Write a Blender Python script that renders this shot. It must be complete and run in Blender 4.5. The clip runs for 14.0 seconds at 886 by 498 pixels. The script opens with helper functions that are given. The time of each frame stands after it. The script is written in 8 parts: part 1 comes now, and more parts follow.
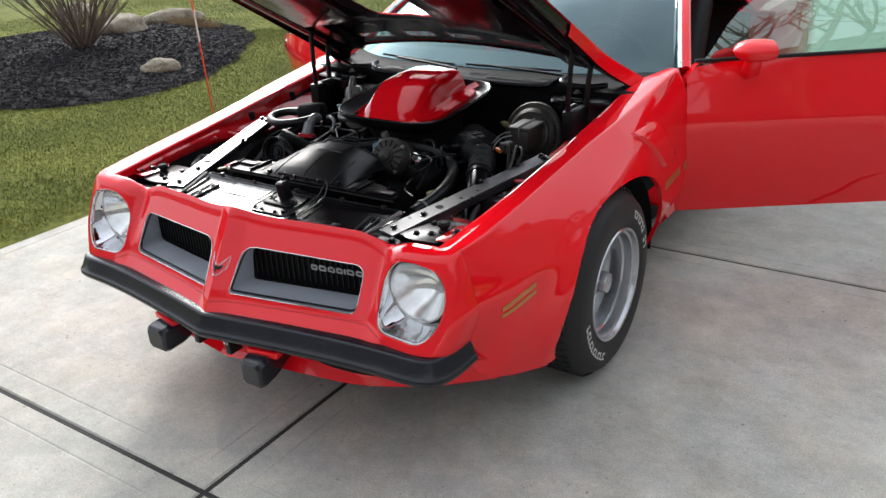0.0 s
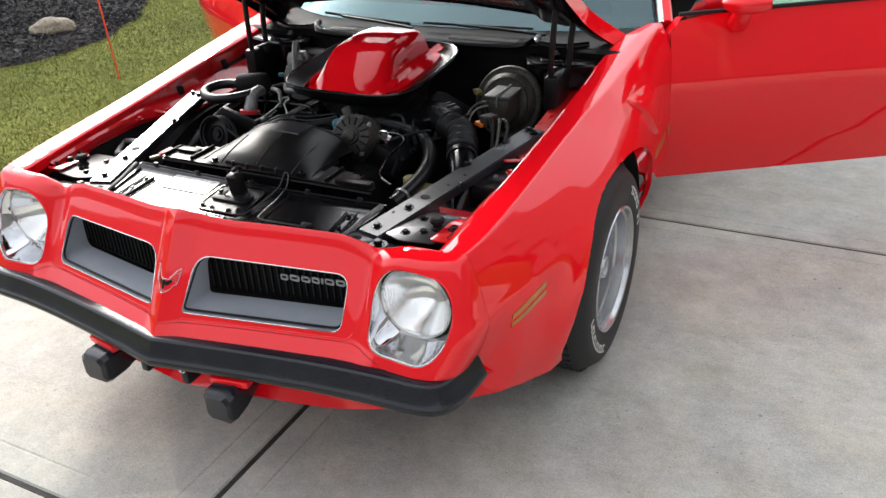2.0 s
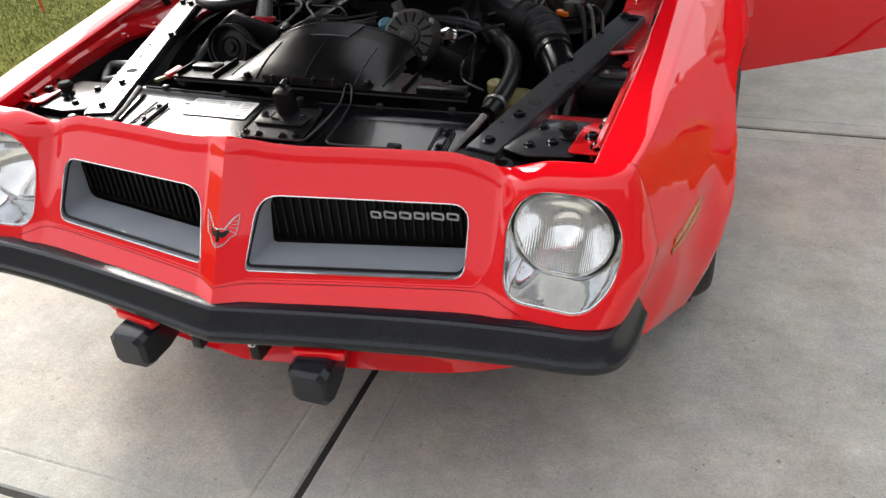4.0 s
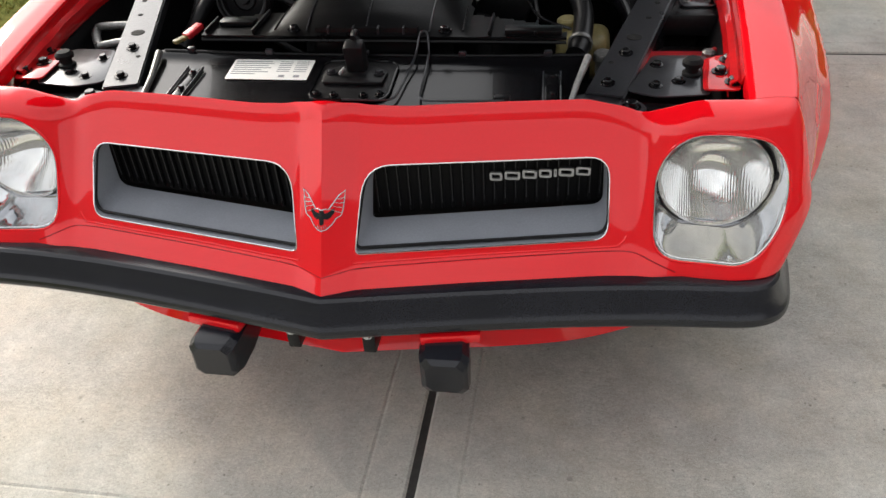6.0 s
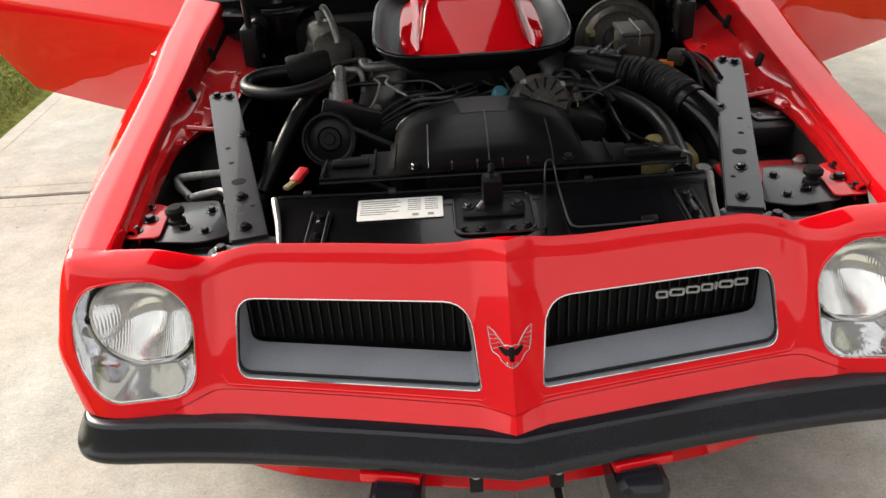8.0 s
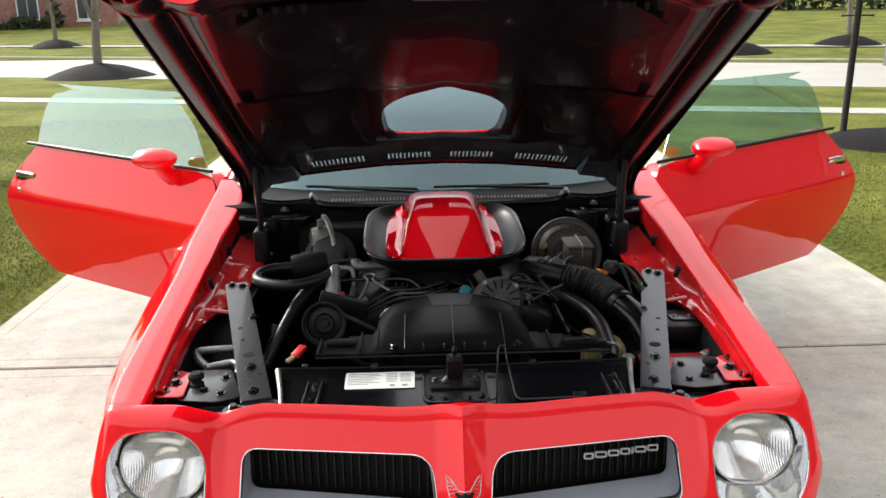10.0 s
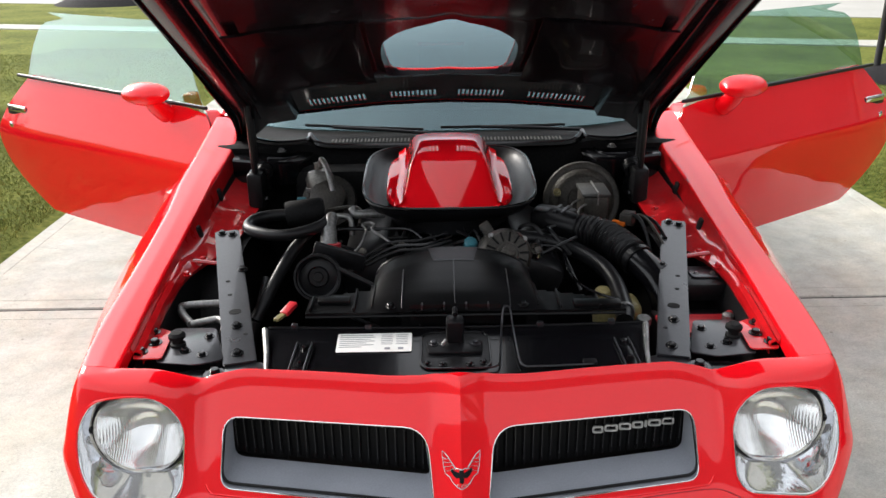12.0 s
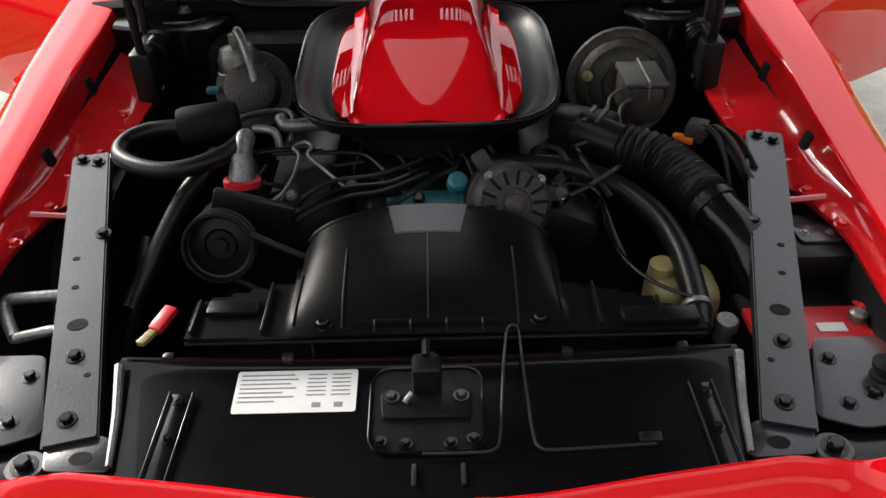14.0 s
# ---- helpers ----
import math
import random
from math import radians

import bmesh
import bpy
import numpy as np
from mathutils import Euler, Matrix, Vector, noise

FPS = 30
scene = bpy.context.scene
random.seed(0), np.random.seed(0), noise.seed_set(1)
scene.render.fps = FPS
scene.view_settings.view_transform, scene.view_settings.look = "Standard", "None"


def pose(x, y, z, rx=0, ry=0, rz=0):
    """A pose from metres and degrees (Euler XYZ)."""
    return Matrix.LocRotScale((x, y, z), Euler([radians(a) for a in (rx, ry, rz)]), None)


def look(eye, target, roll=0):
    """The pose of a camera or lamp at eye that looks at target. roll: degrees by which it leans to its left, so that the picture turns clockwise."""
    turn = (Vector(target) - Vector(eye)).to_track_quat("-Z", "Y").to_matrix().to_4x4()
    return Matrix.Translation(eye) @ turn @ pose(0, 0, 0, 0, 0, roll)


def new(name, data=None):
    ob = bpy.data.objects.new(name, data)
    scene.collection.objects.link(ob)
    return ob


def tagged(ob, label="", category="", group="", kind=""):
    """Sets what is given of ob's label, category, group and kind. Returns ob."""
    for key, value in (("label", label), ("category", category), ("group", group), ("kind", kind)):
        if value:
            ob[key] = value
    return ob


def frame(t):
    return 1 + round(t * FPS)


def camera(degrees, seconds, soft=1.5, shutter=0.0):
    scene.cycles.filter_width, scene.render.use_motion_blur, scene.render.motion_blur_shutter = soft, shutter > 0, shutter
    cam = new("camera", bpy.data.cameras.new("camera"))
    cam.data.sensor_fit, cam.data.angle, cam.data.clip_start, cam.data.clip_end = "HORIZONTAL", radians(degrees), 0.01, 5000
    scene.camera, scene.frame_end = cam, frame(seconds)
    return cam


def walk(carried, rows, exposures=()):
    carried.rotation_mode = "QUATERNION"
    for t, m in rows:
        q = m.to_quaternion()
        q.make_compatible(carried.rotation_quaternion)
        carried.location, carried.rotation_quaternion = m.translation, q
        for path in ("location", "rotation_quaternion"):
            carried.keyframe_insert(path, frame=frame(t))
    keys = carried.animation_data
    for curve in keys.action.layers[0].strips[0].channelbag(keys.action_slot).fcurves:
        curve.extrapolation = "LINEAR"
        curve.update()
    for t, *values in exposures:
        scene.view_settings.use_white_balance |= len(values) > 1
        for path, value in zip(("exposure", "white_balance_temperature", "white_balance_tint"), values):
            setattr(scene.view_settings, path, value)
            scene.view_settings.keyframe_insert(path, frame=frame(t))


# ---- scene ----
cam = camera(57.6, 14.0)
PATH = [
    (0, (1.842, -1.338, 1.633), (0.815, 0.169, 0.813), -2.9),
    (0.5, (1.673, -1.244, 1.616), (0.715, 0.277, 0.738), -2.6),
    (1, (1.582, -1.128, 1.622), (0.663, 0.396, 0.709), -2.8),
    (1.5, (1.517, -1.117, 1.613), (0.665, 0.434, 0.681), -2.7),
    (2, (1.472, -1.135, 1.616), (0.653, 0.428, 0.675), -2.9),
    (2.5, (1.413, -1.161, 1.598), (0.628, 0.418, 0.654), -2.1),
    (3, (1.279, -1.146, 1.541), (0.562, 0.439, 0.552), -1.9),
    (3.2, (1.205, -1.105, 1.505), (0.482, 0.462, 0.494), -2.9),
    (5.3, (0.584, -0.939, 1.377), (0.192, 0.615, 0.18), -5.1),
    (5.5, (0.55, -0.946, 1.376), (0.184, 0.601, 0.163), -4.9),
    (6, (0.423, -0.946, 1.379), (0.108, 0.61, 0.162), -4.2),
    (6.5, (0.246, -0.873, 1.366), (-0.041, 0.672, 0.129), -5.0),
    (7, (0.07, -0.86, 1.372), (-0.176, 0.688, 0.13), -4.4),
    (7.5, (-0.072, -0.894, 1.384), (-0.227, 0.723, 0.218), -4.8),
    (8, (-0.097, -0.946, 1.435), (-0.107, 0.779, 0.424), -3.7),
    (8.5, (-0.075, -1.077, 1.456), (-0.07, 0.727, 0.592), -2.5),
    (9, (-0.062, -1.23, 1.498), (-0.016, 0.63, 0.765), 0.1),
    (9.2, (-0.066, -1.257, 1.54), (-0.021, 0.619, 0.85), -0.1),
    (11.3, (-0.097, -1.357, 1.58), (-0.013, 0.572, 1.059), -1.7),
    (11.5, (-0.074, -1.314, 1.572), (-0.018, 0.598, 0.988), -1.6),
    (12, (-0.042, -1.147, 1.564), (-0.025, 0.714, 0.832), -0.7),
    (12.5, (-0.08, -0.923, 1.548), (-0.008, 0.896, 0.72), -0.0),
    (13, (-0.063, -0.723, 1.536), (0.028, 1.005, 0.532), -0.0),
    (13.5, (0.005, -0.503, 1.519), (0.023, 1.166, 0.419), -0.5),
    (14, (0.02, -0.328, 1.509), (0.025, 1.298, 0.344), -1.2),
]
walk(cam, [(t, look(eye, target, roll)) for t, eye, target, roll in PATH], [(0.0, -0.02, 6200, 10), (0.5, 0.28, 6250, 10), (1.0, 0.30, 6300, 10), (2.0, 0.30, 6400, 10), (3.0, 0.28, 6500, 10), (6.0, 0.07, 6750, 10), (7.5, 0.0, 7050, 10), (9.0, 0.28, 6950, 10), (11.5, 0.24, 6450, 10), (14.0, 0.10, 6700, 10)])

# ---- world and sun ----
SUN_DIR = Vector((-0.71, 0.59, 0.55)).normalized()
world = bpy.data.worlds.new("sky")
scene.world = world
world.use_nodes = True
wn = world.node_tree
wn.nodes.clear()
w_out = wn.nodes.new("ShaderNodeOutputWorld")
w_bg = wn.nodes.new("ShaderNodeBackground")
w_bg.inputs["Strength"].default_value = 0.1
w_sky = wn.nodes.new("ShaderNodeTexSky")
w_sky.sky_type = "NISHITA"
w_sky.sun_disc = False
w_sky.sun_elevation = math.asin(SUN_DIR.z)
w_sky.sun_rotation = math.atan2(SUN_DIR.x, SUN_DIR.y)
w_sky.dust_density = 2.0
w_co = wn.nodes.new("ShaderNodeTexCoord")
w_noise = wn.nodes.new("ShaderNodeTexNoise")
w_noise.inputs["Scale"].default_value = 2.2
w_noise.inputs["Detail"].default_value = 5
w_ramp = wn.nodes.new("ShaderNodeMapRange")
w_ramp.inputs["From Min"].default_value = 0.3
w_ramp.inputs["From Max"].default_value = 0.7
w_ramp.inputs["To Min"].default_value = 0.62
w_ramp.inputs["To Max"].default_value = 0.95
w_mix = wn.nodes.new("ShaderNodeMix")
w_mix.data_type = "RGBA"
w_mix.inputs["B"].default_value = (7.6, 7.75, 8.0, 1)
wn.links.new(w_co.outputs["Generated"], w_noise.inputs["Vector"])
wn.links.new(w_noise.outputs["Fac"], w_ramp.inputs["Value"])
wn.links.new(w_ramp.outputs["Result"], w_mix.inputs["Factor"])
wn.links.new(w_sky.outputs["Color"], w_mix.inputs["A"])
# thin cloud glows round the veiled sun and is duller opposite it
w_dot = wn.nodes.new("ShaderNodeVectorMath")
w_dot.operation = "DOT_PRODUCT"
w_dot.inputs[1].default_value = Vector((-0.71, 0.60, 0.40)).normalized()
w_norm = wn.nodes.new("ShaderNodeVectorMath")
w_norm.operation = "NORMALIZE"
w_glow = wn.nodes.new("ShaderNodeMapRange")
w_glow.interpolation_type = "SMOOTHSTEP"
w_glow.inputs["From Min"].default_value = -0.4
w_glow.inputs["From Max"].default_value = 1.0
w_glow.inputs["To Min"].default_value = 1.35
w_glow.inputs["To Max"].default_value = 2.25
w_mul = wn.nodes.new("ShaderNodeVectorMath")
w_mul.operation = "SCALE"
wn.links.new(w_co.outputs["Generated"], w_norm.inputs[0])
wn.links.new(w_norm.outputs["Vector"], w_dot.inputs[0])
wn.links.new(w_dot.outputs["Value"], w_glow.inputs["Value"])
wn.links.new(w_mix.outputs["Result"], w_mul.inputs[0])
w_halo = wn.nodes.new("ShaderNodeMapRange")
w_halo.interpolation_type = "SMOOTHSTEP"
w_halo.inputs["From Min"].default_value = 0.84
w_halo.inputs["From Max"].default_value = 1.0
w_halo.inputs["To Max"].default_value = 3.1
w_add = wn.nodes.new("ShaderNodeMath")
wn.links.new(w_dot.outputs["Value"], w_halo.inputs["Value"])
wn.links.new(w_glow.outputs["Result"], w_add.inputs[0])
wn.links.new(w_halo.outputs["Result"], w_add.inputs[1])
wn.links.new(w_add.outputs[0], w_mul.inputs["Scale"])
wn.links.new(w_mul.outputs["Vector"], w_bg.inputs["Color"])
wn.links.new(w_bg.outputs["Background"], w_out.inputs["Surface"])

sun = new("sun", bpy.data.lights.new("sun", "SUN"))
sun.data.energy = 3.0
sun.data.angle = radians(15)
sun.data.color = (1.0, 0.95, 0.87)
sun.matrix_world = look(SUN_DIR * 30, (0, 0, 0))


# ---- materials ----
def material(name, color, rough=0.5, metal=0.0, coat=0.0, vary=0.15, scale=8.0, fine=120.0, bump=0.0, second=None,
             object_random=0.0, island=0.0, spec=0.5, rough_vary=0.08, coat_ior=1.5):
    """A principled surface with variation at two scales and fine relief."""
    m = bpy.data.materials.new(name)
    m.use_nodes = True
    t = m.node_tree
    b = t.nodes["Principled BSDF"]
    b.inputs["Metallic"].default_value = metal
    b.inputs["Roughness"].default_value = rough
    b.inputs["Coat Weight"].default_value = coat
    b.inputs["Coat Roughness"].default_value = 0.03
    b.inputs["Coat IOR"].default_value = coat_ior
    b.inputs["Specular IOR Level"].default_value = spec
    co = t.nodes.new("ShaderNodeTexCoord")
    big = t.nodes.new("ShaderNodeTexNoise")
    big.inputs["Scale"].default_value = scale
    big.inputs["Detail"].default_value = 4
    small = t.nodes.new("ShaderNodeTexNoise")
    small.inputs["Scale"].default_value = fine
    small.inputs["Detail"].default_value = 3
    for n in (big, small):
        t.links.new(co.outputs["Object"], n.inputs["Vector"])
    add = t.nodes.new("ShaderNodeMath")
    add.operation = "ADD"
    t.links.new(big.outputs["Fac"], add.inputs[0])
    t.links.new(small.outputs["Fac"], add.inputs[1])
    fac = t.nodes.new("ShaderNodeMapRange")
    fac.inputs["From Min"].default_value = 0.7
    fac.inputs["From Max"].default_value = 1.3
    t.links.new(add.outputs[0], fac.inputs["Value"])
    mix = t.nodes.new("ShaderNodeMix")
    mix.data_type = "RGBA"
    lo = [c * (1 - vary) for c in color]
    hi = [min(1, c * (1 + vary)) for c in (second or color)]
    mix.inputs["A"].default_value = (*lo, 1)
    mix.inputs["B"].default_value = (*hi, 1)
    t.links.new(fac.outputs["Result"], mix.inputs["Factor"])
    col = mix.outputs["Result"]
    if object_random or island:
        hsv = t.nodes.new("ShaderNodeHueSaturation")
        mr = t.nodes.new("ShaderNodeMapRange")
        amount = object_random or island
        mr.inputs["To Min"].default_value = 1 - amount
        mr.inputs["To Max"].default_value = 1 + amount
        if object_random:
            src = t.nodes.new("ShaderNodeObjectInfo").outputs["Random"]
        else:
            src = t.nodes.new("ShaderNodeNewGeometry").outputs["Random Per Island"]
        t.links.new(src, mr.inputs["Value"])
        t.links.new(mr.outputs["Result"], hsv.inputs["Value"])
        t.links.new(col, hsv.inputs["Color"])
        col = hsv.outputs["Color"]
    t.links.new(col, b.inputs["Base Color"])
    rr = t.nodes.new("ShaderNodeMapRange")
    rr.inputs["To Min"].default_value = max(0.0, rough - rough_vary)
    rr.inputs["To Max"].default_value = min(1, rough + rough_vary)
    t.links.new(big.outputs["Fac"], rr.inputs["Value"])
    t.links.new(rr.outputs["Result"], b.inputs["Roughness"])
    if bump:
        bp = t.nodes.new("ShaderNodeBump")
        bp.inputs["Strength"].default_value = bump
        bp.inputs["Distance"].default_value = 0.004
        t.links.new(small.outputs["Fac"], bp.inputs["Height"])
        t.links.new(bp.outputs["Normal"], b.inputs["Normal"])
    return m


def glass(name, tint, gloss_ior=1.5, sheen=(1, 1, 1)):
    """A thin tinted pane: it lets light through and mirrors at its Fresnel strength."""
    m = bpy.data.materials.new(name)
    m.use_nodes = True
    t = m.node_tree
    t.nodes.clear()
    out = t.nodes.new("ShaderNodeOutputMaterial")
    clear = t.nodes.new("ShaderNodeBsdfTransparent")
    clear.inputs["Color"].default_value = (*tint, 1)
    gloss = t.nodes.new("ShaderNodeBsdfGlossy")
    gloss.inputs["Roughness"].default_value = 0.01
    gloss.inputs["Color"].default_value = (*sheen, 1)
    lw = t.nodes.new("ShaderNodeLayerWeight")
    lw.inputs["Blend"].default_value = 0.5
    power = t.nodes.new("ShaderNodeMath")
    power.operation = "POWER"
    power.inputs[1].default_value = 4.0
    base = ((gloss_ior - 1) / (gloss_ior + 1)) ** 2
    fr = t.nodes.new("ShaderNodeMath")
    fr.operation = "MULTIPLY_ADD"
    fr.inputs[1].default_value = 1 - base
    fr.inputs[2].default_value = base
    t.links.new(lw.outputs["Facing"], power.inputs[0])
    t.links.new(power.outputs[0], fr.inputs[0])
    mix = t.nodes.new("ShaderNodeMixShader")
    t.links.new(fr.outputs[0], mix.inputs["Fac"])
    t.links.new(clear.outputs["BSDF"], mix.inputs[1])
    t.links.new(gloss.outputs["BSDF"], mix.inputs[2])
    t.links.new(mix.outputs["Shader"], out.inputs["Surface"])
    return m


RED = material("red_paint", (0.90, 0.0055, 0.013), 0.35, 0, 1.0, 0.03, 3, 400, 0.0, rough_vary=0.03, spec=0.0, coat_ior=1.58)
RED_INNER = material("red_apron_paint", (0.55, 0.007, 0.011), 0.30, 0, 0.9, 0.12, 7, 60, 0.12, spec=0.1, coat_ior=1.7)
SEAM = material("shaded_red_seam", (0.30, 0.004, 0.008), 0.5, 0, 0, 0.1, 8, 100, spec=0.1)
BLACK_BUMPER = material("black_bumper_rubber", (0.011, 0.012, 0.017), 0.22, 0, 0, 0.25, 5, 500, 0.03, spec=0.5)
BLACK_GLOSS = material("black_enamel", (0.004, 0.004, 0.005), 0.20, 0, 0.22, 0.35, 6, 90, 0.006, spec=0.25)
BLACK_SATIN = material("black_satin", (0.008, 0.008, 0.009), 0.36, 0, 0, 0.4, 8, 120, 0.12, spec=0.25)
BLACK_MATT = material("black_dusty", (0.009, 0.009, 0.0095), 0.7, 0, 0, 0.5, 9, 150, 0.25, spec=0.15)
RUBBER = material("black_hose_rubber", (0.009, 0.009, 0.010), 0.33, 0, 0, 0.3, 12, 200, 0.12, spec=0.28)
PLASTIC = material("black_shroud_plastic", (0.0055, 0.0055, 0.006), 0.30, 0, 0, 0.35, 6, 200, 0.06, spec=0.17)
BRACE = material("grey_black_steel", (0.030, 0.031, 0.036), 0.30, 0.3, 0.35, 0.2, 9, 180, 0.08)
TYRE = material("tyre_rubber", (0.016, 0.016, 0.017), 0.62, 0, 0, 0.3, 10, 160, 0.3)
WHITE_LETTER = material("white_tyre_lettering", (0.72, 0.71, 0.68), 0.6, 0, 0, 0.1, 20, 200)
STEEL = material("brushed_silver_wheel", (0.55, 0.56, 0.58), 0.25, 0.9, 0, 0.1, 12, 200, 0.03)
BEZEL_CHROME = material("soft_bezel_chrome", (0.66, 0.67, 0.69), 0.05, 1.0, 0, 0.05, 14, 20, 0.14, rough_vary=0.03)
for n_ in BEZEL_CHROME.node_tree.nodes:
    if n_.type == "TEX_NOISE":
        n_.inputs["Detail"].default_value = 0.6
        n_.inputs["Distortion"].default_value = 1.5
# spoke colour darkened for the shade deep in the wheel
SPOKE = material("shade_dark_spoke", (0.075, 0.075, 0.078), 0.35, 0.5, 0, 0.15, 12, 200, 0.03)
CHROME = material("chrome", (0.82, 0.83, 0.84), 0.05, 1.0, 0, 0.04, 10, 100, 0.0, rough_vary=0.02)
ALLOY = material("dull_cast_aluminium", (0.24, 0.24, 0.235), 0.42, 0.7, 0, 0.35, 25, 160, 0.3)
CANISTER = material("dull_silver_canister", (0.17, 0.165, 0.15), 0.34, 0.75, 0, 0.35, 20, 140, 0.2)
GRIME = material("grimy_cast_metal", (0.052, 0.047, 0.040), 0.5, 0.25, 0, 0.55, 22, 140, 0.35)
GRILLE_SILVER = material("silver_grey_grille_paint", (0.36, 0.38, 0.42), 0.34, 0.2, 0, 0.1, 9, 300, 0.04)
GRILLE_BLACK = material("black_grille", (0.004, 0.004, 0.0045), 0.5, 0, 0, 0.3, 10, 150, spec=0.12)
WORD_SILVER = material("silver_word_metal", (0.42, 0.43, 0.45), 0.3, 0.7, 0, 0.1, 40, 300)
ORANGE = material("amber_lens", (0.50, 0.17, 0.02), 0.15, 0, 0.8, 0.15, 30, 300)
GOLD = material("gold_decal", (0.42, 0.10, 0.012), 0.4, 0, 0.4, 0.15, 30, 300)
PAPER = material("white_paper_label", (0.80, 0.80, 0.78), 0.4, 0, 0.2, 0.04, 20, 200)
PRINT = material("grey_print", (0.25, 0.26, 0.28), 0.6, 0, 0, 0.2)
CREAM = material("yellowed_plastic", (0.25, 0.21, 0.09), 0.4, 0, 0, 0.25, 18, 120)
RED_CAP = material("red_hose_clamp", (0.55, 0.02, 0.03), 0.35, 0, 0, 0.2)
TEAL = material("turquoise_engine_paint", (0.022, 0.13, 0.165), 0.4, 0, 0, 0.35, 22, 140, 0.2)
ORANGE_TAG = material("orange_connector", (0.75, 0.16, 0.01), 0.45, 0, 0, 0.15)
VINYL = material("black_vinyl", (0.012, 0.012, 0.013), 0.45, 0, 0, 0.25, 14, 220, 0.3)
HOOD_BLACK = material("glossy_black_bonnet_lining", (0.0075, 0.0055, 0.0075), 0.24, 0, 0.28, 0.35, 6, 60, 0.02, spec=0.1, coat_ior=1.45)
WINDSHIELD = glass("windshield_glass", (0.42, 0.54, 0.54), 2.2, (0.56, 0.70, 0.74))
DOOR_GLASS = glass("green_tinted_door_glass", (0.60, 0.80, 0.72), 2.3)


def concrete(name, color, broom=0.5, pits=True):
    """Pale concrete: broad stains, blotches, sand speckle, small pits and curved broom marks."""
    m = material(name, color, 0.85, 0, 0, 0.10, 0.55, 5.0, 0.0, tuple(c * 1.06 for c in color), object_random=0.03)
    t = m.node_tree
    b = t.nodes["Principled BSDF"]
    co = t.nodes.new("ShaderNodeNewGeometry").outputs["Position"]
    old = b.inputs["Base Color"].links[0].from_socket

    def tex(kind, **inputs):
        n = t.nodes.new(kind)
        for k, v in inputs.items():
            n.inputs[k].default_value = v
        t.links.new(co, n.inputs["Vector"])
        return n

    def ramp(src, a, c, lo, hi):
        n = t.nodes.new("ShaderNodeMapRange")
        n.inputs["From Min"].default_value, n.inputs["From Max"].default_value = a, c
        n.inputs["To Min"].default_value, n.inputs["To Max"].default_value = lo, hi
        t.links.new(src, n.inputs["Value"])
        return n.outputs["Result"]

    def times(a, c):
        n = t.nodes.new("ShaderNodeMath")
        n.operation = "MULTIPLY"
        t.links.new(a, n.inputs[0])
        t.links.new(c, n.inputs[1])
        return n.outputs[0]

    def mixed(low, fac):
        """low where fac is 0, one where fac is 1."""
        n = t.nodes.new("ShaderNodeMix")
        n.inputs["B"].default_value = 1.0
        t.links.new(fac, n.inputs["Factor"])
        t.links.new(low, n.inputs["A"])
        return n.outputs["Result"]

    speck = ramp(tex("ShaderNodeTexNoise", Scale=420.0, Detail=2.0).outputs["Fac"], 0.3, 0.7, 0.84, 1.14)
    blot = ramp(tex("ShaderNodeTexNoise", Scale=6.5, Detail=7.0, Roughness=0.72).outputs["Fac"], 0.3, 0.7, 0.80, 1.13)
    wave = t.nodes.new("ShaderNodeTexWave")
    wave.wave_type = "RINGS"
    wave.inputs["Scale"].default_value = 26.0
    wave.inputs["Distortion"].default_value = 13.0
    wave.inputs["Detail"].default_value = 3.0
    wave.inputs["Detail Scale"].default_value = 2.5
    t.links.new(co, wave.inputs["Vector"])
    mask = ramp(tex("ShaderNodeTexNoise", Scale=2.3, Detail=2.0).outputs["Fac"], 0.38, 0.60, 0.15, 1.0)
    brm = t.nodes.new("ShaderNodeMath")
    brm.operation = "MULTIPLY"
    t.links.new(wave.outputs["Fac"], brm.inputs[0])
    t.links.new(mask, brm.inputs[1])
    broomed = ramp(brm.outputs[0], 0.0, 1.0, 1.0, 1 - 0.28 * broom)
    grain = ramp(tex("ShaderNodeTexNoise", Scale=130.0, Detail=4.0, Roughness=0.8).outputs["Fac"], 0.32, 0.68, 0.83, 1.15)
    mottle = ramp(tex("ShaderNodeTexNoise", Scale=38.0, Detail=4.0, Roughness=0.7).outputs["Fac"], 0.32, 0.68, 0.92, 1.06)
    gain = times(times(times(speck, blot), times(grain, mottle)), broomed)
    if pits:
        vor = tex("ShaderNodeTexVoronoi", Scale=22.0, Randomness=1.0)
        gain = times(gain, ramp(vor.outputs["Distance"], 0.03, 0.085, 0.50, 1.0))
        chips = tex("ShaderNodeTexVoronoi", Scale=13.0, Randomness=1.0)
        where = ramp(tex("ShaderNodeTexNoise", Scale=3.1, Detail=3.0).outputs["Fac"], 0.50, 0.60, 1.0, 0.52)
        pit = ramp(chips.outputs["Distance"], 0.06, 0.10, 0.0, 1.0)
        gain = times(gain, mixed(where, pit))
        grit = tex("ShaderNodeTexVoronoi", Scale=95.0, Randomness=1.0)
        gain = times(gain, ramp(grit.outputs["Distance"], 0.04, 0.18, 0.62, 1.0))
        stain = tex("ShaderNodeTexNoise", Scale=1.4, Detail=9.0, Roughness=0.75)
        gain = times(gain, ramp(stain.outputs["Fac"], 0.36, 0.56, 0.87, 1.0))
    mul = t.nodes.new("ShaderNodeMix")
    mul.data_type, mul.blend_type = "RGBA", "MULTIPLY"
    mul.inputs["Factor"].default_value = 1.0
    # brownish weathering in broad patches
    tint = t.nodes.new("ShaderNodeMix")
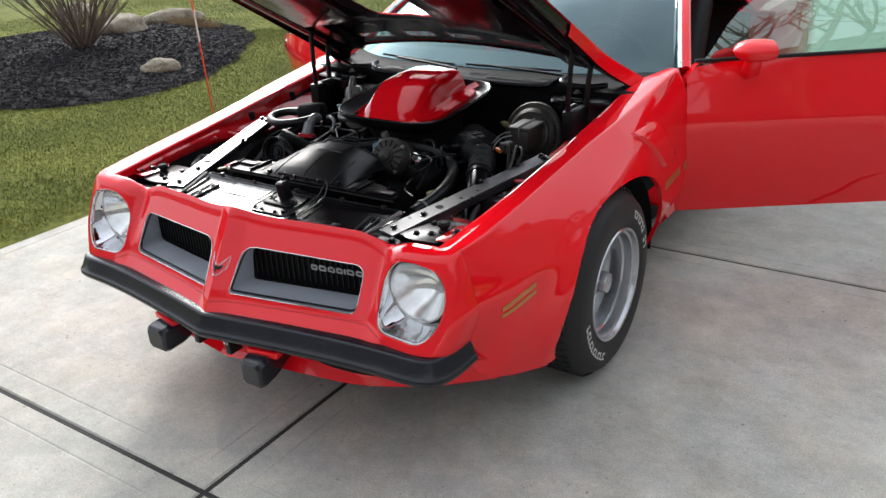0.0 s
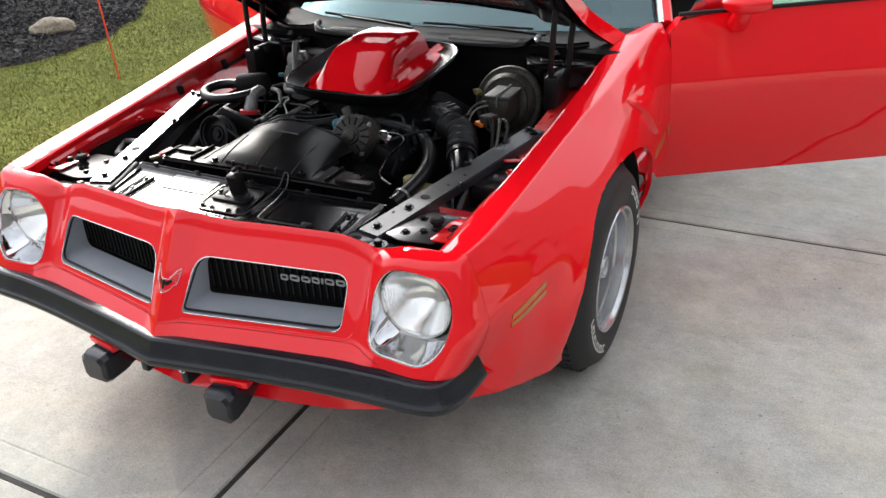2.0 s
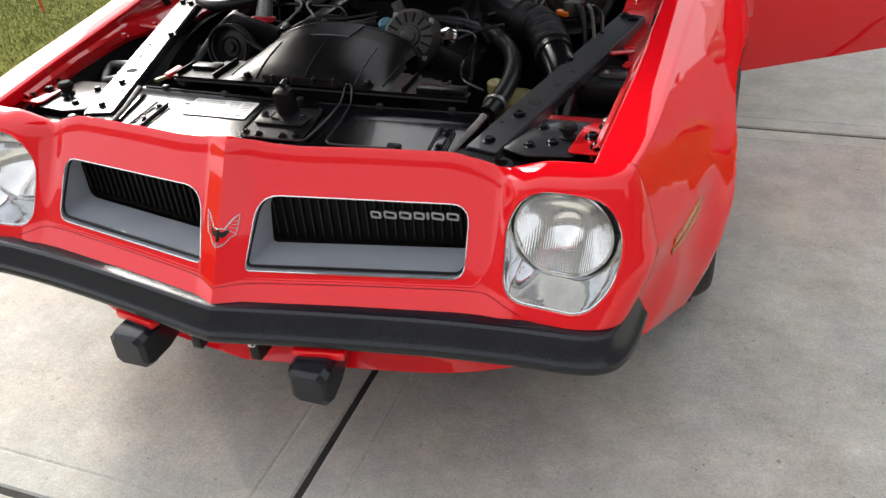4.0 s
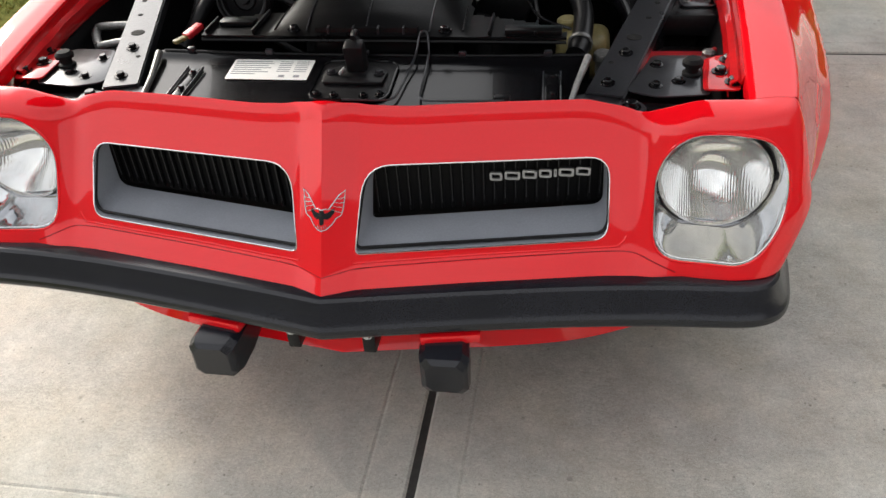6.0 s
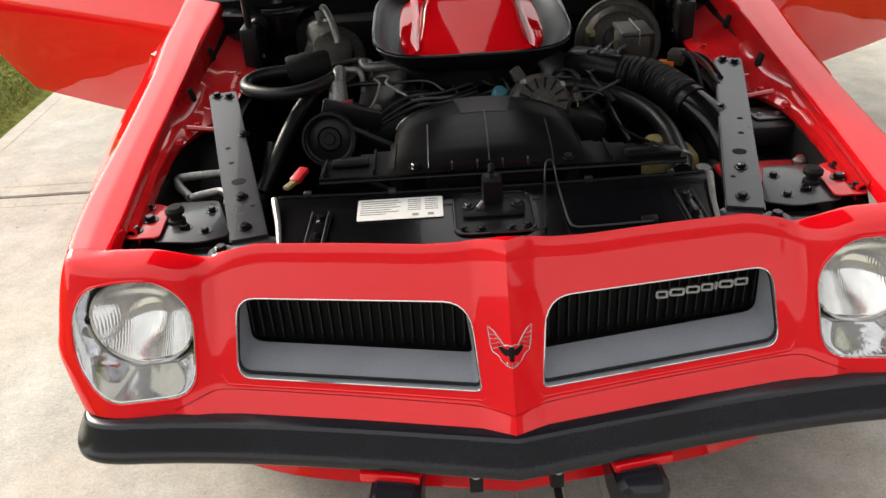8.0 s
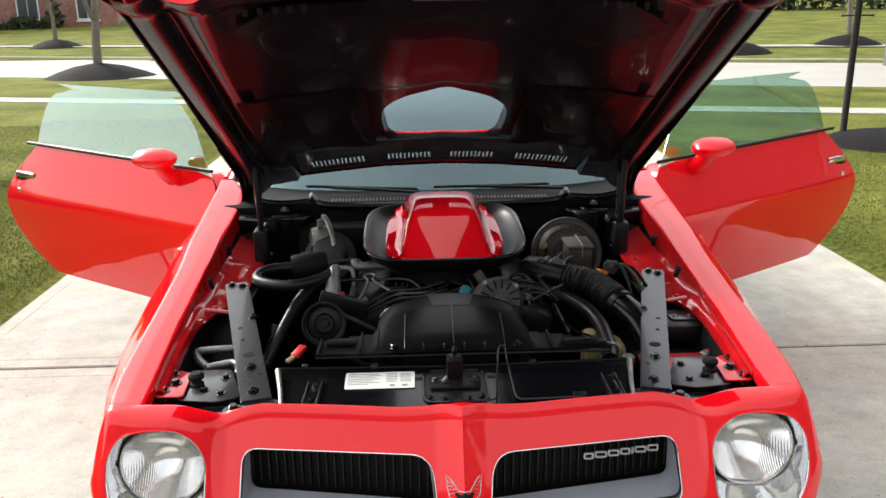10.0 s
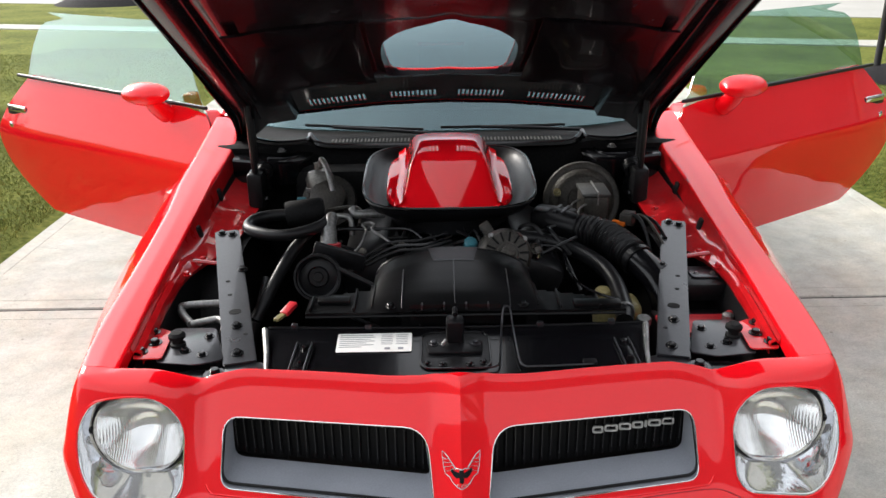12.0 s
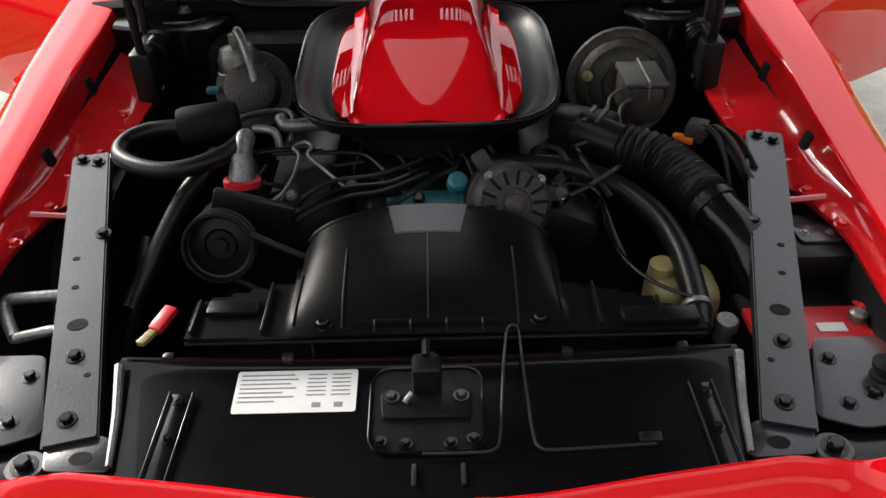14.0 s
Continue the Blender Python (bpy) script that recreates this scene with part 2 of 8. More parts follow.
    tint.data_type, tint.blend_type = "RGBA", "MULTIPLY"
    tint.inputs["B"].default_value = (1.0, 0.95, 0.88, 1)
    t.links.new(ramp(tex("ShaderNodeTexNoise", Scale=2.9, Detail=6.0, Roughness=0.7).outputs["Fac"], 0.42, 0.62, 0.0, 0.8), tint.inputs["Factor"])
    t.links.new(old, tint.inputs["A"])
    t.links.new(tint.outputs["Result"], mul.inputs["A"])
    t.links.new(gain, mul.inputs["B"])
    t.links.new(mul.outputs["Result"], b.inputs["Base Color"])
    bp = t.nodes.new("ShaderNodeBump")
    bp.inputs["Strength"].default_value = 0.35
    bp.inputs["Distance"].default_value = 0.002
    t.links.new(gain, bp.inputs["Height"])
    t.links.new(bp.outputs["Normal"], b.inputs["Normal"])
    return m


CONCRETE = concrete("broomed_concrete", (0.495, 0.490, 0.442))
CONCRETE_EDGE = concrete("trowelled_concrete", (0.49, 0.487, 0.44), 0.2)
JOINT = material("dark_joint_filler", (0.035, 0.033, 0.03), 0.9, 0, 0, 0.3, 20, 100)
LAWN = material("dormant_lawn", (0.085, 0.120, 0.022), 0.95, 0, 0, 0.4, 0.9, 26, 0.8, (0.160, 0.166, 0.042), spec=0.05)
GRASS = material("grass_blades", (0.088, 0.125, 0.022), 0.7, 0, 0, 0.3, 1.3, 20, 0, (0.165, 0.170, 0.042), island=0.35, spec=0.10)
MULCH = material("black_mulch", (0.010, 0.009, 0.010), 0.85, 0, 0, 0.5, 12, 80, 0.8, spec=0.15)
CHIP = material("black_mulch_chips", (0.011, 0.010, 0.012), 0.75, 0, 0, 0.4, 20, 90, 0.3, island=0.7, spec=0.2)
ROCK = material("tan_boulder", (0.20, 0.17, 0.115), 0.85, 0, 0, 0.35, 6, 45, 0.7, (0.28, 0.25, 0.19), spec=0.2)
BARK = material("grey_bark", (0.17, 0.145, 0.12), 0.9, 0, 0, 0.35, 7, 60, 0.8)
TWIG = material("brown_twigs", (0.15, 0.115, 0.085), 0.85, 0, 0, 0.4, 14, 80, 0.2)
STRAW = material("dry_straw", (0.22, 0.15, 0.08), 0.85, 0, 0, 0.35, 5, 60, 0, (0.30, 0.22, 0.13), island=0.3)
STAKE = material("orange_fibreglass", (0.80, 0.07, 0.02), 0.45, 0, 0, 0.15, 9, 100)
WHITE_BAND = material("white_reflective_band", (0.75, 0.74, 0.7), 0.4, 0, 0, 0.1)
POST = material("black_lamp_post", (0.012, 0.012, 0.014), 0.4, 0, 0, 0.2, 9, 120, 0.1)
LANTERN = material("frosted_lantern_glass", (0.55, 0.56, 0.55), 0.3, 0, 0, 0.15, 12, 100)
ROAD = material("pale_concrete_road", (0.42, 0.41, 0.38), 0.85, 0, 0, 0.12, 0.6, 30, 0.2)
BRICK = material("far_red_brick", (0.26, 0.11, 0.085), 0.85, 0, 0, 0.3, 0.8, 9, 0.3, (0.32, 0.17, 0.14))
ROOF = material("grey_shingles", (0.10, 0.095, 0.09), 0.9, 0, 0, 0.3, 2, 20, 0.4)
WALL = material("unseen_wall_grey", (0.13, 0.130, 0.135), 0.85, 0, 0, 0.15, 2, 40, 0.3)
TRIM = material("white_trim_paint", (0.72, 0.72, 0.70), 0.5, 0, 0, 0.06, 6, 60)
PANE = material("dark_window_pane", (0.05, 0.06, 0.07), 0.08, 0, 0, 0.2, 2, 20)
EVERGREEN = material("dark_evergreen", (0.03, 0.045, 0.02), 0.9, 0, 0, 0.5, 6, 40, 0.5, island=0.4)


# ---- mesh helpers ----
def part(name, bm, mat, parent=None, label="", smooth=True, kind="", sharp=38):
    """Links a bmesh as one mesh object under a thing or a part."""
    bmesh.ops.recalc_face_normals(bm, faces=bm.faces)
    me = bpy.data.meshes.new(name)
    bm.to_mesh(me)
    bm.free()
    for m in (mat if isinstance(mat, (list, tuple)) else (mat,)):
        me.materials.append(m)
    if smooth:
        me.polygons.foreach_set("use_smooth", [True] * len(me.polygons))
        me.set_sharp_from_angle(angle=radians(sharp))
    ob = new(name, me)
    ob.parent = parent
    return tagged(ob, label, kind=kind)


def empty(name, at=(0, 0, 0), **tags):
    ob = new(name)
    ob.empty_display_size = 0.1
    ob.location = at
    return tagged(ob, **tags)


def lerp(table, x):
    """Smooth reading of a table of (x, value ...)."""
    xs = [r[0] for r in table]
    cols = [np.interp(x, xs, [r[i] for r in table]) for i in range(1, len(table[0]))]
    return cols[0] if len(cols) == 1 else cols


def spline(points, n=8, closed=False):
    """Catmull-Rom through points."""
    p = [Vector(q) for q in points]
    out = []
    count = len(p) if closed else len(p) - 1
    for i in range(count):
        if closed:
            a, b, c, d = (p[(i + k - 1) % len(p)] for k in range(4))
        else:
            a, b, c, d = p[max(i - 1, 0)], p[i], p[i + 1], p[min(i + 2, len(p) - 1)]
        for k in range(n):
            t = k / n
            out.append(0.5 * ((2 * b) + (c - a) * t + (2 * a - 5 * b + 4 * c - d) * t * t + (3 * b - a - 3 * c + d) * t ** 3))
    if not closed:
        out.append(p[-1])
    return out


def grid(rows, bm=None, close=False):
    """Quads over rows of points."""
    bm = bm or bmesh.new()
    v = [[bm.verts.new(p) for p in r] for r in rows]
    for i in range(len(v) - 1):
        for j in range(len(v[i]) - (0 if close else 1)):
            k = (j + 1) % len(v[i])
            bm.faces.new((v[i][j], v[i][k], v[i + 1][k], v[i + 1][j]))
    return bm


def thick(bm, d):
    """Gives a sheet a thickness d along its normals."""
    bmesh.ops.recalc_face_normals(bm, faces=bm.faces)
    bmesh.ops.solidify(bm, geom=bm.faces[:], thickness=d)
    return bm


def tube(path, r, seg=12, bm=None, closed=False, ribs=0.0, rib_n=0, caps=True):
    """A round tube along a path; r a number or a function of 0..1; ribs: ripple of a bellows."""
    bm = bm or bmesh.new()
    path = [Vector(p) for p in path]
    n = len(path)
    rings = []
    up = Vector((0, 0, 1))
    prev = None
    for i, p in enumerate(path):
        d = (path[(i + 1) % n] - path[i - 1]) if closed else (path[min(i + 1, n - 1)] - path[max(i - 1, 0)])
        d.normalize()
        if prev is None:
            side = d.cross(up if abs(d.z) < 0.9 else Vector((1, 0, 0))).normalized()
        else:
            side = (prev - d * prev.dot(d)).normalized()
        prev = side
        other = d.cross(side)
        f = i / max(n - 1, 1)
        rad = r(f) if callable(r) else r
        if rib_n:
            rad *= 1 + ribs * math.cos(f * rib_n * 2 * math.pi)
        rings.append([p + (side * math.cos(a) + other * math.sin(a)) * rad for a in (2 * math.pi * k / seg for k in range(seg))])
    if closed:
        rings.append(rings[0])
    grid(rings, bm, close=True)
    if caps and not closed:
        for ring in (rings[0], rings[-1]):
            bm.faces.new([bm.verts.new(q) for q in ring])
    bmesh.ops.remove_doubles(bm, verts=bm.verts, dist=1e-5)
    return bm


def box(size, at=(0, 0, 0), bevel=0.0, m=None, bm=None, seg=2):
    """A box, bevelled, placed at a point or by a matrix."""
    own = bmesh.new()
    bmesh.ops.create_cube(own, size=1, matrix=Matrix.Diagonal((*size, 1)))
    if bevel:
        bmesh.ops.bevel(own, geom=own.edges[:], offset=bevel, segments=seg, affect="EDGES", profile=0.5)
    bmesh.ops.transform(own, matrix=(m if m is not None else Matrix.Translation(at)), verts=own.verts)
    return merge(bm, own)


def merge(bm, own):
    if bm is None:
        return own
    me = bpy.data.meshes.new("tmp")
    own.to_mesh(me)
    own.free()
    bm.from_mesh(me)
    bpy.data.meshes.remove(me)
    return bm


def lathe(profile, axis_m=Matrix(), seg=32, bm=None, caps=False):
    """A turned body: profile of (radius, height) about the local z axis."""
    own = bmesh.new()
    rows = [[Vector((r * math.cos(2 * math.pi * k / seg), r * math.sin(2 * math.pi * k / seg), h)) for k in range(seg)] for r, h in profile]
    grid(rows, own, close=True)
    bmesh.ops.remove_doubles(own, verts=own.verts, dist=1e-5)
    for r, h in (profile[0], profile[-1]) if caps else ():
        if r > 1e-4:
            ring = [own.verts.new((r * math.cos(2 * math.pi * k / seg), r * math.sin(2 * math.pi * k / seg), h)) for k in range(seg)]
            own.faces.new(ring)
    bmesh.ops.remove_doubles(own, verts=own.verts, dist=1e-5)
    bmesh.ops.transform(own, matrix=axis_m, verts=own.verts)
    return merge(bm, own)


def plate(outline, d, m=Matrix(), bm=None, bevel=0.0):
    """A flat plate from a 2D outline, thick d along local z, placed by m."""
    own = bmesh.new()
    f = own.faces.new([own.verts.new((x, y, 0)) for x, y in outline])
    r = bmesh.ops.extrude_face_region(own, geom=[f])
    bmesh.ops.translate(own, verts=[v for v in r["geom"] if isinstance(v, bmesh.types.BMVert)], vec=(0, 0, d))
    if bevel:
        e = [x for x in own.edges if abs(x.verts[0].co.z - x.verts[1].co.z) < 1e-6]
        bmesh.ops.bevel(own, geom=e, offset=bevel, segments=2, affect="EDGES", profile=0.5)
    bmesh.ops.transform(own, matrix=m, verts=own.verts)
    return merge(bm, own)


def rounded(w, h, r, n=5, cx=0, cy=0):
    """A rounded rectangle as a list of 2D points."""
    pts = []
    for sx, sy, a0 in ((1, 1, 0), (-1, 1, 90), (-1, -1, 180), (1, -1, 270)):
        for k in range(n + 1):
            a = radians(a0 + 90 * k / n)
            pts.append((cx + sx * (w / 2 - r) + r * math.cos(a), cy + sy * (h / 2 - r) + r * math.sin(a)))
    return pts


def soft_corners(points, r, n=5):
    """A polygon with its corners rounded."""
    out = []
    k = len(points)
    for i in range(k):
        a, b, c = (Vector(points[(i + j - 1) % k]) for j in range(3))
        ra = min(r if not isinstance(r, (list, tuple)) else r[i], (a - b).length * 0.48, (c - b).length * 0.48)
        p, q = b + (a - b).normalized() * ra, b + (c - b).normalized() * ra
        for j in range(n + 1):
            t = j / n
            out.append(tuple(p * (1 - t) ** 2 + b * 2 * t * (1 - t) + q * t * t))
    return out


def inside(p, poly):
    """Whether the 2D point lies in the polygon."""
    x, y = p
    hit = False
    j = len(poly) - 1
    for i in range(len(poly)):
        (xi, yi), (xj, yj) = poly[i], poly[j]
        if (yi > y) != (yj > y) and x < (xj - xi) * (y - yi) / (yj - yi) + xi:
            hit = not hit
        j = i
    return hit


def nearest_on(p, poly):
    best, at = 1e9, p
    for i in range(len(poly)):
        a, b = Vector(poly[i - 1]), Vector(poly[i])
        ab = b - a
        t = max(0, min(1, (Vector(p) - a).dot(ab) / max(ab.length_squared, 1e-12)))
        q = a + ab * t
        if (q - Vector(p)).length < best:
            best, at = (q - Vector(p)).length, q
    return at


def bolt(at, r=0.009, h=0.008, normal=(0, 0, 1), bm=None):
    """A hexagon head on a washer."""
    m = Matrix.Translation(at) @ Vector(normal).to_track_quat("Z", "Y").to_matrix().to_4x4()
    bm = lathe([(r * 1.6, 0), (r * 1.6, 0.002), (r * 1.1, 0.0022)], m, 12, bm)
    return lathe([(r, 0.002), (r, h), (r * 0.8, h + 0.0015), (0, h + 0.0015)], m, 6, bm)


# ---- ground ----
def height(x, y):
    """The lie of the land: level at the drive, the lawn a hand higher, rising softly past the street."""
    z = 0.0
    far = y + 0.31 * x - 24
    if far > 0:
        z += 0.028 * far
    return z


def ground_sheet():
    bm = bmesh.new()
    xs = [-900, -400, -200, -110, -70, -50, -38, -30, -24, -19, -15, -12, -10, -8, -6.5, -5, -4, -3.2, -2.6, -2.36, 2.70, 3.0, 3.6, 4.4, 5.5, 7, 9, 12, 15, 19, 24, 30, 38, 50, 70, 110, 200, 400, 900]
    ys = [-900, -400, -150, -60, -30, -15, -8, -4, -2, 0, 2, 4, 6, 8, 10, 12, 14, 16, 18, 20, 22, 24, 27, 30, 34, 38, 44, 52, 62, 76, 95, 120, 160, 250, 450, 900]
    rows = []
    for y in ys:
        rows.append([Vector((x, y, height(x, y) - 0.02 + (0.0 if -2.4 < x < 2.75 or (2.75 < x < 8 and y < 2.1) else 0.045))) for x in xs])
    grid(rows, bm)
    return tagged(part("ground", bm, LAWN), "dormant green and straw lawn, one sheet to the horizon", "ground", kind="structure")


ground = ground_sheet()

# concrete drive: slabs with trowelled borders and open joints
X_LINES = (-2.30, 0.125, 2.65)
Y_LINES = [-0.165 + 2.325 * k for k in range(-2, 5)]
drive = empty("driveway", (0, 0, 0), label="pale broomed concrete driveway slabs with dark joints", category="driveway", kind="structure")
base = bmesh.new()
box((4.93, Y_LINES[-1] - Y_LINES[0], 0.02), (0.175, (Y_LINES[-1] + Y_LINES[0]) / 2, -0.0155), bm=base)
part("joint_filler", base, JOINT, drive, smooth=False)


def slab(x0, x1, y0, y1):
    bm = bmesh.new()
    g, b = 0.0085, 0.085

    def ring(i, z):
        return [bm.verts.new((x, y, z)) for x, y in ((x0 + i, y0 + i), (x1 - i, y0 + i), (x1 - i, y1 - i), (x0 + i, y1 - i))]

    rings = [ring(g, -0.03), ring(g, -0.006), ring(g + 0.006, 0.0), ring(g + b, 0.0), ring(g + b + 0.006, -0.0025), ring(g + b + 0.012, 0.0)]
    for i in range(len(rings) - 1):
        for j in range(4):
            f = bm.faces.new((rings[i][j], rings[i][(j + 1) % 4], rings[i + 1][(j + 1) % 4], rings[i + 1][j]))
            f.material_index = 1
    bm.faces.new(rings[-1])
    return bm


for i in range(2):
    for j in range(len(Y_LINES) - 1):
        part("slab", slab(X_LINES[i], X_LINES[i + 1], Y_LINES[j], Y_LINES[j + 1]), (CONCRETE, CONCRETE_EDGE), drive, smooth=False)

# unseen concrete pad, added so the red paint mirrors grey instead of lawn
unseen_pad_base = bmesh.new()
box((4.9, Y_LINES[3] - Y_LINES[0], 0.02), (5.1, (Y_LINES[3] + Y_LINES[0]) / 2, -0.0155), bm=unseen_pad_base)
part("joint_filler", unseen_pad_base, JOINT, drive, smooth=False)
for x0, x1 in ((2.65, 5.10), (5.10, 7.55)):
    for j in range(3):
        part("slab", slab(x0, x1, Y_LINES[j], Y_LINES[j + 1]), (CONCRETE, CONCRETE_EDGE), drive, smooth=False)

# the drive's narrower far run to the street
far_drive = bmesh.new()
y_end = Y_LINES[-1]
for k in range(3):
    box((4.9, 2.6, 0.05), (0.17, y_end + 1.31 + 2.62 * k, -0.02), 0.006, bm=far_drive)
part("far_slabs", far_drive, CONCRETE, drive, smooth=False)


def strip(name, p, q, width, z, mat, label, category, thickness=0.04):
    """A straight paved strip from p to q."""
    p, q = Vector(p), Vector(q)
    d = (q - p).normalized()
    s = Vector((-d.y, d.x)) * width / 2
    bm = bmesh.new()
    n = 40
    rows = []
    for off, dz in ((s, -0.03), (s, 0), (-s, 0), (-s, -0.03)):
        rows.append([Vector(((p + (q - p) * k / n + off).x, (p + (q - p) * k / n + off).y, z + dz + height(*(p + (q - p) * k / n)) + 0.03)) for k in range(n + 1)])
    grid(rows, bm)
    return tagged(part(name, bm, mat, smooth=False), label, category, kind="structure")


# unseen plain wall behind the camera, added to cut low sky from the nose
wall_bm = box((40, 0.3, 3.5), (0.2, -6.6, 1.75))
unseen_south_wall = tagged(part("wall_south", wall_bm, WALL, smooth=False), "plain grey wall out of view, added to darken the nose's reflections", "wall", kind="structure")
# tall unseen wall, added to block east sky from door and fender
side_bm = box((0.3, 25.4, 6.0), (11.8, 6.2, 3.0))
unseen_east_wall = tagged(part("wall_east", side_bm, WALL, smooth=False), "plain grey wall out of view, added to darken the door and fender", "wall", kind="structure")


strip("pavement", (-60, 28.5), (60, -4.3), 0.65, 0.012, CONCRETE_EDGE, "narrow pale concrete pavement across the lawn", "pavement")
strip("road", (-60, 39.85), (60, 0.25), 6.7, 0.004, ROAD, "pale grey concrete street with no traffic", "road")
strip("kerb", (-60, 43.55), (60, 3.95), 0.18, 0.10, CONCRETE_EDGE, "low concrete kerb along the street", "kerb")
strip("far_pavement", (-60, 49.6), (60, 10.0), 1.0, 0.03, CONCRETE_EDGE, "far pavement beyond the street", "pavement")


# ---- the car ----
car = empty("car", (0, 0, 0), label="bright red seventies muscle coupe with open bonnet and doors", category="car")

# ---- front fenders ----
# tables along the car: y, inner edge x, inner edge z, crease x, side bulge x, foot x, foot z
FENDER = [(0.313, 0.700, 0.738, 0.775, 0.828, 0.776, 0.400), (0.36, 0.703, 0.742, 0.783, 0.841, 0.790, 0.335), (0.42, 0.707, 0.748, 0.790, 0.857, 0.812, 0.292),
          (0.50, 0.712, 0.757, 0.795, 0.877, 0.836, 0.264), (0.60, 0.717, 0.768, 0.798, 0.900, 0.866, 0.246), (0.70, 0.721, 0.779, 0.800, 0.920, 0.893, 0.255),
          (0.85, 0.724, 0.797, 0.804, 0.942, 0.905, 0.18), (1.05, 0.730, 0.823, 0.811, 0.953, 0.925, 0.19), (1.25, 0.732, 0.850, 0.830, 0.950, 0.925, 0.19),
          (1.45, 0.730, 0.876, 0.838, 0.935, 0.890, 0.29), (1.60, 0.732, 0.897, 0.842, 0.922, 0.862, 0.305), (1.72, 0.752, 0.915, 0.846, 0.914, 0.850, 0.312), (1.83, 0.795, 0.928, 0.852, 0.910, 0.842, 0.318)]
ARCH_C = (1.08, 0.33)
ARCH_R = (0.458, 0.372)


def ease(a, b, v):
    t = max(0.0, min(1.0, (v - a) / (b - a)))
    return t * t * (3 - 2 * t)


def even(points, n):
    """n points at even steps along a line."""
    acc = [0.0]
    for a, b in zip(points, points[1:]):
        acc.append(acc[-1] + (b - a).length)
    out = []
    for k in range(n):
        d = acc[-1] * k / (n - 1)
        i = max(0, min(len(points) - 2, np.searchsorted(acc, d) - 1))
        f = (d - acc[i]) / max(1e-9, acc[i + 1] - acc[i])
        out.append(points[i].lerp(points[i + 1], f))
    return out


def arch_round(y, z):
    """How far a place of the side lies from the wheel arch's centre; 1 on its edge."""
    u, v = abs(y - ARCH_C[0]) / ARCH_R[0], max(0.0, z - ARCH_C[1]) / ARCH_R[1]
    return (u ** 2.2 + v ** 2.2) ** (1 / 2.2)


FLARE_OUT = [(0.25, 0.012), (0.35, 0.028), (0.42, 0.034), (0.50, 0.036), (0.58, 0.021), (0.66, 0.009), (0.76, 0.004)]


def flare(y, z):
    """The side's shallow valley behind the marker lamp and the swell that runs out to the wheel arch's lip."""
    v = 0.470 + 0.46 * (y - 0.40)
    amount = max(0.0, min(1.0, (y - 0.36) / 0.16)) * max(0.0, min(1.0, (1.0 - y) / 0.15))
    swell = 0.7 * amount * (-0.003 * math.exp(-((z - v) / 0.07) ** 2) + 0.006 * math.exp(-((z - v + 0.14) / 0.09) ** 2))
    d = max(0.0, arch_round(y, z) - 1.0) * 0.42
    rear = max(0.0, min(1.0, (1.36 - y) / 0.40))
    return swell + lerp(FLARE_OUT, z) * rear * math.exp(-(d / 0.062) ** 2) if 0.2 < z < 0.80 else swell


def fender_row(y, n=46):
    """A cross-section of the fender: inner edge, flat top, crisp crease, rounded side, foot."""
    ax, az, cx, bx, fx, fz = lerp(FENDER, y)
    top = [Vector((ax - 0.002, y, az - 0.030)), Vector((ax - 0.001, y, az - 0.004)), Vector((ax + 0.003, y, az)), Vector(((ax + cx) / 2, y, az + 0.0055)), Vector((cx - 0.004, y, az + 0.0060))]
    ctrl = [Vector((cx, y, az + 0.0035)), Vector((cx + (bx - cx) * 0.40, y, az - 0.048)), Vector((cx + (bx - cx) * 0.79, y, az - 0.125)), Vector((bx, y, max(0.56, fz + 0.12) if y < 0.5 else 0.58)),
            Vector((bx - 0.006, y, max(0.44, fz + 0.06))), Vector((bx + (fx - bx) * 0.55, y, fz + (0.44 - fz) * 0.42 if fz < 0.36 else fz + 0.03)), Vector((fx, y, fz))]
    for c, f in ((ctrl[3], 0.12), (ctrl[4], 1.0), (ctrl[5], 0.9)):
        c.x -= 0.032 * f * (1 - ease(0.33, 0.46, y))
    k = n // 5
    side = even(spline(ctrl, 9), n - k)
    for p in side:
        p.x += flare(y, p.z)
    return even(top, k) + side


NOSE_Y = [(0, 0.078), (0.12, 0.102), (0.25, 0.128), (0.48, 0.169), (0.53, 0.173), (0.58, 0.170), (0.64, 0.163), (0.70, 0.161)]
NOSE_T = [(0, 0.765, 0.228), (0.03, 0.760, 0.231), (0.07, 0.750, 0.238), (0.14, 0.744, 0.25), (0.30, 0.741, 0.277), (0.44, 0.737, 0.300), (0.50, 0.722, 0.312), (0.532, 0.706, 0.318),
          (0.565, 0.718, 0.314), (0.62, 0.737, 0.309), (0.70, 0.741, 0.307)]
NOSE_TURN = 0.69
EDGE_ROW = fender_row(0.313, 240)
EDGE_TOP = max(range(240), key=lambda i: EDGE_ROW[i].z)


def face_y(x, z):
    """Depth of the nose's face at a height, inboard of its corner."""
    lean = 0.57 - 0.17 * ease(0.50, 0.60, x)
    y = lerp(NOSE_Y, x) + lean * (z - 0.485)
    # the peak in the middle, the flared strip along the bottom and the soft valley inboard of the lamp
    y -= 0.021 * max(0.0, 1 - x / 0.056) * (0.55 + 0.45 * ease(0.470, 0.510, z))
    y -= 0.40 * max(0.0, 0.507 - z) * (1 - ease(0.555, 0.62, x))
    y += 0.012 * math.exp(-((x - 0.532) / 0.028) ** 2) * (0.35 + 0.65 * ease(0.50, 0.70, z)) * ease(0.480, 0.520, z)
    return y


def edge_at(z):
    """The outer edge of the corner, where it meets the fender."""
    return min(EDGE_ROW[EDGE_TOP + 20:], key=lambda p: abs(p.z - z))


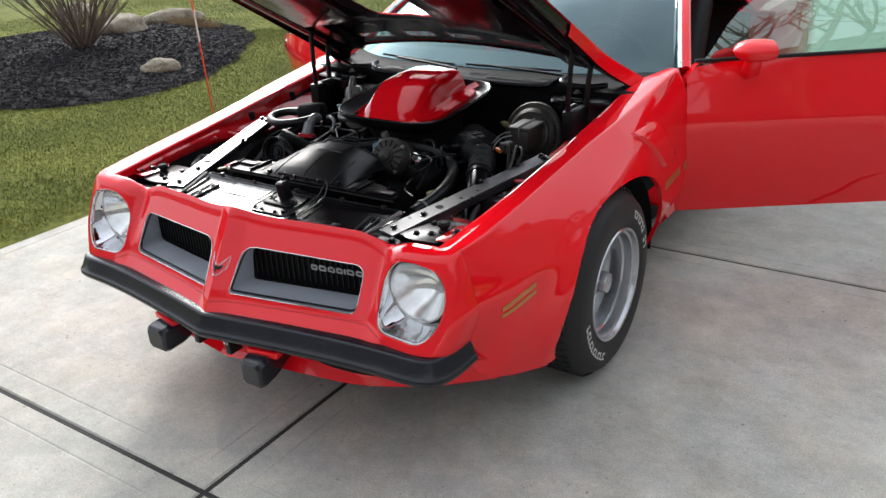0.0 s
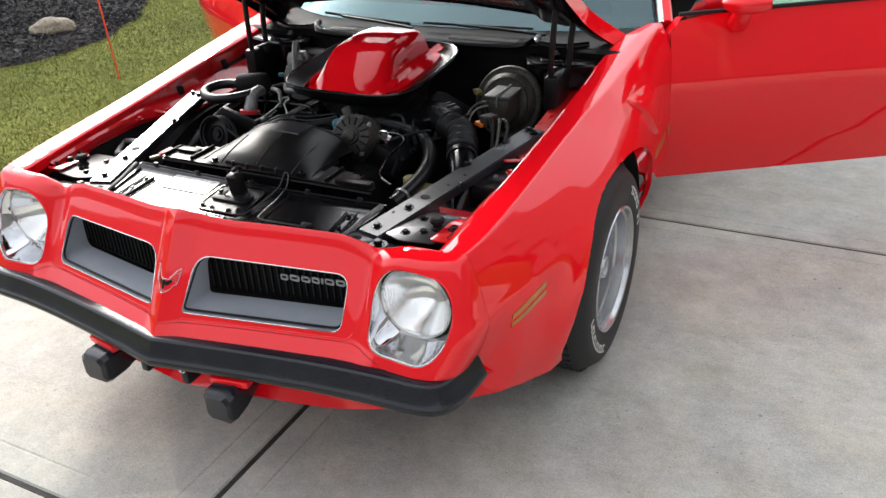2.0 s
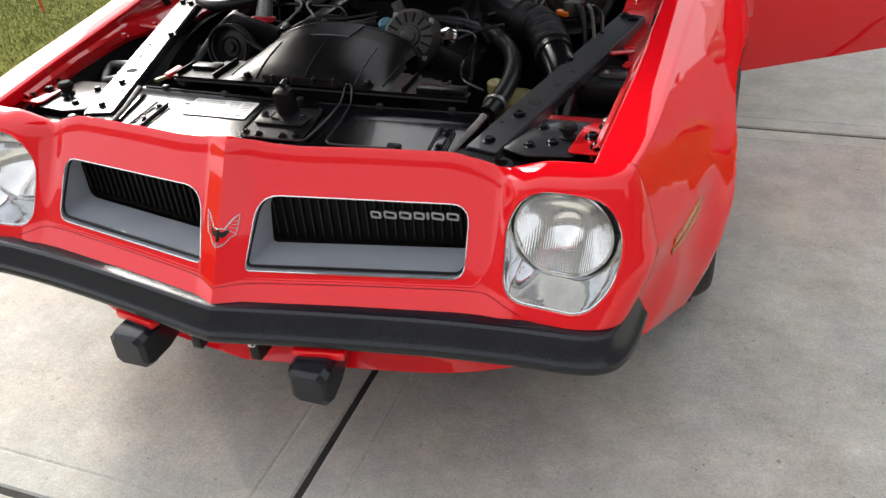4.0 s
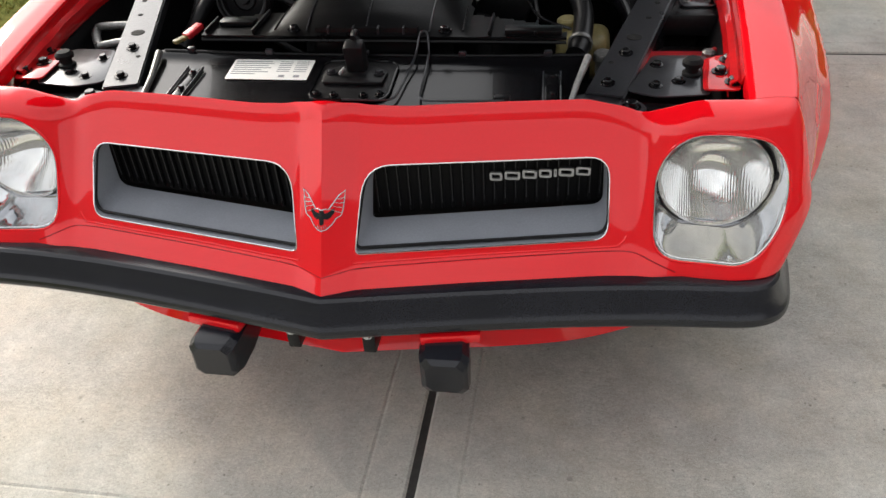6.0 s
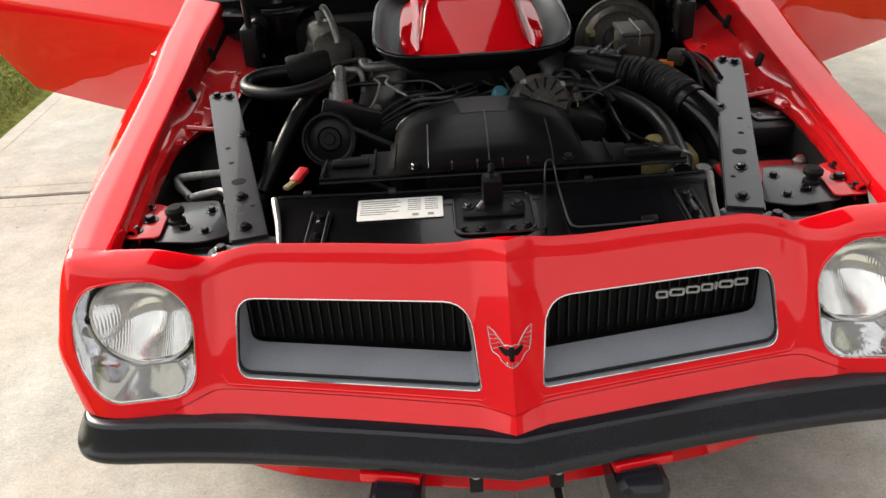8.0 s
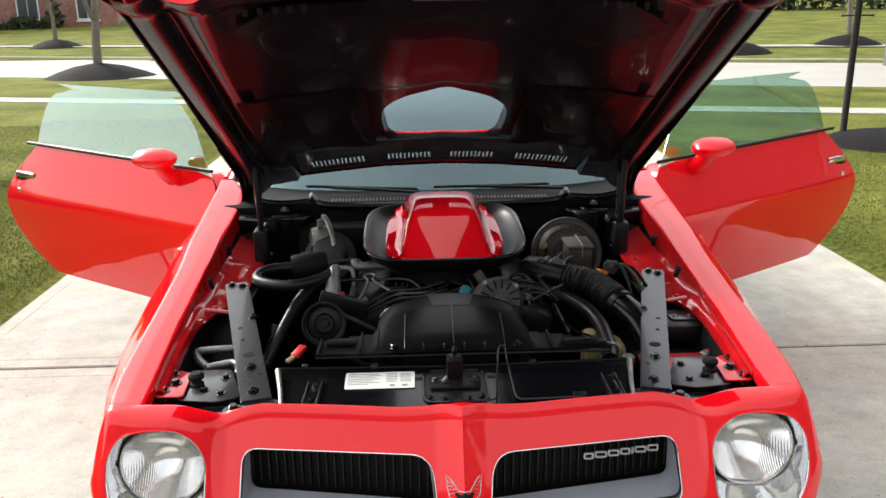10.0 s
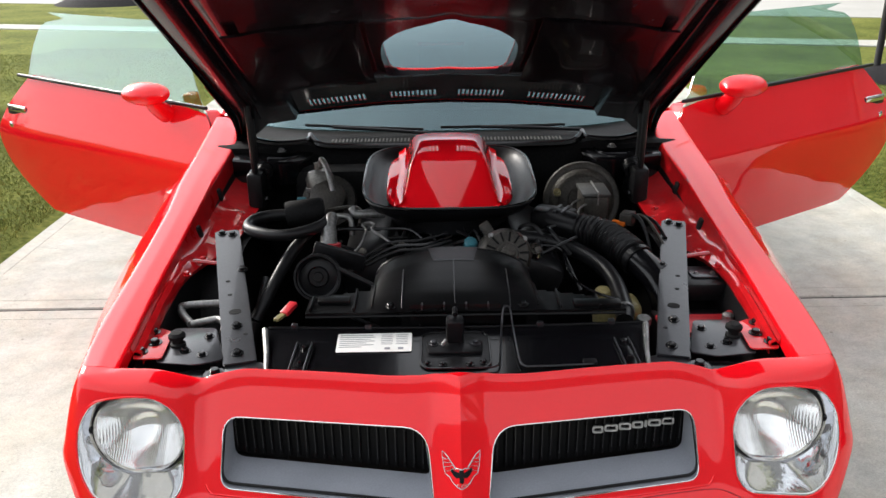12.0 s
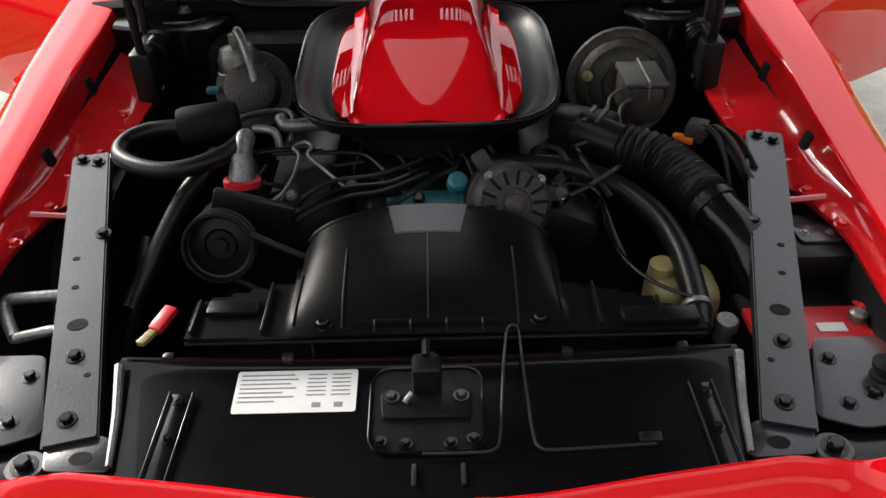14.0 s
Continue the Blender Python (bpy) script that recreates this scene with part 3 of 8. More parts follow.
def corner_curve(a, b, t):
    c = Vector((b.x, a.y + 0.10 * (b.x - a.x), (a.z + b.z) / 2))
    k0, k1, k2 = (1 - t) ** 2, 3.2 * t * (1 - t), t * t
    return (a * k0 + c * k1 + b * k2) / (k0 + k1 + k2)


def nose_y(x, z):
    """Depth of the nose's face at a place across and a height."""
    x = abs(x)
    if x <= NOSE_TURN:
        return face_y(x, z)
    a, b = Vector((NOSE_TURN, face_y(NOSE_TURN, z), z)), edge_at(z)
    lo, hi = 0.0, 1.0
    for _ in range(24):
        mid = (lo + hi) / 2
        if corner_curve(a, b, mid).x < x:
            lo = mid
        else:
            hi = mid
    return corner_curve(a, b, lo).y


NOSE_ROLL = 12


def nose_profile(x, n=48):
    top, rear = [sum(lerp(NOSE_T, abs(abs(x) + d))[i] for d in (-0.012, 0.0, 0.012)) / 3 for i in (0, 1)]
    zt = top - 0.028
    out = []
    k = n - NOSE_ROLL - 3
    out.append(Vector((x, face_y(abs(x), 0.478) + 0.016, 0.450)))
    for i in range(k - 1):
        z = 0.478 + (zt - 0.478) * i / (k - 2)
        out.append(Vector((x, face_y(abs(x), z), z)))
    p0 = out[-1]
    p2 = Vector((x, max(rear, p0.y + 0.016), top))
    p1 = p0 + Vector((0, (top - zt) * 0.36, (top - zt) * 0.88))
    for i in range(1, NOSE_ROLL + 1):
        t = i / NOSE_ROLL
        out.append(p0 * (1 - t) ** 2 + p1 * 2 * t * (1 - t) + p2 * t * t)
    out.append(Vector((x, p2.y + 0.006, p2.z - 0.003)))
    out.append(Vector((x, p2.y + 0.008, p2.z - 0.012)))
    out.append(Vector((x, p2.y + 0.008, p2.z - 0.032)))
    return out


def nose_corner(n=48, steps=18):
    """Rows that turn the face's outer edge round into the fender."""
    base = nose_profile(NOSE_TURN, n)
    k = n - NOSE_ROLL - 3
    start = edge_at(base[k - 1].z)
    i0 = EDGE_ROW.index(start)
    inner = EDGE_ROW.index(min(EDGE_ROW[:EDGE_TOP + 1], key=lambda p: abs(p.x - 0.706) + (1 if p.z < 0.735 else 0)))
    edge = []
    for i in range(n):
        if i < k:
            edge.append(edge_at(base[i].z))
        elif i < n - 3:
            f = (i - k + 1) / NOSE_ROLL
            edge.append(EDGE_ROW[int(round(i0 + (inner - i0) * f))])
        else:
            edge.append(edge[n - 4] + (base[i] - base[n - 4]))
    return [[corner_curve(a, b, t / steps) for a, b in zip(base, edge)] for t in range(1, steps + 1)]


# openings of the face, as outlines of (x, z), for the car's left side
GRILLE = soft_corners([(0.052, 0.529), (0.484, 0.527), (0.480, 0.651), (0.066, 0.661)], [0.012, 0.026, 0.035, 0.045], 6)
BEZEL = soft_corners([(0.558, 0.502), (0.722, 0.499), (0.764, 0.548), (0.775, 0.61), (0.768, 0.655), (0.738, 0.696), (0.678, 0.708), (0.598, 0.703), (0.553, 0.640)], [0.045, 0.05, 0.04, 0.04, 0.04, 0.04, 0.05, 0.05, 0.04], 6)


def on_nose(p, out=0.0):
    x, z = p
    return Vector((x, nose_y(x, z) - out, z))


def nose_panel():
    xs = sorted(set([round(v, 4) for v in np.concatenate([np.linspace(0, 0.06, 9), np.linspace(0.07, 0.50, 58), np.linspace(0.507, 0.690, 38)])]))
    xs = [-x for x in reversed(xs) if x > 0] + xs
    turn = nose_corner()
    mirror = [[Vector((-p.x, p.y, p.z)) for p in row] for row in reversed(turn)]
    bm = grid(mirror + [nose_profile(x) for x in xs] + turn)
    for side in (1, -1):
        for poly in (GRILLE, BEZEL):
            doomed = [f for f in bm.faces if f.calc_center_median().x * side > 0 and f.calc_center_median().z < 0.72 and f.calc_center_median().y < 0.30 and inside((f.calc_center_median().x * side, f.calc_center_median().z), poly)]
            ring = {v for f in doomed for v in f.verts}
            bmesh.ops.delete(bm, geom=doomed, context="FACES")
            for v in ring:
                if v.is_valid and v.is_boundary:
                    q = nearest_on((v.co.x * side, v.co.z), poly)
                    v.co = Vector((q.x * side, nose_y(q.x, q.y), q.y))
    bmesh.ops.remove_doubles(bm, verts=bm.verts, dist=1e-5)
    loose = [v for v in bm.verts if not v.link_faces]
    bmesh.ops.delete(bm, geom=loose, context="VERTS")
    return part("nose_panel", bm, RED, car, "glossy red nose panel with two grille openings and a centre peak")


nose_panel()

# the fine panel line above the bumper, and the pressed ridge below each grille
for side in (1, -1):
    for name, line, r, sink, mat in (("panel_line", [(0.0, 0.507), (0.2, 0.508), (0.45, 0.509), (0.52, 0.507), (0.56, 0.498), (0.60, 0.484)], 0.0011, 0.0004, SEAM),
                                     ("pressed_ridge", [(0.046, 0.522), (0.052, 0.5165), (0.07, 0.515), (0.25, 0.515), (0.48, 0.515), (0.505, 0.518), (0.515, 0.53)], 0.0022, 0.0010, RED)):
        pts = [Vector((v.x * side, nose_y(v.x, v.y) + sink, v.y)) for v in spline([(p, q, 0) for p, q in line], 6)]
        part(name, tube(pts, r, 6), mat, car)


def headlight(side):
    s = side
    hl = part("headlight_bezel", bezel_mesh(s), BEZEL_CHROME, car, "chrome headlight bezel with a flared lower dish")
    return hl


LAMP = (0.658, 0.270, 0.610)


def bezel_mesh(s):
    """A chrome dish from the body opening back to the round lamp."""
    bm = bmesh.new()
    rows = []
    cx, cy, cz = LAMP
    r = 0.0925
    for k, f in enumerate((0.0, 0.0, 0.05, 0.12, 0.22, 0.35, 0.5, 0.65, 0.8, 0.92, 1.0)):
        row = []
        for x, z in BEZEL:
            a = math.atan2(z - cz, x - cx)
            tx, tz = cx + r * math.cos(a), cz + r * math.sin(a)
            qx, qz = x + (tx - x) * f, z + (tz - z) * f
            y = nose_y(x, z) + (0.0 if k == 0 else 0.006)
            yl = cy + 0.03 * (tz - cz) + 0.004
            depth = y + (max(yl, y + 0.004) - y) * min(1.0, f * 1.05) ** 0.62
            row.append(Vector((qx * s, depth, qz)))
        rows.append(row)
    rows.append([Vector(((cx + (abs(p.x) - cx) * 0.965) * s, p.y - 0.0035, cz + (p.z - cz) * 0.965)) for p in rows[-1]])
    grid(rows, bm, close=True)
    return bm


def lamp_unit(s):
    cx, cy, cz = LAMP
    m = Matrix.Translation((cx * s, cy, cz)) @ Euler((radians(90 - 2), 0, 0)).to_matrix().to_4x4()
    ring = lathe([(0.0935, -0.02), (0.0945, -0.002), (0.0935, 0.006), (0.0905, 0.008), (0.0885, 0.003)], m, 56)
    part("headlight_ring", ring, LAMP_RING, car, "dull steel ring round the sealed lamp")
    lens = lathe([(0.0, 0.020)] + [(0.0892 * k / 12, 0.020 - 0.016 * (k / 12) ** 2) for k in range(1, 13)], m, 56)
    ob = part("headlight_lens", lens, LENS, car, "fluted clear glass headlight lens")
    refl = lathe([(0.0, -0.080)] + [(0.091 * k / 14, -0.080 + 0.081 * (k / 14) ** 2) for k in range(1, 15)], m, 56)
    part("reflector", refl, REFLECTOR, ob, "mirror bowl behind the glass")
    part("rubber_gap", tube([m @ Vector((0.0968 * math.cos(a), 0.0968 * math.sin(a), -0.001)) for a in np.linspace(0, 2 * math.pi, 49)[:-1]], 0.0036, 8, closed=True), BLACK_SATIN, ob)
    # black aiming tab beside the lamp
    tab = plate([(0.0, -0.004), (0.010, -0.001), (0.014, 0.004), (0.011, 0.007), (0.0, 0.008)], 0.004, Matrix.Translation(((cx + 0.0945) * s, cy - 0.002, cz + 0.006)) @ Matrix.Diagonal((s, 1, 1, 1)) @ Matrix.Rotation(radians(90), 4, "X"))
    part("aiming_tab", tab, BLACK_SATIN, ob)
    mid = Vector((sum(p[0] for p in BEZEL) / len(BEZEL), sum(p[1] for p in BEZEL) / len(BEZEL)))
    inset = [(mid.x + (p[0] - mid.x) * 0.972, mid.y + (p[1] - mid.y) * 0.972) for p in BEZEL]
    part("bright_edge", tube([Vector((x * s, nose_y(x, z) + 0.004, z)) for x, z in inset], 0.0015, 8, closed=True), CHROME, car, "polished rim of the bezel")
    # the rolled red edge of the opening
    part("opening_edge", tube([Vector((x * s, nose_y(x, z) + 0.0005, z)) for x, z in BEZEL], 0.0022, 8, closed=True), RED, car)


def lens_glass():
    m = bpy.data.materials.new("fluted_lens_glass")
    m.use_nodes = True
    t = m.node_tree
    t.nodes.clear()
    out = t.nodes.new("ShaderNodeOutputMaterial")
    clear = t.nodes.new("ShaderNodeBsdfTransparent")
    clear.inputs["Color"].default_value = (0.985, 0.99, 0.99, 1)
    gl = t.nodes.new("ShaderNodeBsdfGlossy")
    gl.inputs["Roughness"].default_value = 0.06
    fr = t.nodes.new("ShaderNodeLayerWeight")
    fr.inputs["Blend"].default_value = 0.5
    amount = t.nodes.new("ShaderNodeMapRange")
    amount.inputs["To Min"].default_value = 0.05
    amount.inputs["To Max"].default_value = 0.22
    t.links.new(fr.outputs["Facing"], amount.inputs["Value"])
    co = t.nodes.new("ShaderNodeTexCoord")
    wave = t.nodes.new("ShaderNodeTexWave")
    wave.inputs["Scale"].default_value = 70
    wave.bands_direction = "X"
    bp = t.nodes.new("ShaderNodeBump")
    bp.inputs["Strength"].default_value = 0.15
    bp.inputs["Distance"].default_value = 0.003
    t.links.new(co.outputs["Object"], wave.inputs["Vector"])
    t.links.new(wave.outputs["Fac"], bp.inputs["Height"])
    t.links.new(bp.outputs["Normal"], gl.inputs["Normal"])
    t.links.new(bp.outputs["Normal"], fr.inputs["Normal"])
    haze = t.nodes.new("ShaderNodeBsdfDiffuse")
    haze.inputs["Color"].default_value = (0.85, 0.85, 0.85, 1)
    mx0 = t.nodes.new("ShaderNodeMixShader")
    mx0.inputs["Fac"].default_value = 0.02
    t.links.new(clear.outputs[0], mx0.inputs[1])
    t.links.new(haze.outputs[0], mx0.inputs[2])
    mx = t.nodes.new("ShaderNodeMixShader")
    t.links.new(amount.outputs["Result"], mx.inputs["Fac"])
    t.links.new(mx0.outputs[0], mx.inputs[1])
    t.links.new(gl.outputs[0], mx.inputs[2])
    t.links.new(mx.outputs[0], out.inputs["Surface"])
    return m


def fluted_mirror():
    m = material("fluted_mirror", (0.97, 0.965, 0.95), 0.09, 1.0, 0, 0.05, 30, 200)
    t = m.node_tree
    co = t.nodes.new("ShaderNodeTexCoord")
    wave = t.nodes.new("ShaderNodeTexWave")
    wave.inputs["Scale"].default_value = 75
    wave.inputs["Distortion"].default_value = 1.5
    wave.bands_direction = "X"
    bp = t.nodes.new("ShaderNodeBump")
    bp.inputs["Strength"].default_value = 0.07
    bp.inputs["Distance"].default_value = 0.003
    t.links.new(co.outputs["Object"], wave.inputs["Vector"])
    t.links.new(wave.outputs["Fac"], bp.inputs["Height"])
    t.links.new(bp.outputs["Normal"], t.nodes["Principled BSDF"].inputs["Normal"])
    return m


REFLECTOR = fluted_mirror()
LAMP_RING = material("lamp_steel", (0.66, 0.65, 0.64), 0.2, 1.0, 0, 0.2, 30, 200)
LENS = lens_glass()

for side in (1, -1):
    headlight(side)
    lamp_unit(side)


def grille(s):
    """A deep silver box with black upright bars at its back, and a bright edge."""
    bm = bmesh.new()
    rows = []
    # the frame's walls run back and close in below
    cz = 0.600
    for f, back in ((0, -0.002), (0.0, 0.004), (1.0, 0.085)):
        row = []
        for x, z in GRILLE:
            zz = z + (max(0.0, (0.585 - z)) * 0.12) * f
            xx = x + (0.275 - x) * 0.045 * f
            y = nose_y(x, z) + back if f == 0 else nose_y(xx, 0.60) + 0.058
            row.append(Vector((xx * s, y, zz)))
        rows.append(row)
    grid(rows, bm, close=True)
    g = part("grille", bm, GRILLE_SILVER, car, "silver-grey recessed grille frame with black upright bars")
    # black backing
    back = [Vector((x0.x, x0.y + 0.012, x0.z)) for x0 in rows[-1]]
    bb = bmesh.new()
    bb.faces.new([bb.verts.new(p) for p in back])
    bmesh.ops.triangulate(bb, faces=bb.faces)
    part("backing", bb, GRILLE_BLACK, g, smooth=False)
    trim = tube([Vector((x * s, nose_y(x, z) - 0.0010, z)) for x, z in GRILLE], 0.0014, 8, closed=True)
    part("bright_edge", trim, CHROME, g, "thin chrome edge round the grille")
    trim2 = tube([Vector((x * s, nose_y(x, z) + 0.010, z + (0.006 if z < 0.58 else -0.001))) for x, z in GRILLE], 0.0032, 8, closed=True)
    part("dark_edge", trim2, BLACK_SATIN, g)
    me = None
    count = 22
    for k in range(count):
        x = 0.075 + (0.468 - 0.075) * k / (count - 1)
        y = nose_y(x, 0.60) + 0.066
        if me is None:
            b = part("slat", box((0.006, 0.006, 0.118), (0, 0, 0), 0.0012, seg=1), GRILLE_BLACK, g, smooth=False)
            me = b.data
        else:
            b = new("slat", me)
            b.parent = g
        b.location = (x * s, y, 0.602)
    # thin lighter strip along the front of each slat
    tip = None
    for k in range(count):
        x = 0.075 + (0.468 - 0.075) * k / (count - 1)
        if tip is None:
            b = part("slat_edge", box((0.0013, 0.0013, 0.100), (0, 0, 0)), SLAT_EDGE, g, smooth=False)
            tip = b.data
        else:
            b = new("slat_edge", tip)
            b.parent = g
        b.location = (x * s, nose_y(x, 0.60) + 0.0622, 0.606)
    return g


SLAT_EDGE = material("lighter_slat_edge", (0.030, 0.030, 0.032), 0.35, 0.3, 0, 0.3)
grilles = [grille(1), grille(-1)]

# maker's word as seven plain silver shapes, hollow blocks and one slim bar
word = grilles[0]
at_x = 0.2735
for w in (0.0225, 0.0275, 0.0255, 0.0225, 0.0050, 0.0265, 0.0255):
    x = at_x + w / 2
    at_x += w + 0.0035
    bm = bmesh.new()
    outer = rounded(w, 0.0165, min(0.004, w * 0.4), 3)
    inner = rounded(w - 0.0080, 0.0085, 0.002, 3) if w > 0.01 else rounded(w * 0.2, 0.010, 0.0004, 3)
    rows = [[Vector((x + u, nose_y(x, 0.608) + 0.050 + dy, 0.608 + v)) for u, v in pts] for pts, dy in ((outer, 0.004), (outer, 0.0), (inner, 0.0), (inner, 0.004))]
    grid(rows, bm, close=True)
    part("silver_word_shape", bm, WORD_SILVER, word)


def emblem():
    """A plain winged badge that follows the nose's peak."""
    half = [(0.0, -0.032), (0.008, -0.031), (0.017, -0.024), (0.022, -0.015), (0.031, -0.011), (0.034, 0.002), (0.0355, 0.018), (0.037, 0.034), (0.027, 0.027), (0.018, 0.015), (0.011, 0.005), (0.006, 0.008), (0.0, 0.007)]

    def on(u, v, out=0.0012):
        return on_nose((u, 0.604 + v * 0.80), out)

    def sheet_of(points, out):
        bm = bmesh.new()
        for s in (1, -1):
            ring = [bm.verts.new((u * s, 0, v)) for u, v in points]
            bm.faces.new(ring)
        bmesh.ops.remove_doubles(bm, verts=bm.verts, dist=1e-6)
        bmesh.ops.triangulate(bm, faces=bm.faces)
        bmesh.ops.subdivide_edges(bm, edges=bm.edges[:], cuts=2)
        for v in bm.verts:
            v.co = on(v.co.x, v.co.z, out)
        return thick(bm, 0.0006)

    e = part("badge", sheet_of(half, 0.0008), RED, car, "winged red black and silver badge")
    for s in (1, -1):
        part("silver_outline", tube([on(u * s, v) for u, v in half], 0.0011, 6), STEEL, e)
        for k in range(4):
            a, b = Vector((0.0125 + 0.0036 * k, 0.006 + 0.0052 * k)), Vector((0.0310 + 0.0013 * k, -0.006 + 0.009 * k))
            part("silver_feather", tube([on(p.x * s, p.y) for p in (a, (a + b) / 2 + Vector((0.002, -0.002)), b)], 0.0007, 6), STEEL, e)
    for k in range(-2, 3):
        part("silver_feather", tube([on(0.0036 * k, -0.023), on(0.0046 * k, -0.030)], 0.0007, 6), STEEL, e)
    bird = [(0.0, -0.021), (0.004, -0.020), (0.0045, -0.010), (0.010, -0.013), (0.016, -0.009), (0.021, -0.002), (0.020, 0.006), (0.012, 0.001), (0.005, 0.000), (0.004, 0.006), (0.0, 0.007)]
    part("dark_bird_shape", sheet_of(bird, 0.0018), BLACK_GLOSS, e)


emblem()


# bumper: one black rubber-faced bar with a pointed middle and wrapped ends
BUMPER_PATH = [(0, 0.040), (0.15, 0.068), (0.30, 0.094), (0.45, 0.117), (0.58, 0.131), (0.65, 0.135), (0.70, 0.139), (0.735, 0.146), (0.760, 0.160), (0.775, 0.184), (0.783, 0.217), (0.789, 0.262), (0.794, 0.315)]


def bumper():
    pts = [Vector((x, y, 0)) for x, y in BUMPER_PATH]
    fine = [pts[0]] + [Vector(p) for p in spline(pts, 5)[1:]]
    half = []
    for i, p in enumerate(fine):
        d = (fine[min(i + 1, len(fine) - 1)] - fine[max(i - 1, 0)]).normalized()
        nrm = Vector((d.y, -d.x, 0))
        if i == 0:
            nrm = Vector((0.0, -1, 0))
        half.append((p, nrm))
    ring = []
    for sgn in (-1, 1):
        seq = reversed(half) if sgn < 0 else half[1:]
        for p, nrm in seq:
            q, m = Vector((p.x * sgn, p.y, 0)), Vector((nrm.x * sgn, nrm.y, 0))
            lift = 0.003 * min(1, abs(p.x) / 0.6) + 0.004 * max(0, (abs(p.x) - 0.66) / 0.116)
            prof = [(-0.050, 0.480), (-0.012, 0.481), (-0.005, 0.4795), (0.000, 0.4745), (0.009, 0.455), (0.0165, 0.4375), (0.0205, 0.4325), (0.0235, 0.4285), (0.0255, 0.4225), (0.0255, 0.4165), (0.0215, 0.4105), (0.012, 0.4075), (-0.02, 0.406), (-0.05, 0.404)]
            tail = ease(0.22, 0.32, p.y) * 0.10 if abs(p.x) > 0.7 else 0.0
            ring.append([q + m * o * (1 - 0.35 * tail) + Vector((0, 0, z + (0.478 - z) * tail - lift * (1 - tail))) for o, z in prof])
    bm = grid(ring, close=True)
    for r in (ring[0], ring[-1]):
        bm.faces.new([bm.verts.new(p) for p in r])
    bmesh.ops.remove_doubles(bm, verts=bm.verts, dist=1e-5)
    b = part("front_bumper", bm, BLACK_BUMPER, car, "satin black bumper bar with a pointed middle", sharp=17)
    return b


bumper()


# lower valance: recessed red apron under the bumper
def valance():
    top = [(0, 0.105, 0.405), (0.12, 0.12, 0.405), (0.30, 0.155, 0.405), (0.46, 0.185, 0.405), (0.60, 0.20, 0.405), (0.70, 0.235, 0.405), (0.800, 0.335, 0.41)]
    low = [(0, 0.115, 0.292), (0.12, 0.13, 0.296), (0.30, 0.165, 0.288), (0.44, 0.215, 0.270), (0.56, 0.27, 0.268), (0.68, 0.335, 0.275), (0.808, 0.425, 0.288)]
    rows = []
    t_pts = spline(top, 6)
    l_pts = spline(low, 6)
    for s in (-1, 1):
        idx = range(len(t_pts) - 1, -1, -1) if s < 0 else range(1, len(t_pts))
        for i in idx:
            a, b = t_pts[i], l_pts[i]
            row = []
            for k in range(9):
                f = k / 8
                p = a.lerp(b, f)
                p = p + Vector((0, 0.030 * math.sin(math.pi * f), 0))
                row.append(Vector((p.x * s, p.y, p.z)))
            row.append(Vector((b.x * s, b.y + 0.03, b.z - 0.012)))
            row.append(Vector((b.x * s, b.y + 0.09, b.z - 0.002)))
            rows.append(row)
    v = part("lower_valance", thick(grid(rows), 0.004), RED, car, "red lower valance with a curled lip")
    for s in (1, -1):
        # dark air opening beside each guard
        patch = []
        for x in np.linspace(0.315, 0.60, 12):
            i = min(range(len(t_pts)), key=lambda k: abs(t_pts[k].x - x))
            span = 0.24 * math.sin(math.pi * (0.12 + 0.80 * (x - 0.315) / 0.285)) ** 0.5
            row = []
            for k in range(5):
                f = 0.50 + span * (k / 2 - 1)
                q = t_pts[i].lerp(l_pts[i], f) + Vector((0, 0.030 * math.sin(math.pi * f) - 0.006, 0))
                row.append(Vector((x * s, q.y, q.z)))
            patch.append(row)
        part("air_opening", thick(grid(patch), 0.003), BLACK_MATT, v)
        # red mount and black guard
        m = Matrix.Translation((0.214 * s, 0.098, 0.392)) @ Matrix.Rotation(s * 0.17, 4, "Z")
        part("guard_mount", box((0.108, 0.085, 0.022), m=m, bevel=0.006), RED, v)
    return v


valance()


def guard(s):
    """A black rubber wedge: a bluff chamfered front and a tail that rises to the back."""
    sec = [(0.002, 0.066, 0.312, 0.376), (0.010, 0.084, 0.303, 0.384), (0.026, 0.090, 0.300, 0.388), (0.075, 0.088, 0.305, 0.391), (0.150, 0.076, 0.326, 0.390), (0.235, 0.052, 0.364, 0.388)]
    rows = []
    for y, w, lo, hi in sec:
        c = 0.012
        turn = -0.10 * (y - 0.004)
        rows.append([Vector((0.2145 + turn + px, y + 0.006, z)) for px, z in ((-w / 2 + c, lo), (w / 2 - c, lo), (w / 2, lo + c), (w / 2, hi - c), (w / 2 - c, hi), (-w / 2 + c, hi), (-w / 2, hi - c), (-w / 2, lo + c))])
    bm = grid(rows, close=True)
    for r in (rows[0], rows[-1]):
        bm.faces.new([bm.verts.new(p) for p in r])
    bmesh.ops.remove_doubles(bm, verts=bm.verts, dist=1e-5)
    if s < 0:
        bmesh.ops.transform(bm, matrix=Matrix.Diagonal((-1, 1, 1, 1)), verts=bm.verts)
    part("bumper_guard", bm, BLACK_BUMPER, car, "black rubber bumper guard", sharp=12)
    b = box((0.024, 0.05, 0.052), (0.071 * s, 0.083, 0.372), 0.003)
    pb = part("plate_bracket", b, BLACK_SATIN, car, "small black bracket")
    part("bolt", bolt((0.071 * s, 0.056, 0.392), 0.006, 0.006, (0, -1, 0)), STEEL, pb)


for side in (1, -1):
    guard(side)


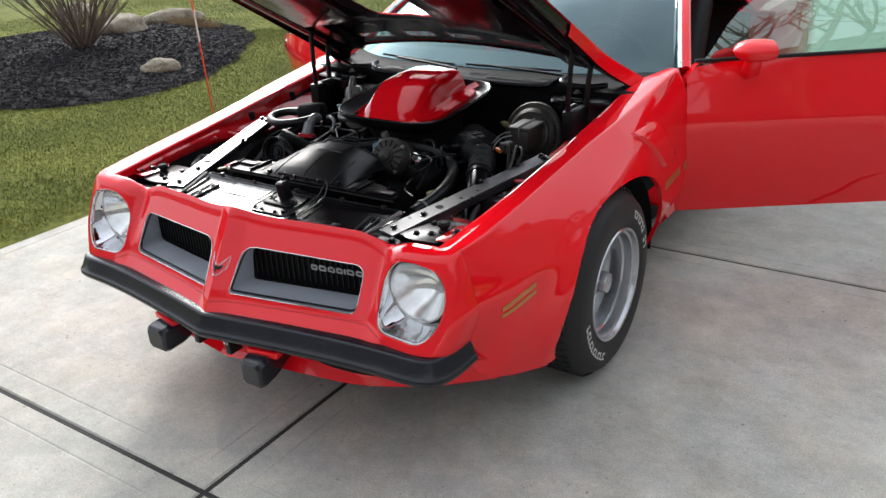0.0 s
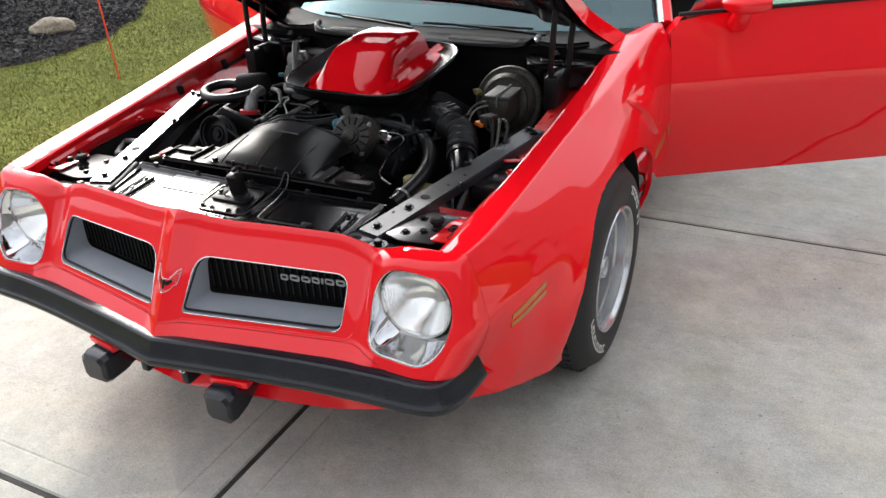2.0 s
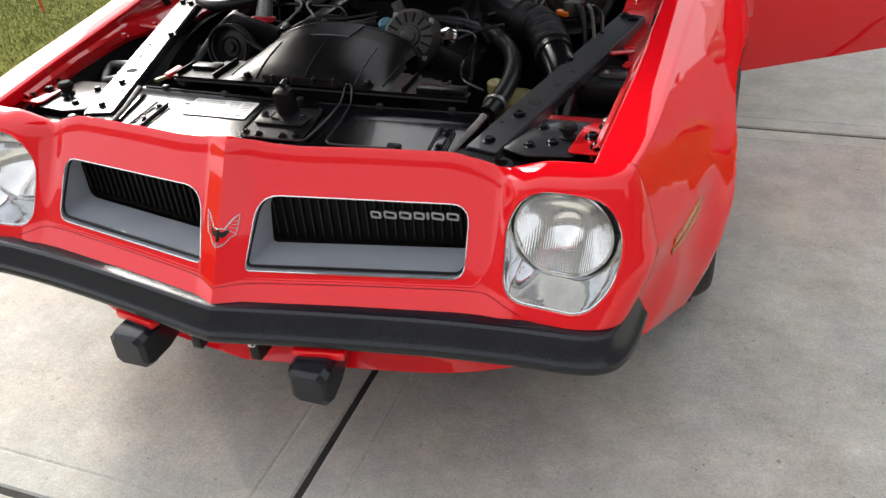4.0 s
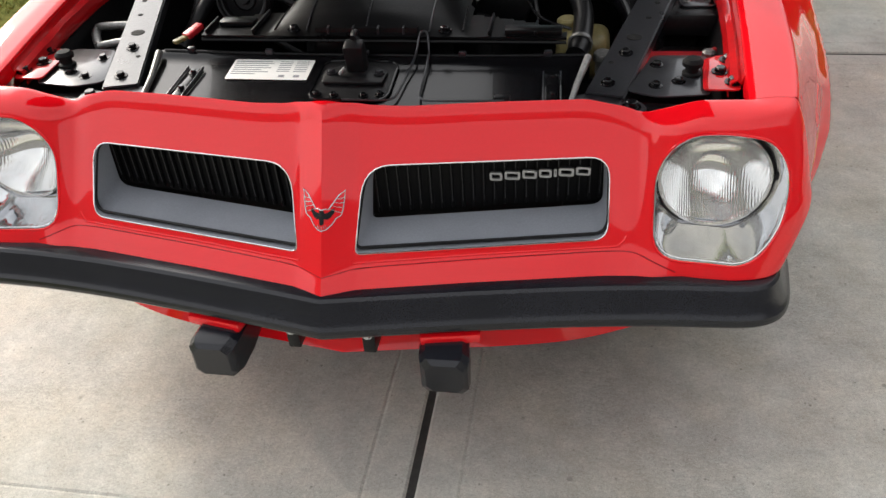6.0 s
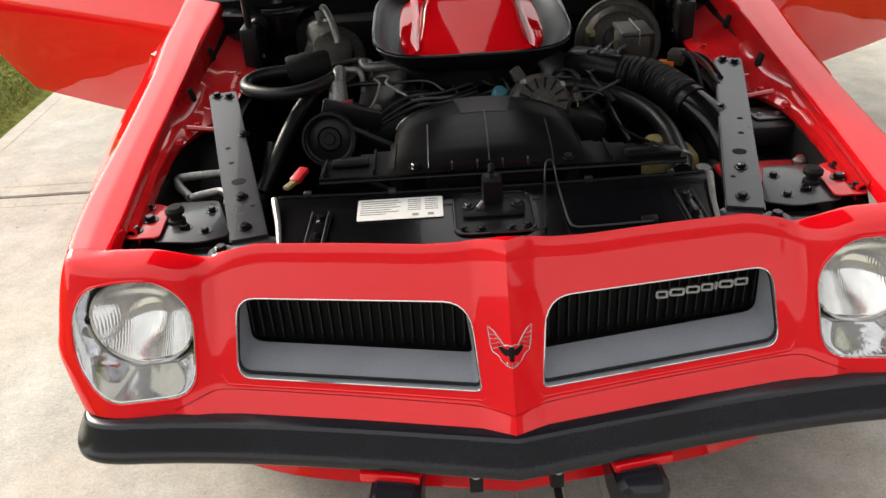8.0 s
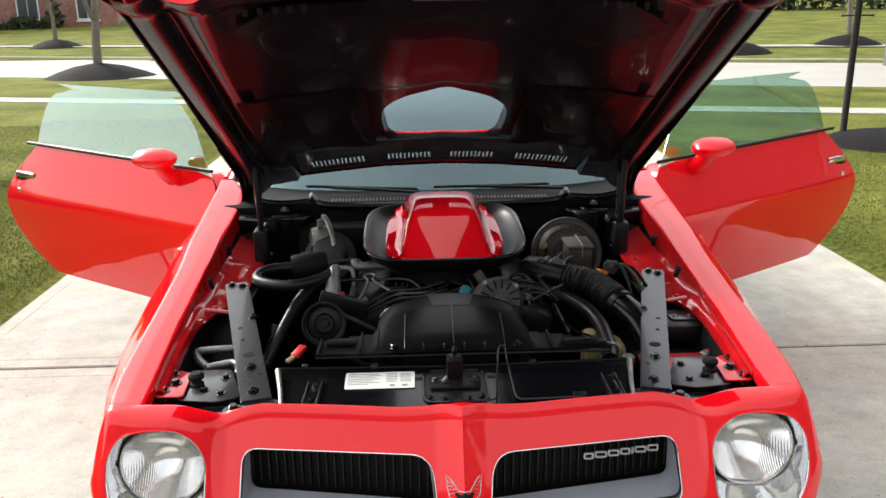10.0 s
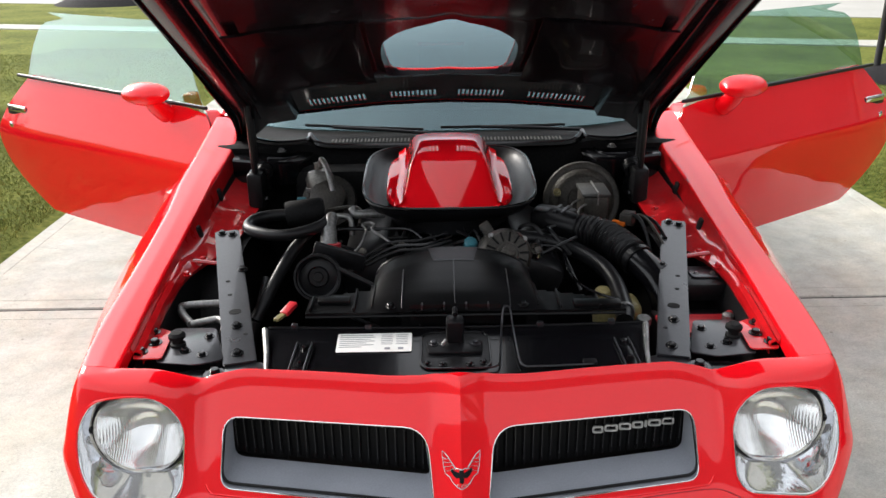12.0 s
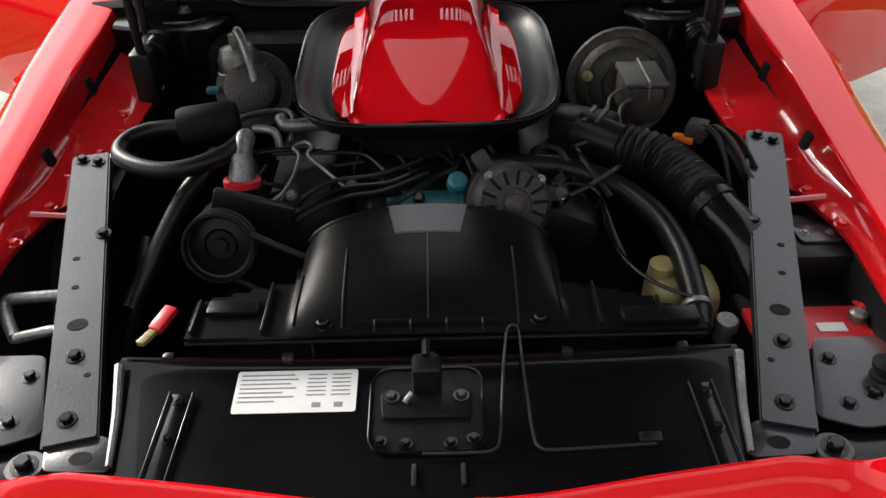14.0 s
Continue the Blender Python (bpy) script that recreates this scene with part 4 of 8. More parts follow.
# ---- front fenders' skin ----
ARCH = [(ARCH_C[0] + ARCH_R[0] * math.copysign(abs(math.cos(a)) ** 0.909, math.cos(a)), ARCH_C[1] + ARCH_R[1] * abs(math.sin(a)) ** 0.909) for a in np.linspace(0.0, math.pi, 60)] + [(0.628, 0.30), (0.645, 0.268), (0.668, 0.245), (0.69, 0.15), (0.70, -0.1), (1.48, -0.1), (1.52, 0.2)]


def at_side(y, z, out=0.0):
    """A point of the left fender's side skin."""
    row = fender_row(y, 120)
    best = min((p for p in row if p.x > lerp(FENDER, y)[2]), key=lambda p: abs(p.z - z))
    return Vector((best.x + out, y, z))


def fender(s):
    ys = np.linspace(0.313, 1.83, 170)
    bm = grid([fender_row(y, 84) for y in ys])
    doomed = [f for f in bm.faces if f.calc_center_median().x > 0.70 and inside((f.calc_center_median().y, f.calc_center_median().z), ARCH)
              and f.calc_center_median().z < 0.76]
    ring = {v for f in doomed for v in f.verts}
    bmesh.ops.delete(bm, geom=doomed, context="FACES")
    bmesh.ops.delete(bm, geom=[v for v in bm.verts if not v.link_faces], context="VERTS")
    lip = []
    for v in ring:
        if v.is_valid and v.is_boundary and v.co.z > 0.2:
            q = nearest_on((v.co.y, v.co.z), ARCH)
            v.co.y, v.co.z = q.x, q.y
            v.co.x = at_side(q.x, q.y).x
            lip.append(v)
    # rolled lip of the arch
    es = [e for e in bm.edges if e.is_boundary and e.verts[0] in lip and e.verts[1] in lip]
    r = bmesh.ops.extrude_edge_only(bm, edges=es)
    bmesh.ops.translate(bm, verts=[g for g in r["geom"] if isinstance(g, bmesh.types.BMVert)], vec=(-0.016, 0, 0))
    if s < 0:
        bmesh.ops.transform(bm, matrix=Matrix.Diagonal((-1, 1, 1, 1)), verts=bm.verts)
    return part("front_fender", bm, RED, car, "glossy red front fender with a flared wheel arch")


fenders = [fender(1), fender(-1)]
for side, fo in zip((1, -1), fenders):
    # the gap between the nose cap and the fender
    gap = even([p for p in EDGE_ROW if p.z > 0.405 and p.x > 0.704], 60)
    part("panel_gap", tube([Vector((p.x * side, p.y, p.z - 0.0002)) for p in gap], 0.0005, 6), SEAM, fo)
    # side marker lamp
    for z0, z1 in ((0.503, 0.516), (0.526, 0.540)):
        rows = []
        for dz in (z0, z1):
            rows.append([at_side(0.400 + 0.135 * k / 6, dz + 0.006 + 0.030 * k / 6, 0.003) for k in range(7)])
        bm = thick(grid(rows), 0.003)
        if side < 0:
            bmesh.ops.transform(bm, matrix=Matrix.Diagonal((-1, 1, 1, 1)), verts=bm.verts)
        part("side_marker", bm, ORANGE, fo, "amber side marker lens")
    # air extractor behind the arch: a slanted blister, proudest along its front edge
    rows = []
    for k in range(13):
        f = k / 12
        row = []
        for j in range(13):
            g = j / 12
            y, z = 1.285 + 0.205 * f + (0.215 - 0.02 * f) * g, 0.818 - 0.185 * f
            edge = 1.0 if 0 < k < 12 and 0 < j < 12 else 0.0
            row.append(at_side(y, z, -0.002 + edge * (0.014 * (1 - g) ** 0.7 + 0.003 * (1 - f) + 0.003)))
        rows.append(row)
    bm = grid(rows)
    if side < 0:
        bmesh.ops.transform(bm, matrix=Matrix.Diagonal((-1, 1, 1, 1)), verts=bm.verts)
    part("fender_vent", bm, RED, fo, "raised red air extractor vent", sharp=28)
    # model script as gold bars
    for k in range(7):
        if k == 5:
            continue
        y = 1.545 + 0.265 * k / 6
        bm = box((0.002, 0.032, 0.034), m=Matrix.Translation((side * (at_side(y, 0.552 - 0.004 * k / 6).x + 0.0018), y, 0.552 - 0.004 * k / 6)) @ Matrix.Rotation(0.1, 4, "X"), bevel=0.0006)
        part("gold_decal_bar", bm, GOLD, fo)


# ---- wheels ----
def wheel(at, s):
    w = empty("wheel", at)
    w.parent = car
    tagged(w, "silver slotted wheel with a raised-white-letter tyre")
    m = Matrix.Rotation(radians(90) * s, 4, "Y")
    R, W = 0.338, 0.236
    prof = [(0.196, -W / 2 + 0.018), (0.215, -W / 2 + 0.002), (0.262, -W / 2), (0.306, -W / 2 + 0.012), (0.324, -W / 2 + 0.034), (R, -W / 2 + 0.06), (R, W / 2 - 0.06), (0.324, W / 2 - 0.034), (0.306, W / 2 - 0.012), (0.290, W / 2 - 0.003), (0.262, W / 2), (0.215, W / 2 - 0.002), (0.196, W / 2 - 0.018)]
    part("tyre", lathe(prof, m, 64), TYRE, w, "black tyre with white lettering")
    tread = bmesh.new()
    for ring_z in (-0.055, -0.018, 0.018, 0.055):
        for k in range(60):
            a = 2 * math.pi * (k + (0.5 if ring_z > 0 else 0)) / 60
            box((0.006, 0.022, 0.026), m=m @ Matrix.Rotation(a, 4, "Z") @ Matrix.Translation((R + 0.001, 0, ring_z)), bm=tread)
    part("tread", tread, TYRE, w, smooth=False, kind="stuff")
    rim = [(0.200, W / 2 - 0.012), (0.206, W / 2 - 0.006), (0.203, W / 2 - 0.001), (0.196, W / 2 - 0.004), (0.192, W / 2 - 0.018), (0.184, W / 2 - 0.022), (0.181, W / 2 - 0.050), (0.174, W / 2 - 0.056), (0.170, W / 2 - 0.10), (0.14, W / 2 - 0.115), (0.12, W / 2 - 0.112)]
    part("rim", lathe(rim, m, 64), STEEL, w, "bright silver rim with a stepped dish")
    for k in range(5):
        a = 2 * math.pi * k / 5 + 0.35
        bm = bmesh.new()
        rows = []
        for r_, wd, h in ((0.04, 0.040, 0.048), (0.08, 0.044, 0.036), (0.12, 0.052, 0.014), (0.172, 0.066, 0.004)):
            rows.append([Vector((r_, y, h + dz)) for y, dz in ((-wd / 2, -0.012), (-wd / 2 + 0.006, 0), (wd / 2 - 0.006, 0), (wd / 2, -0.012))])
        grid(rows, bm)
        bmesh.ops.transform(bm, matrix=m @ Matrix.Rotation(a, 4, "Z") @ Matrix.Translation((0, 0, -0.01)), verts=bm.verts)
        part("spoke", bm, SPOKE, w)
    part("brake_backing", lathe([(0.0, -0.005), (0.175, -0.005), (0.175, -0.02)], m, 32), BLACK_MATT, w)
    part("hub_cap", lathe([(0.038, 0.03), (0.038, 0.070), (0.034, 0.082), (0.029, 0.083), (0.028, 0.078), (0.0, 0.079)], m, 32), STEEL, w, "silver centre cap")
    # raised lettering as plain bars
    for a0, n, skip in ((150, 9, (6,)), (-78, 10, ())):
        for k in range(n):
            if k in skip:
                continue
            a = radians(a0 - 5.8 * k) if a0 > 0 else radians(a0 + 5.8 * k)
            mm = m @ Matrix.Rotation(a, 4, "Z") @ Matrix.Translation((0.256, 0, W / 2 + 0.0003))
            bm = box((0.026, 0.0055, 0.0016), m=mm @ Matrix.Translation((0, -0.007, 0)), bevel=0.0005)
            box((0.0055, 0.016, 0.0016), m=mm @ Matrix.Translation((0.010, 0, 0)), bm=bm)
            if k % 2:
                box((0.0055, 0.016, 0.0016), m=mm @ Matrix.Translation((-0.010, 0, 0)), bm=bm)
            part("white_letter_bar", bm, WHITE_LETTER, w)
    return w


for side in (1, -1):
    wheel((0.814 * side, 1.072, 0.335), side)
    wheel((0.795 * side, 3.83, 0.335), side)
    # dark wheel-house
    house = grid([[Vector((x * side, ARCH_C[0] + 0.468 * math.cos(a), 0.33 + 0.385 * math.sin(a))) for a in np.linspace(-0.15, math.pi + 0.15, 30)] for x in (0.60, 0.75, 0.880)])
    part("wheel_house", house, BLACK_MATT, car)


# ---- bonnet, propped open ----
HOOD_O = Vector((0, 1.70, 0.92))
HOOD_D = Vector((0, -0.8904, 0.4552))
HOOD_N = Vector((0, 0.4552, 0.8904))
HOOD_REAR = [(0, 0.225), (0.20, 0.213), (0.45, 0.165), (0.54, 0.140), (0.60, 0.070), (0.65, 0.005), (0.695, -0.055)]
HOOD_FRONT = [(0, 1.655), (0.05, 1.645), (0.15, 1.63), (0.30, 1.615), (0.44, 1.595), (0.51, 1.562), (0.56, 1.572), (0.69, 1.600), (0.70, 1.600)]


def hood_point(x, t, lift=0.0):
    """A place on the bonnet: x across, t from its rear to its front edge."""
    ax = abs(x)
    r, f = lerp(HOOD_REAR, ax), lerp(HOOD_FRONT, ax)
    s = r + (f - r) * t
    crown = 0.030 * (1 - (ax / 0.70) ** 2 * (1 - 0.9 * t)) + 0.012 * max(0, 1 - abs(ax - 0.0) / 0.05) * t
    dip = -0.008 * math.exp(-((ax - 0.525) / 0.03) ** 2) * max(0, (t - 0.75) / 0.25)
    nose = -0.045 * max(0, (t - 0.90) / 0.10) ** 2
    return HOOD_O + HOOD_D * s + HOOD_N * (crown + dip + nose + lift) + Vector((x * (1 - 0.018 * t + 0.10 * max(0.0, ax - 0.45) / 0.245 * max(0.0, 1 - t / 0.22) ** 1.5), 0, 0))


SLOTS = []
for x0, x1, n in ((0.035, 0.187, 11), (0.262, 0.455, 13)):
    for k in range(n):
        a = x0 + (x1 - x0) * k / n
        SLOTS.append((a, a + (x1 - x0) / n * 0.52))
SLOT_T = (0.042, 0.088)
CUT = [(-0.165, 0.245), (-0.08, 0.232), (0.0, 0.228), (0.08, 0.232), (0.165, 0.245), (0.176, 0.38), (0.170, 0.445), (0.120, 0.497), (0.04, 0.527), (-0.04, 0.527), (-0.120, 0.497), (-0.170, 0.445), (-0.176, 0.38)]
CUT = soft_corners(CUT, 0.03, 4)


def hood():
    edges = sorted({round(v, 5) for a, b in SLOTS for v in (a, b)} | {round(v, 5) for v in np.linspace(0.462, 0.695, 22)} | {0.0, 0.012, 0.024} | {round(v, 5) for v in np.linspace(0.19, 0.26, 6)})
    xs = [-e for e in reversed(edges) if e > 0] + edges
    ts = sorted({round(v, 5) for v in np.linspace(0, 1, 64)} | set(SLOT_T))
    bm = bmesh.new()
    vs = [[bm.verts.new(hood_point(x, t)) for x in xs] for t in ts]
    key = {vs[i][j]: (xs[j], ts[i]) for i in range(len(ts)) for j in range(len(xs))}
    ring = set()
    for i in range(len(ts) - 1):
        for j in range(len(xs) - 1):
            cx, ct = (xs[j] + xs[j + 1]) / 2, (ts[i] + ts[i + 1]) / 2
            if SLOT_T[0] < ct < SLOT_T[1] and any(a < abs(cx) < b for a, b in SLOTS):
                continue
            quad = (vs[i][j], vs[i][j + 1], vs[i + 1][j + 1], vs[i + 1][j])
            if inside((cx, ct), CUT):
                ring.update(quad)
                continue
            bm.faces.new(quad)
    for v in ring:
        if v.link_faces:
            q = nearest_on(key[v], CUT)
            v.co = hood_point(q.x, q.y)
    bmesh.ops.delete(bm, geom=[v for v in bm.verts if not v.link_faces], context="VERTS")
    # folded edge all round
    rim = [e for e in bm.edges if e.is_boundary and all(key_far(v.co) for v in e.verts)]
    r = bmesh.ops.extrude_edge_only(bm, edges=rim)
    for g in r["geom"]:
        if isinstance(g, bmesh.types.BMVert):
            along = (g.co - HOOD_O).dot(HOOD_D)
            ahead = along > lerp(HOOD_FRONT, abs(g.co.x)) - 0.012
            g.co -= HOOD_N * (0.030 if ahead else 0.010 if abs(g.co.x) < 0.66 else 0.016 + 0.040 * max(0.0, min(1.0, 1.15 - along / 1.4)))
        elif isinstance(g, bmesh.types.BMFace):
            c = g.calc_center_median()
            g.material_index = 0 if (c - HOOD_O).dot(HOOD_D) > lerp(HOOD_FRONT, abs(c.x)) - 0.012 or abs(c.x) > 0.66 else 1
    h = part("hood", bm, (RED, HOOD_BLACK), car, "open red bonnet with a dark underside and scoop cut-out")
    # inner frame: a second skin below the outer one
    inner = bmesh.new()
    xs2 = [x for x in xs if abs(x) <= 0.69]
    wide = [(x * 1.05, 0.38 + (t - 0.38) * 1.05) for x, t in CUT]
    edge = {}
    vs = [[inner.verts.new(hood_point(x * 0.985, 0.012 + 0.974 * t, inner_lift(x, t))) for x in xs2] for t in ts]
    for i in range(len(ts) - 1):
        for j in range(len(xs2) - 1):
            cx, ct = (xs2[j] + xs2[j + 1]) / 2, (ts[i] + ts[i + 1]) / 2
            if SLOT_T[0] - 0.01 < ct < SLOT_T[1] + 0.01 and (0.03 < abs(cx) < 0.192 or 0.256 < abs(cx) < 0.46):
                continue
            quad = (vs[i][j], vs[i][j + 1], vs[i + 1][j + 1], vs[i + 1][j])
            if inside((cx, ct), wide):
                for v, k in zip(quad, ((i, j), (i, j + 1), (i + 1, j + 1), (i + 1, j))):
                    edge[v] = (xs2[k[1]], ts[k[0]])
                continue
            inner.faces.new(quad)
    for v, k in edge.items():
        if v.link_faces:
            q = nearest_on(k, wide)
            v.co = hood_point(q.x * 0.985, 0.012 + 0.974 * q.y, inner_lift(q.x, q.y))
    bmesh.ops.delete(inner, geom=[v for v in inner.verts if not v.link_faces], context="VERTS")
    part("inner_frame", inner, HOOD_BLACK, h, "glossy black pressed lining under the bonnet")
    throat = [[hood_point(x, t, -0.002) for x, t in CUT], [hood_point(x * 0.985, 0.012 + 0.974 * t, inner_lift(x, t)) for x, t in wide]]
    part("cutout_throat", grid(throat, close=True), HOOD_BLACK, h)
    # pressed fields of the lining
    for poly in ([(-0.50, 0.60), (0.50, 0.60), (0.47, 0.86), (0.36, 0.915), (-0.36, 0.915), (-0.47, 0.86)],
                 [(0.205, 0.265), (0.55, 0.265), (0.555, 0.585), (0.215, 0.585)], [(-0.55, 0.265), (-0.205, 0.265), (-0.215, 0.585), (-0.555, 0.585)]):
        rows = []
        lo, hi = min(t for _, t in poly), max(t for _, t in poly)
        for k in range(13):
            t = lo + (hi - lo) * (k / 12 * 0.998 + 0.001)
            cross = []
            for i in range(len(poly)):
                (xa, ta), (xb, tb) = poly[i - 1], poly[i]
                if (ta > t) != (tb > t):
                    cross.append(xa + (xb - xa) * (t - ta) / (tb - ta))
            a, b = min(cross), max(cross)
            rows.append([hood_point(a + (b - a) * j / 14, t, -0.046 - 0.010 * math.sin(math.pi * min(1, max(0, j / 14))) * math.sin(math.pi * k / 12) ** 0.5 + 0.003 * noise.noise((a * 4 + j * 0.3, t * 7, 3))) for j in range(15)])
        part("pressed_panel", thick(grid(rows), 0.006), HOOD_BLACK, h, "glossy black pressed panel")
    # cut-out lip
    part("cutout_lip", tube([hood_point(x, 0.228 + 0.017 * (x / 0.165) ** 2, -0.003) for x in np.linspace(-0.15, 0.15, 12)], 0.0032, 8), RED, h, "red rear lip of the cut-out")
    # black underside round the louvre slots
    und = bmesh.new()
    tz = [SLOT_T[0] - 0.028, SLOT_T[0], SLOT_T[1], SLOT_T[1] + 0.03]
    xz = [x for x in xs if abs(x) <= 0.47]
    vs = [[und.verts.new(hood_point(x, t, -0.004)) for x in xz] for t in tz]
    for i in range(3):
        for j in range(len(xz) - 1):
            cx = (xz[j] + xz[j + 1]) / 2
            if i != 1 or not any(a < abs(cx) < b for a, b in SLOTS):
                und.faces.new((vs[i][j], vs[i][j + 1], vs[i + 1][j + 1], vs[i + 1][j]))
    part("louvre_panel", und, HOOD_BLACK, h)
    # front latch plate and striker
    part("latch_striker", box((0.17, 0.055, 0.012), m=Matrix.Translation(hood_point(0, 0.945, -0.075)) @ Euler((radians(-27), 0, 0)).to_matrix().to_4x4(), bevel=0.006), ALLOY, h, "bare metal latch plate")
    for s in (1, -1):
        lining = [[hood_point(0.688 * s, t, -0.003 - d * (0.018 + 0.040 * max(0.0, min(1.0, 1.15 - 1.1 * t)))) for t in np.linspace(0.0, 0.985, 26)] for d in (0.0, 0.5, 1.0)]
        part("edge_lining", grid(lining), HOOD_BLACK, h)
        part("rear_flange", tube([hood_point(0.685 * s, t, -0.034) for t in np.linspace(0.0, 0.98, 24)], 0.006, 8), HOOD_BLACK, h)
        part("edge_groove", tube([hood_point((0.60 - 0.02 * t) * s, t, -0.043) for t in np.linspace(0.12, 0.93, 20)], 0.003, 6), HOOD_BLACK, h)
        part("inner_rib", tube([hood_point((0.645 - 0.01 * t) * s, t, -0.040) for t in np.linspace(0.06, 0.95, 20)], 0.004, 8), HOOD_BLACK, h)
        for k in range(5):
            part("cone_rubber", lathe([(0.006, 0), (0.005, -0.012), (0, -0.013)], Matrix.Translation(hood_point((0.30 + 0.03 * k) * s, 0.935, -0.06)), 10), BLACK_MATT, h)
    return h


def key_far(p):
    q = p - HOOD_O
    s = q.dot(HOOD_D)
    return abs(p.x) > 0.69 or s > lerp(HOOD_FRONT, abs(p.x)) - 0.012 or s < lerp(HOOD_REAR, abs(p.x)) + 0.006


def inner_lift(x, t):
    ax = abs(x)
    ramp_in = max(0.0, min(1.0, (t - 0.19) / 0.07)) if ax < 0.50 else 1.0
    l = -0.004 - 0.028 * ramp_in
    l -= 0.014 * math.exp(-((ax - 0.645) / 0.035) ** 2)
    l += 0.010 * math.exp(-((ax - 0.59) / 0.018) ** 2)
    l -= 0.018 * math.exp(-((t - 0.955) / 0.02) ** 2)
    l -= 0.012 * math.exp(-((t - 0.59) / 0.02) ** 2) * (1 if ax < 0.5 else 0)
    return l


bonnet = hood()


def hood_hinge(s):
    """Folding black hinge with two upright arms, foot on the apron."""
    g = empty("hood_hinge", (0.62 * s, 1.40, 0.80))
    g.parent = car
    tagged(g, "black folding bonnet hinge with two arms")
    o = Vector((0.62 * s, 1.40, 0.80))

    def P(*p):
        return Vector((p[0] * s, p[1], p[2])) - o
    part("foot_plate", box((0.05, 0.16, 0.12), m=Matrix.Translation(P(0.615, 1.39, 0.80)), bevel=0.012), BLACK_SATIN, g)
    part("front_arm", tube([P(0.612, 1.33, 0.80), P(0.612, 1.325, 0.90), P(0.618, 1.335, 1.05), P(0.625, 1.36, 1.13)], 0.010, 8), BLACK_SATIN, g)
    part("rear_arm", tube([P(0.632, 1.44, 0.82), P(0.636, 1.45, 0.95), P(0.64, 1.48, 1.06)], 0.011, 8), BLACK_SATIN, g)
    part("spring", tube([P(0.60 + 0.022 * math.cos(a), 1.36 + 0.0028 * a, 0.84 + 0.022 * math.sin(a)) for a in np.linspace(0, 2 * math.pi * 7, 90)], 0.005, 6), BLACK_SATIN, g)
    part("strap", box((0.014, 0.20, 0.035), m=Matrix.Translation(P(0.640, 1.47, 1.035)) @ Euler((radians(-27), 0, 0)).to_matrix().to_4x4(), bevel=0.004), BLACK_SATIN, g)
    for y, z in ((1.34, 0.77), (1.43, 0.78), (1.39, 0.84)):
        part("bolt", bolt(P(0.590, y, z), 0.009, 0.008, (-s, 0, 0)), BLACK_GLOSS, g)


for side in (1, -1):
    hood_hinge(side)


# ---- doors, swung open ----
DOOR_OUT = soft_corners([(-0.012, 0.312), (0.10, 0.306), (1.305, 0.310), (1.43, 0.420), (1.535, 0.535), (1.550, 0.650), (1.495, 0.745), (1.42, 0.831), (1.235, 0.982), (1.14, 0.973), (0.60, 0.957), (0.035, 0.946), (-0.012, 0.895)],
                        [0.02, 0.05, 0.018, 0.06, 0.06, 0.06, 0.05, 0.06, 0.03, 0.05, 0.1, 0.012, 0.012], 5)


def door_bulge(z):
    """How far the skin stands out at a height."""
    table = [(0.28, -0.090), (0.30, -0.080), (0.36, -0.058), (0.45, -0.030), (0.55, -0.007), (0.64, 0.011), (0.705, 0.020), (0.735, 0.017), (0.80, 0.000), (0.88, -0.022), (0.96, -0.048), (1.0, -0.062)]
    return sum(lerp(table, z + d) for d in (-0.018, -0.009, 0.0, 0.009, 0.018)) / 5


def tuck(u):
    """The skin turns in towards its rear edge."""
    return -0.028 * max(0.0, (u - 1.10) / 0.45) ** 2


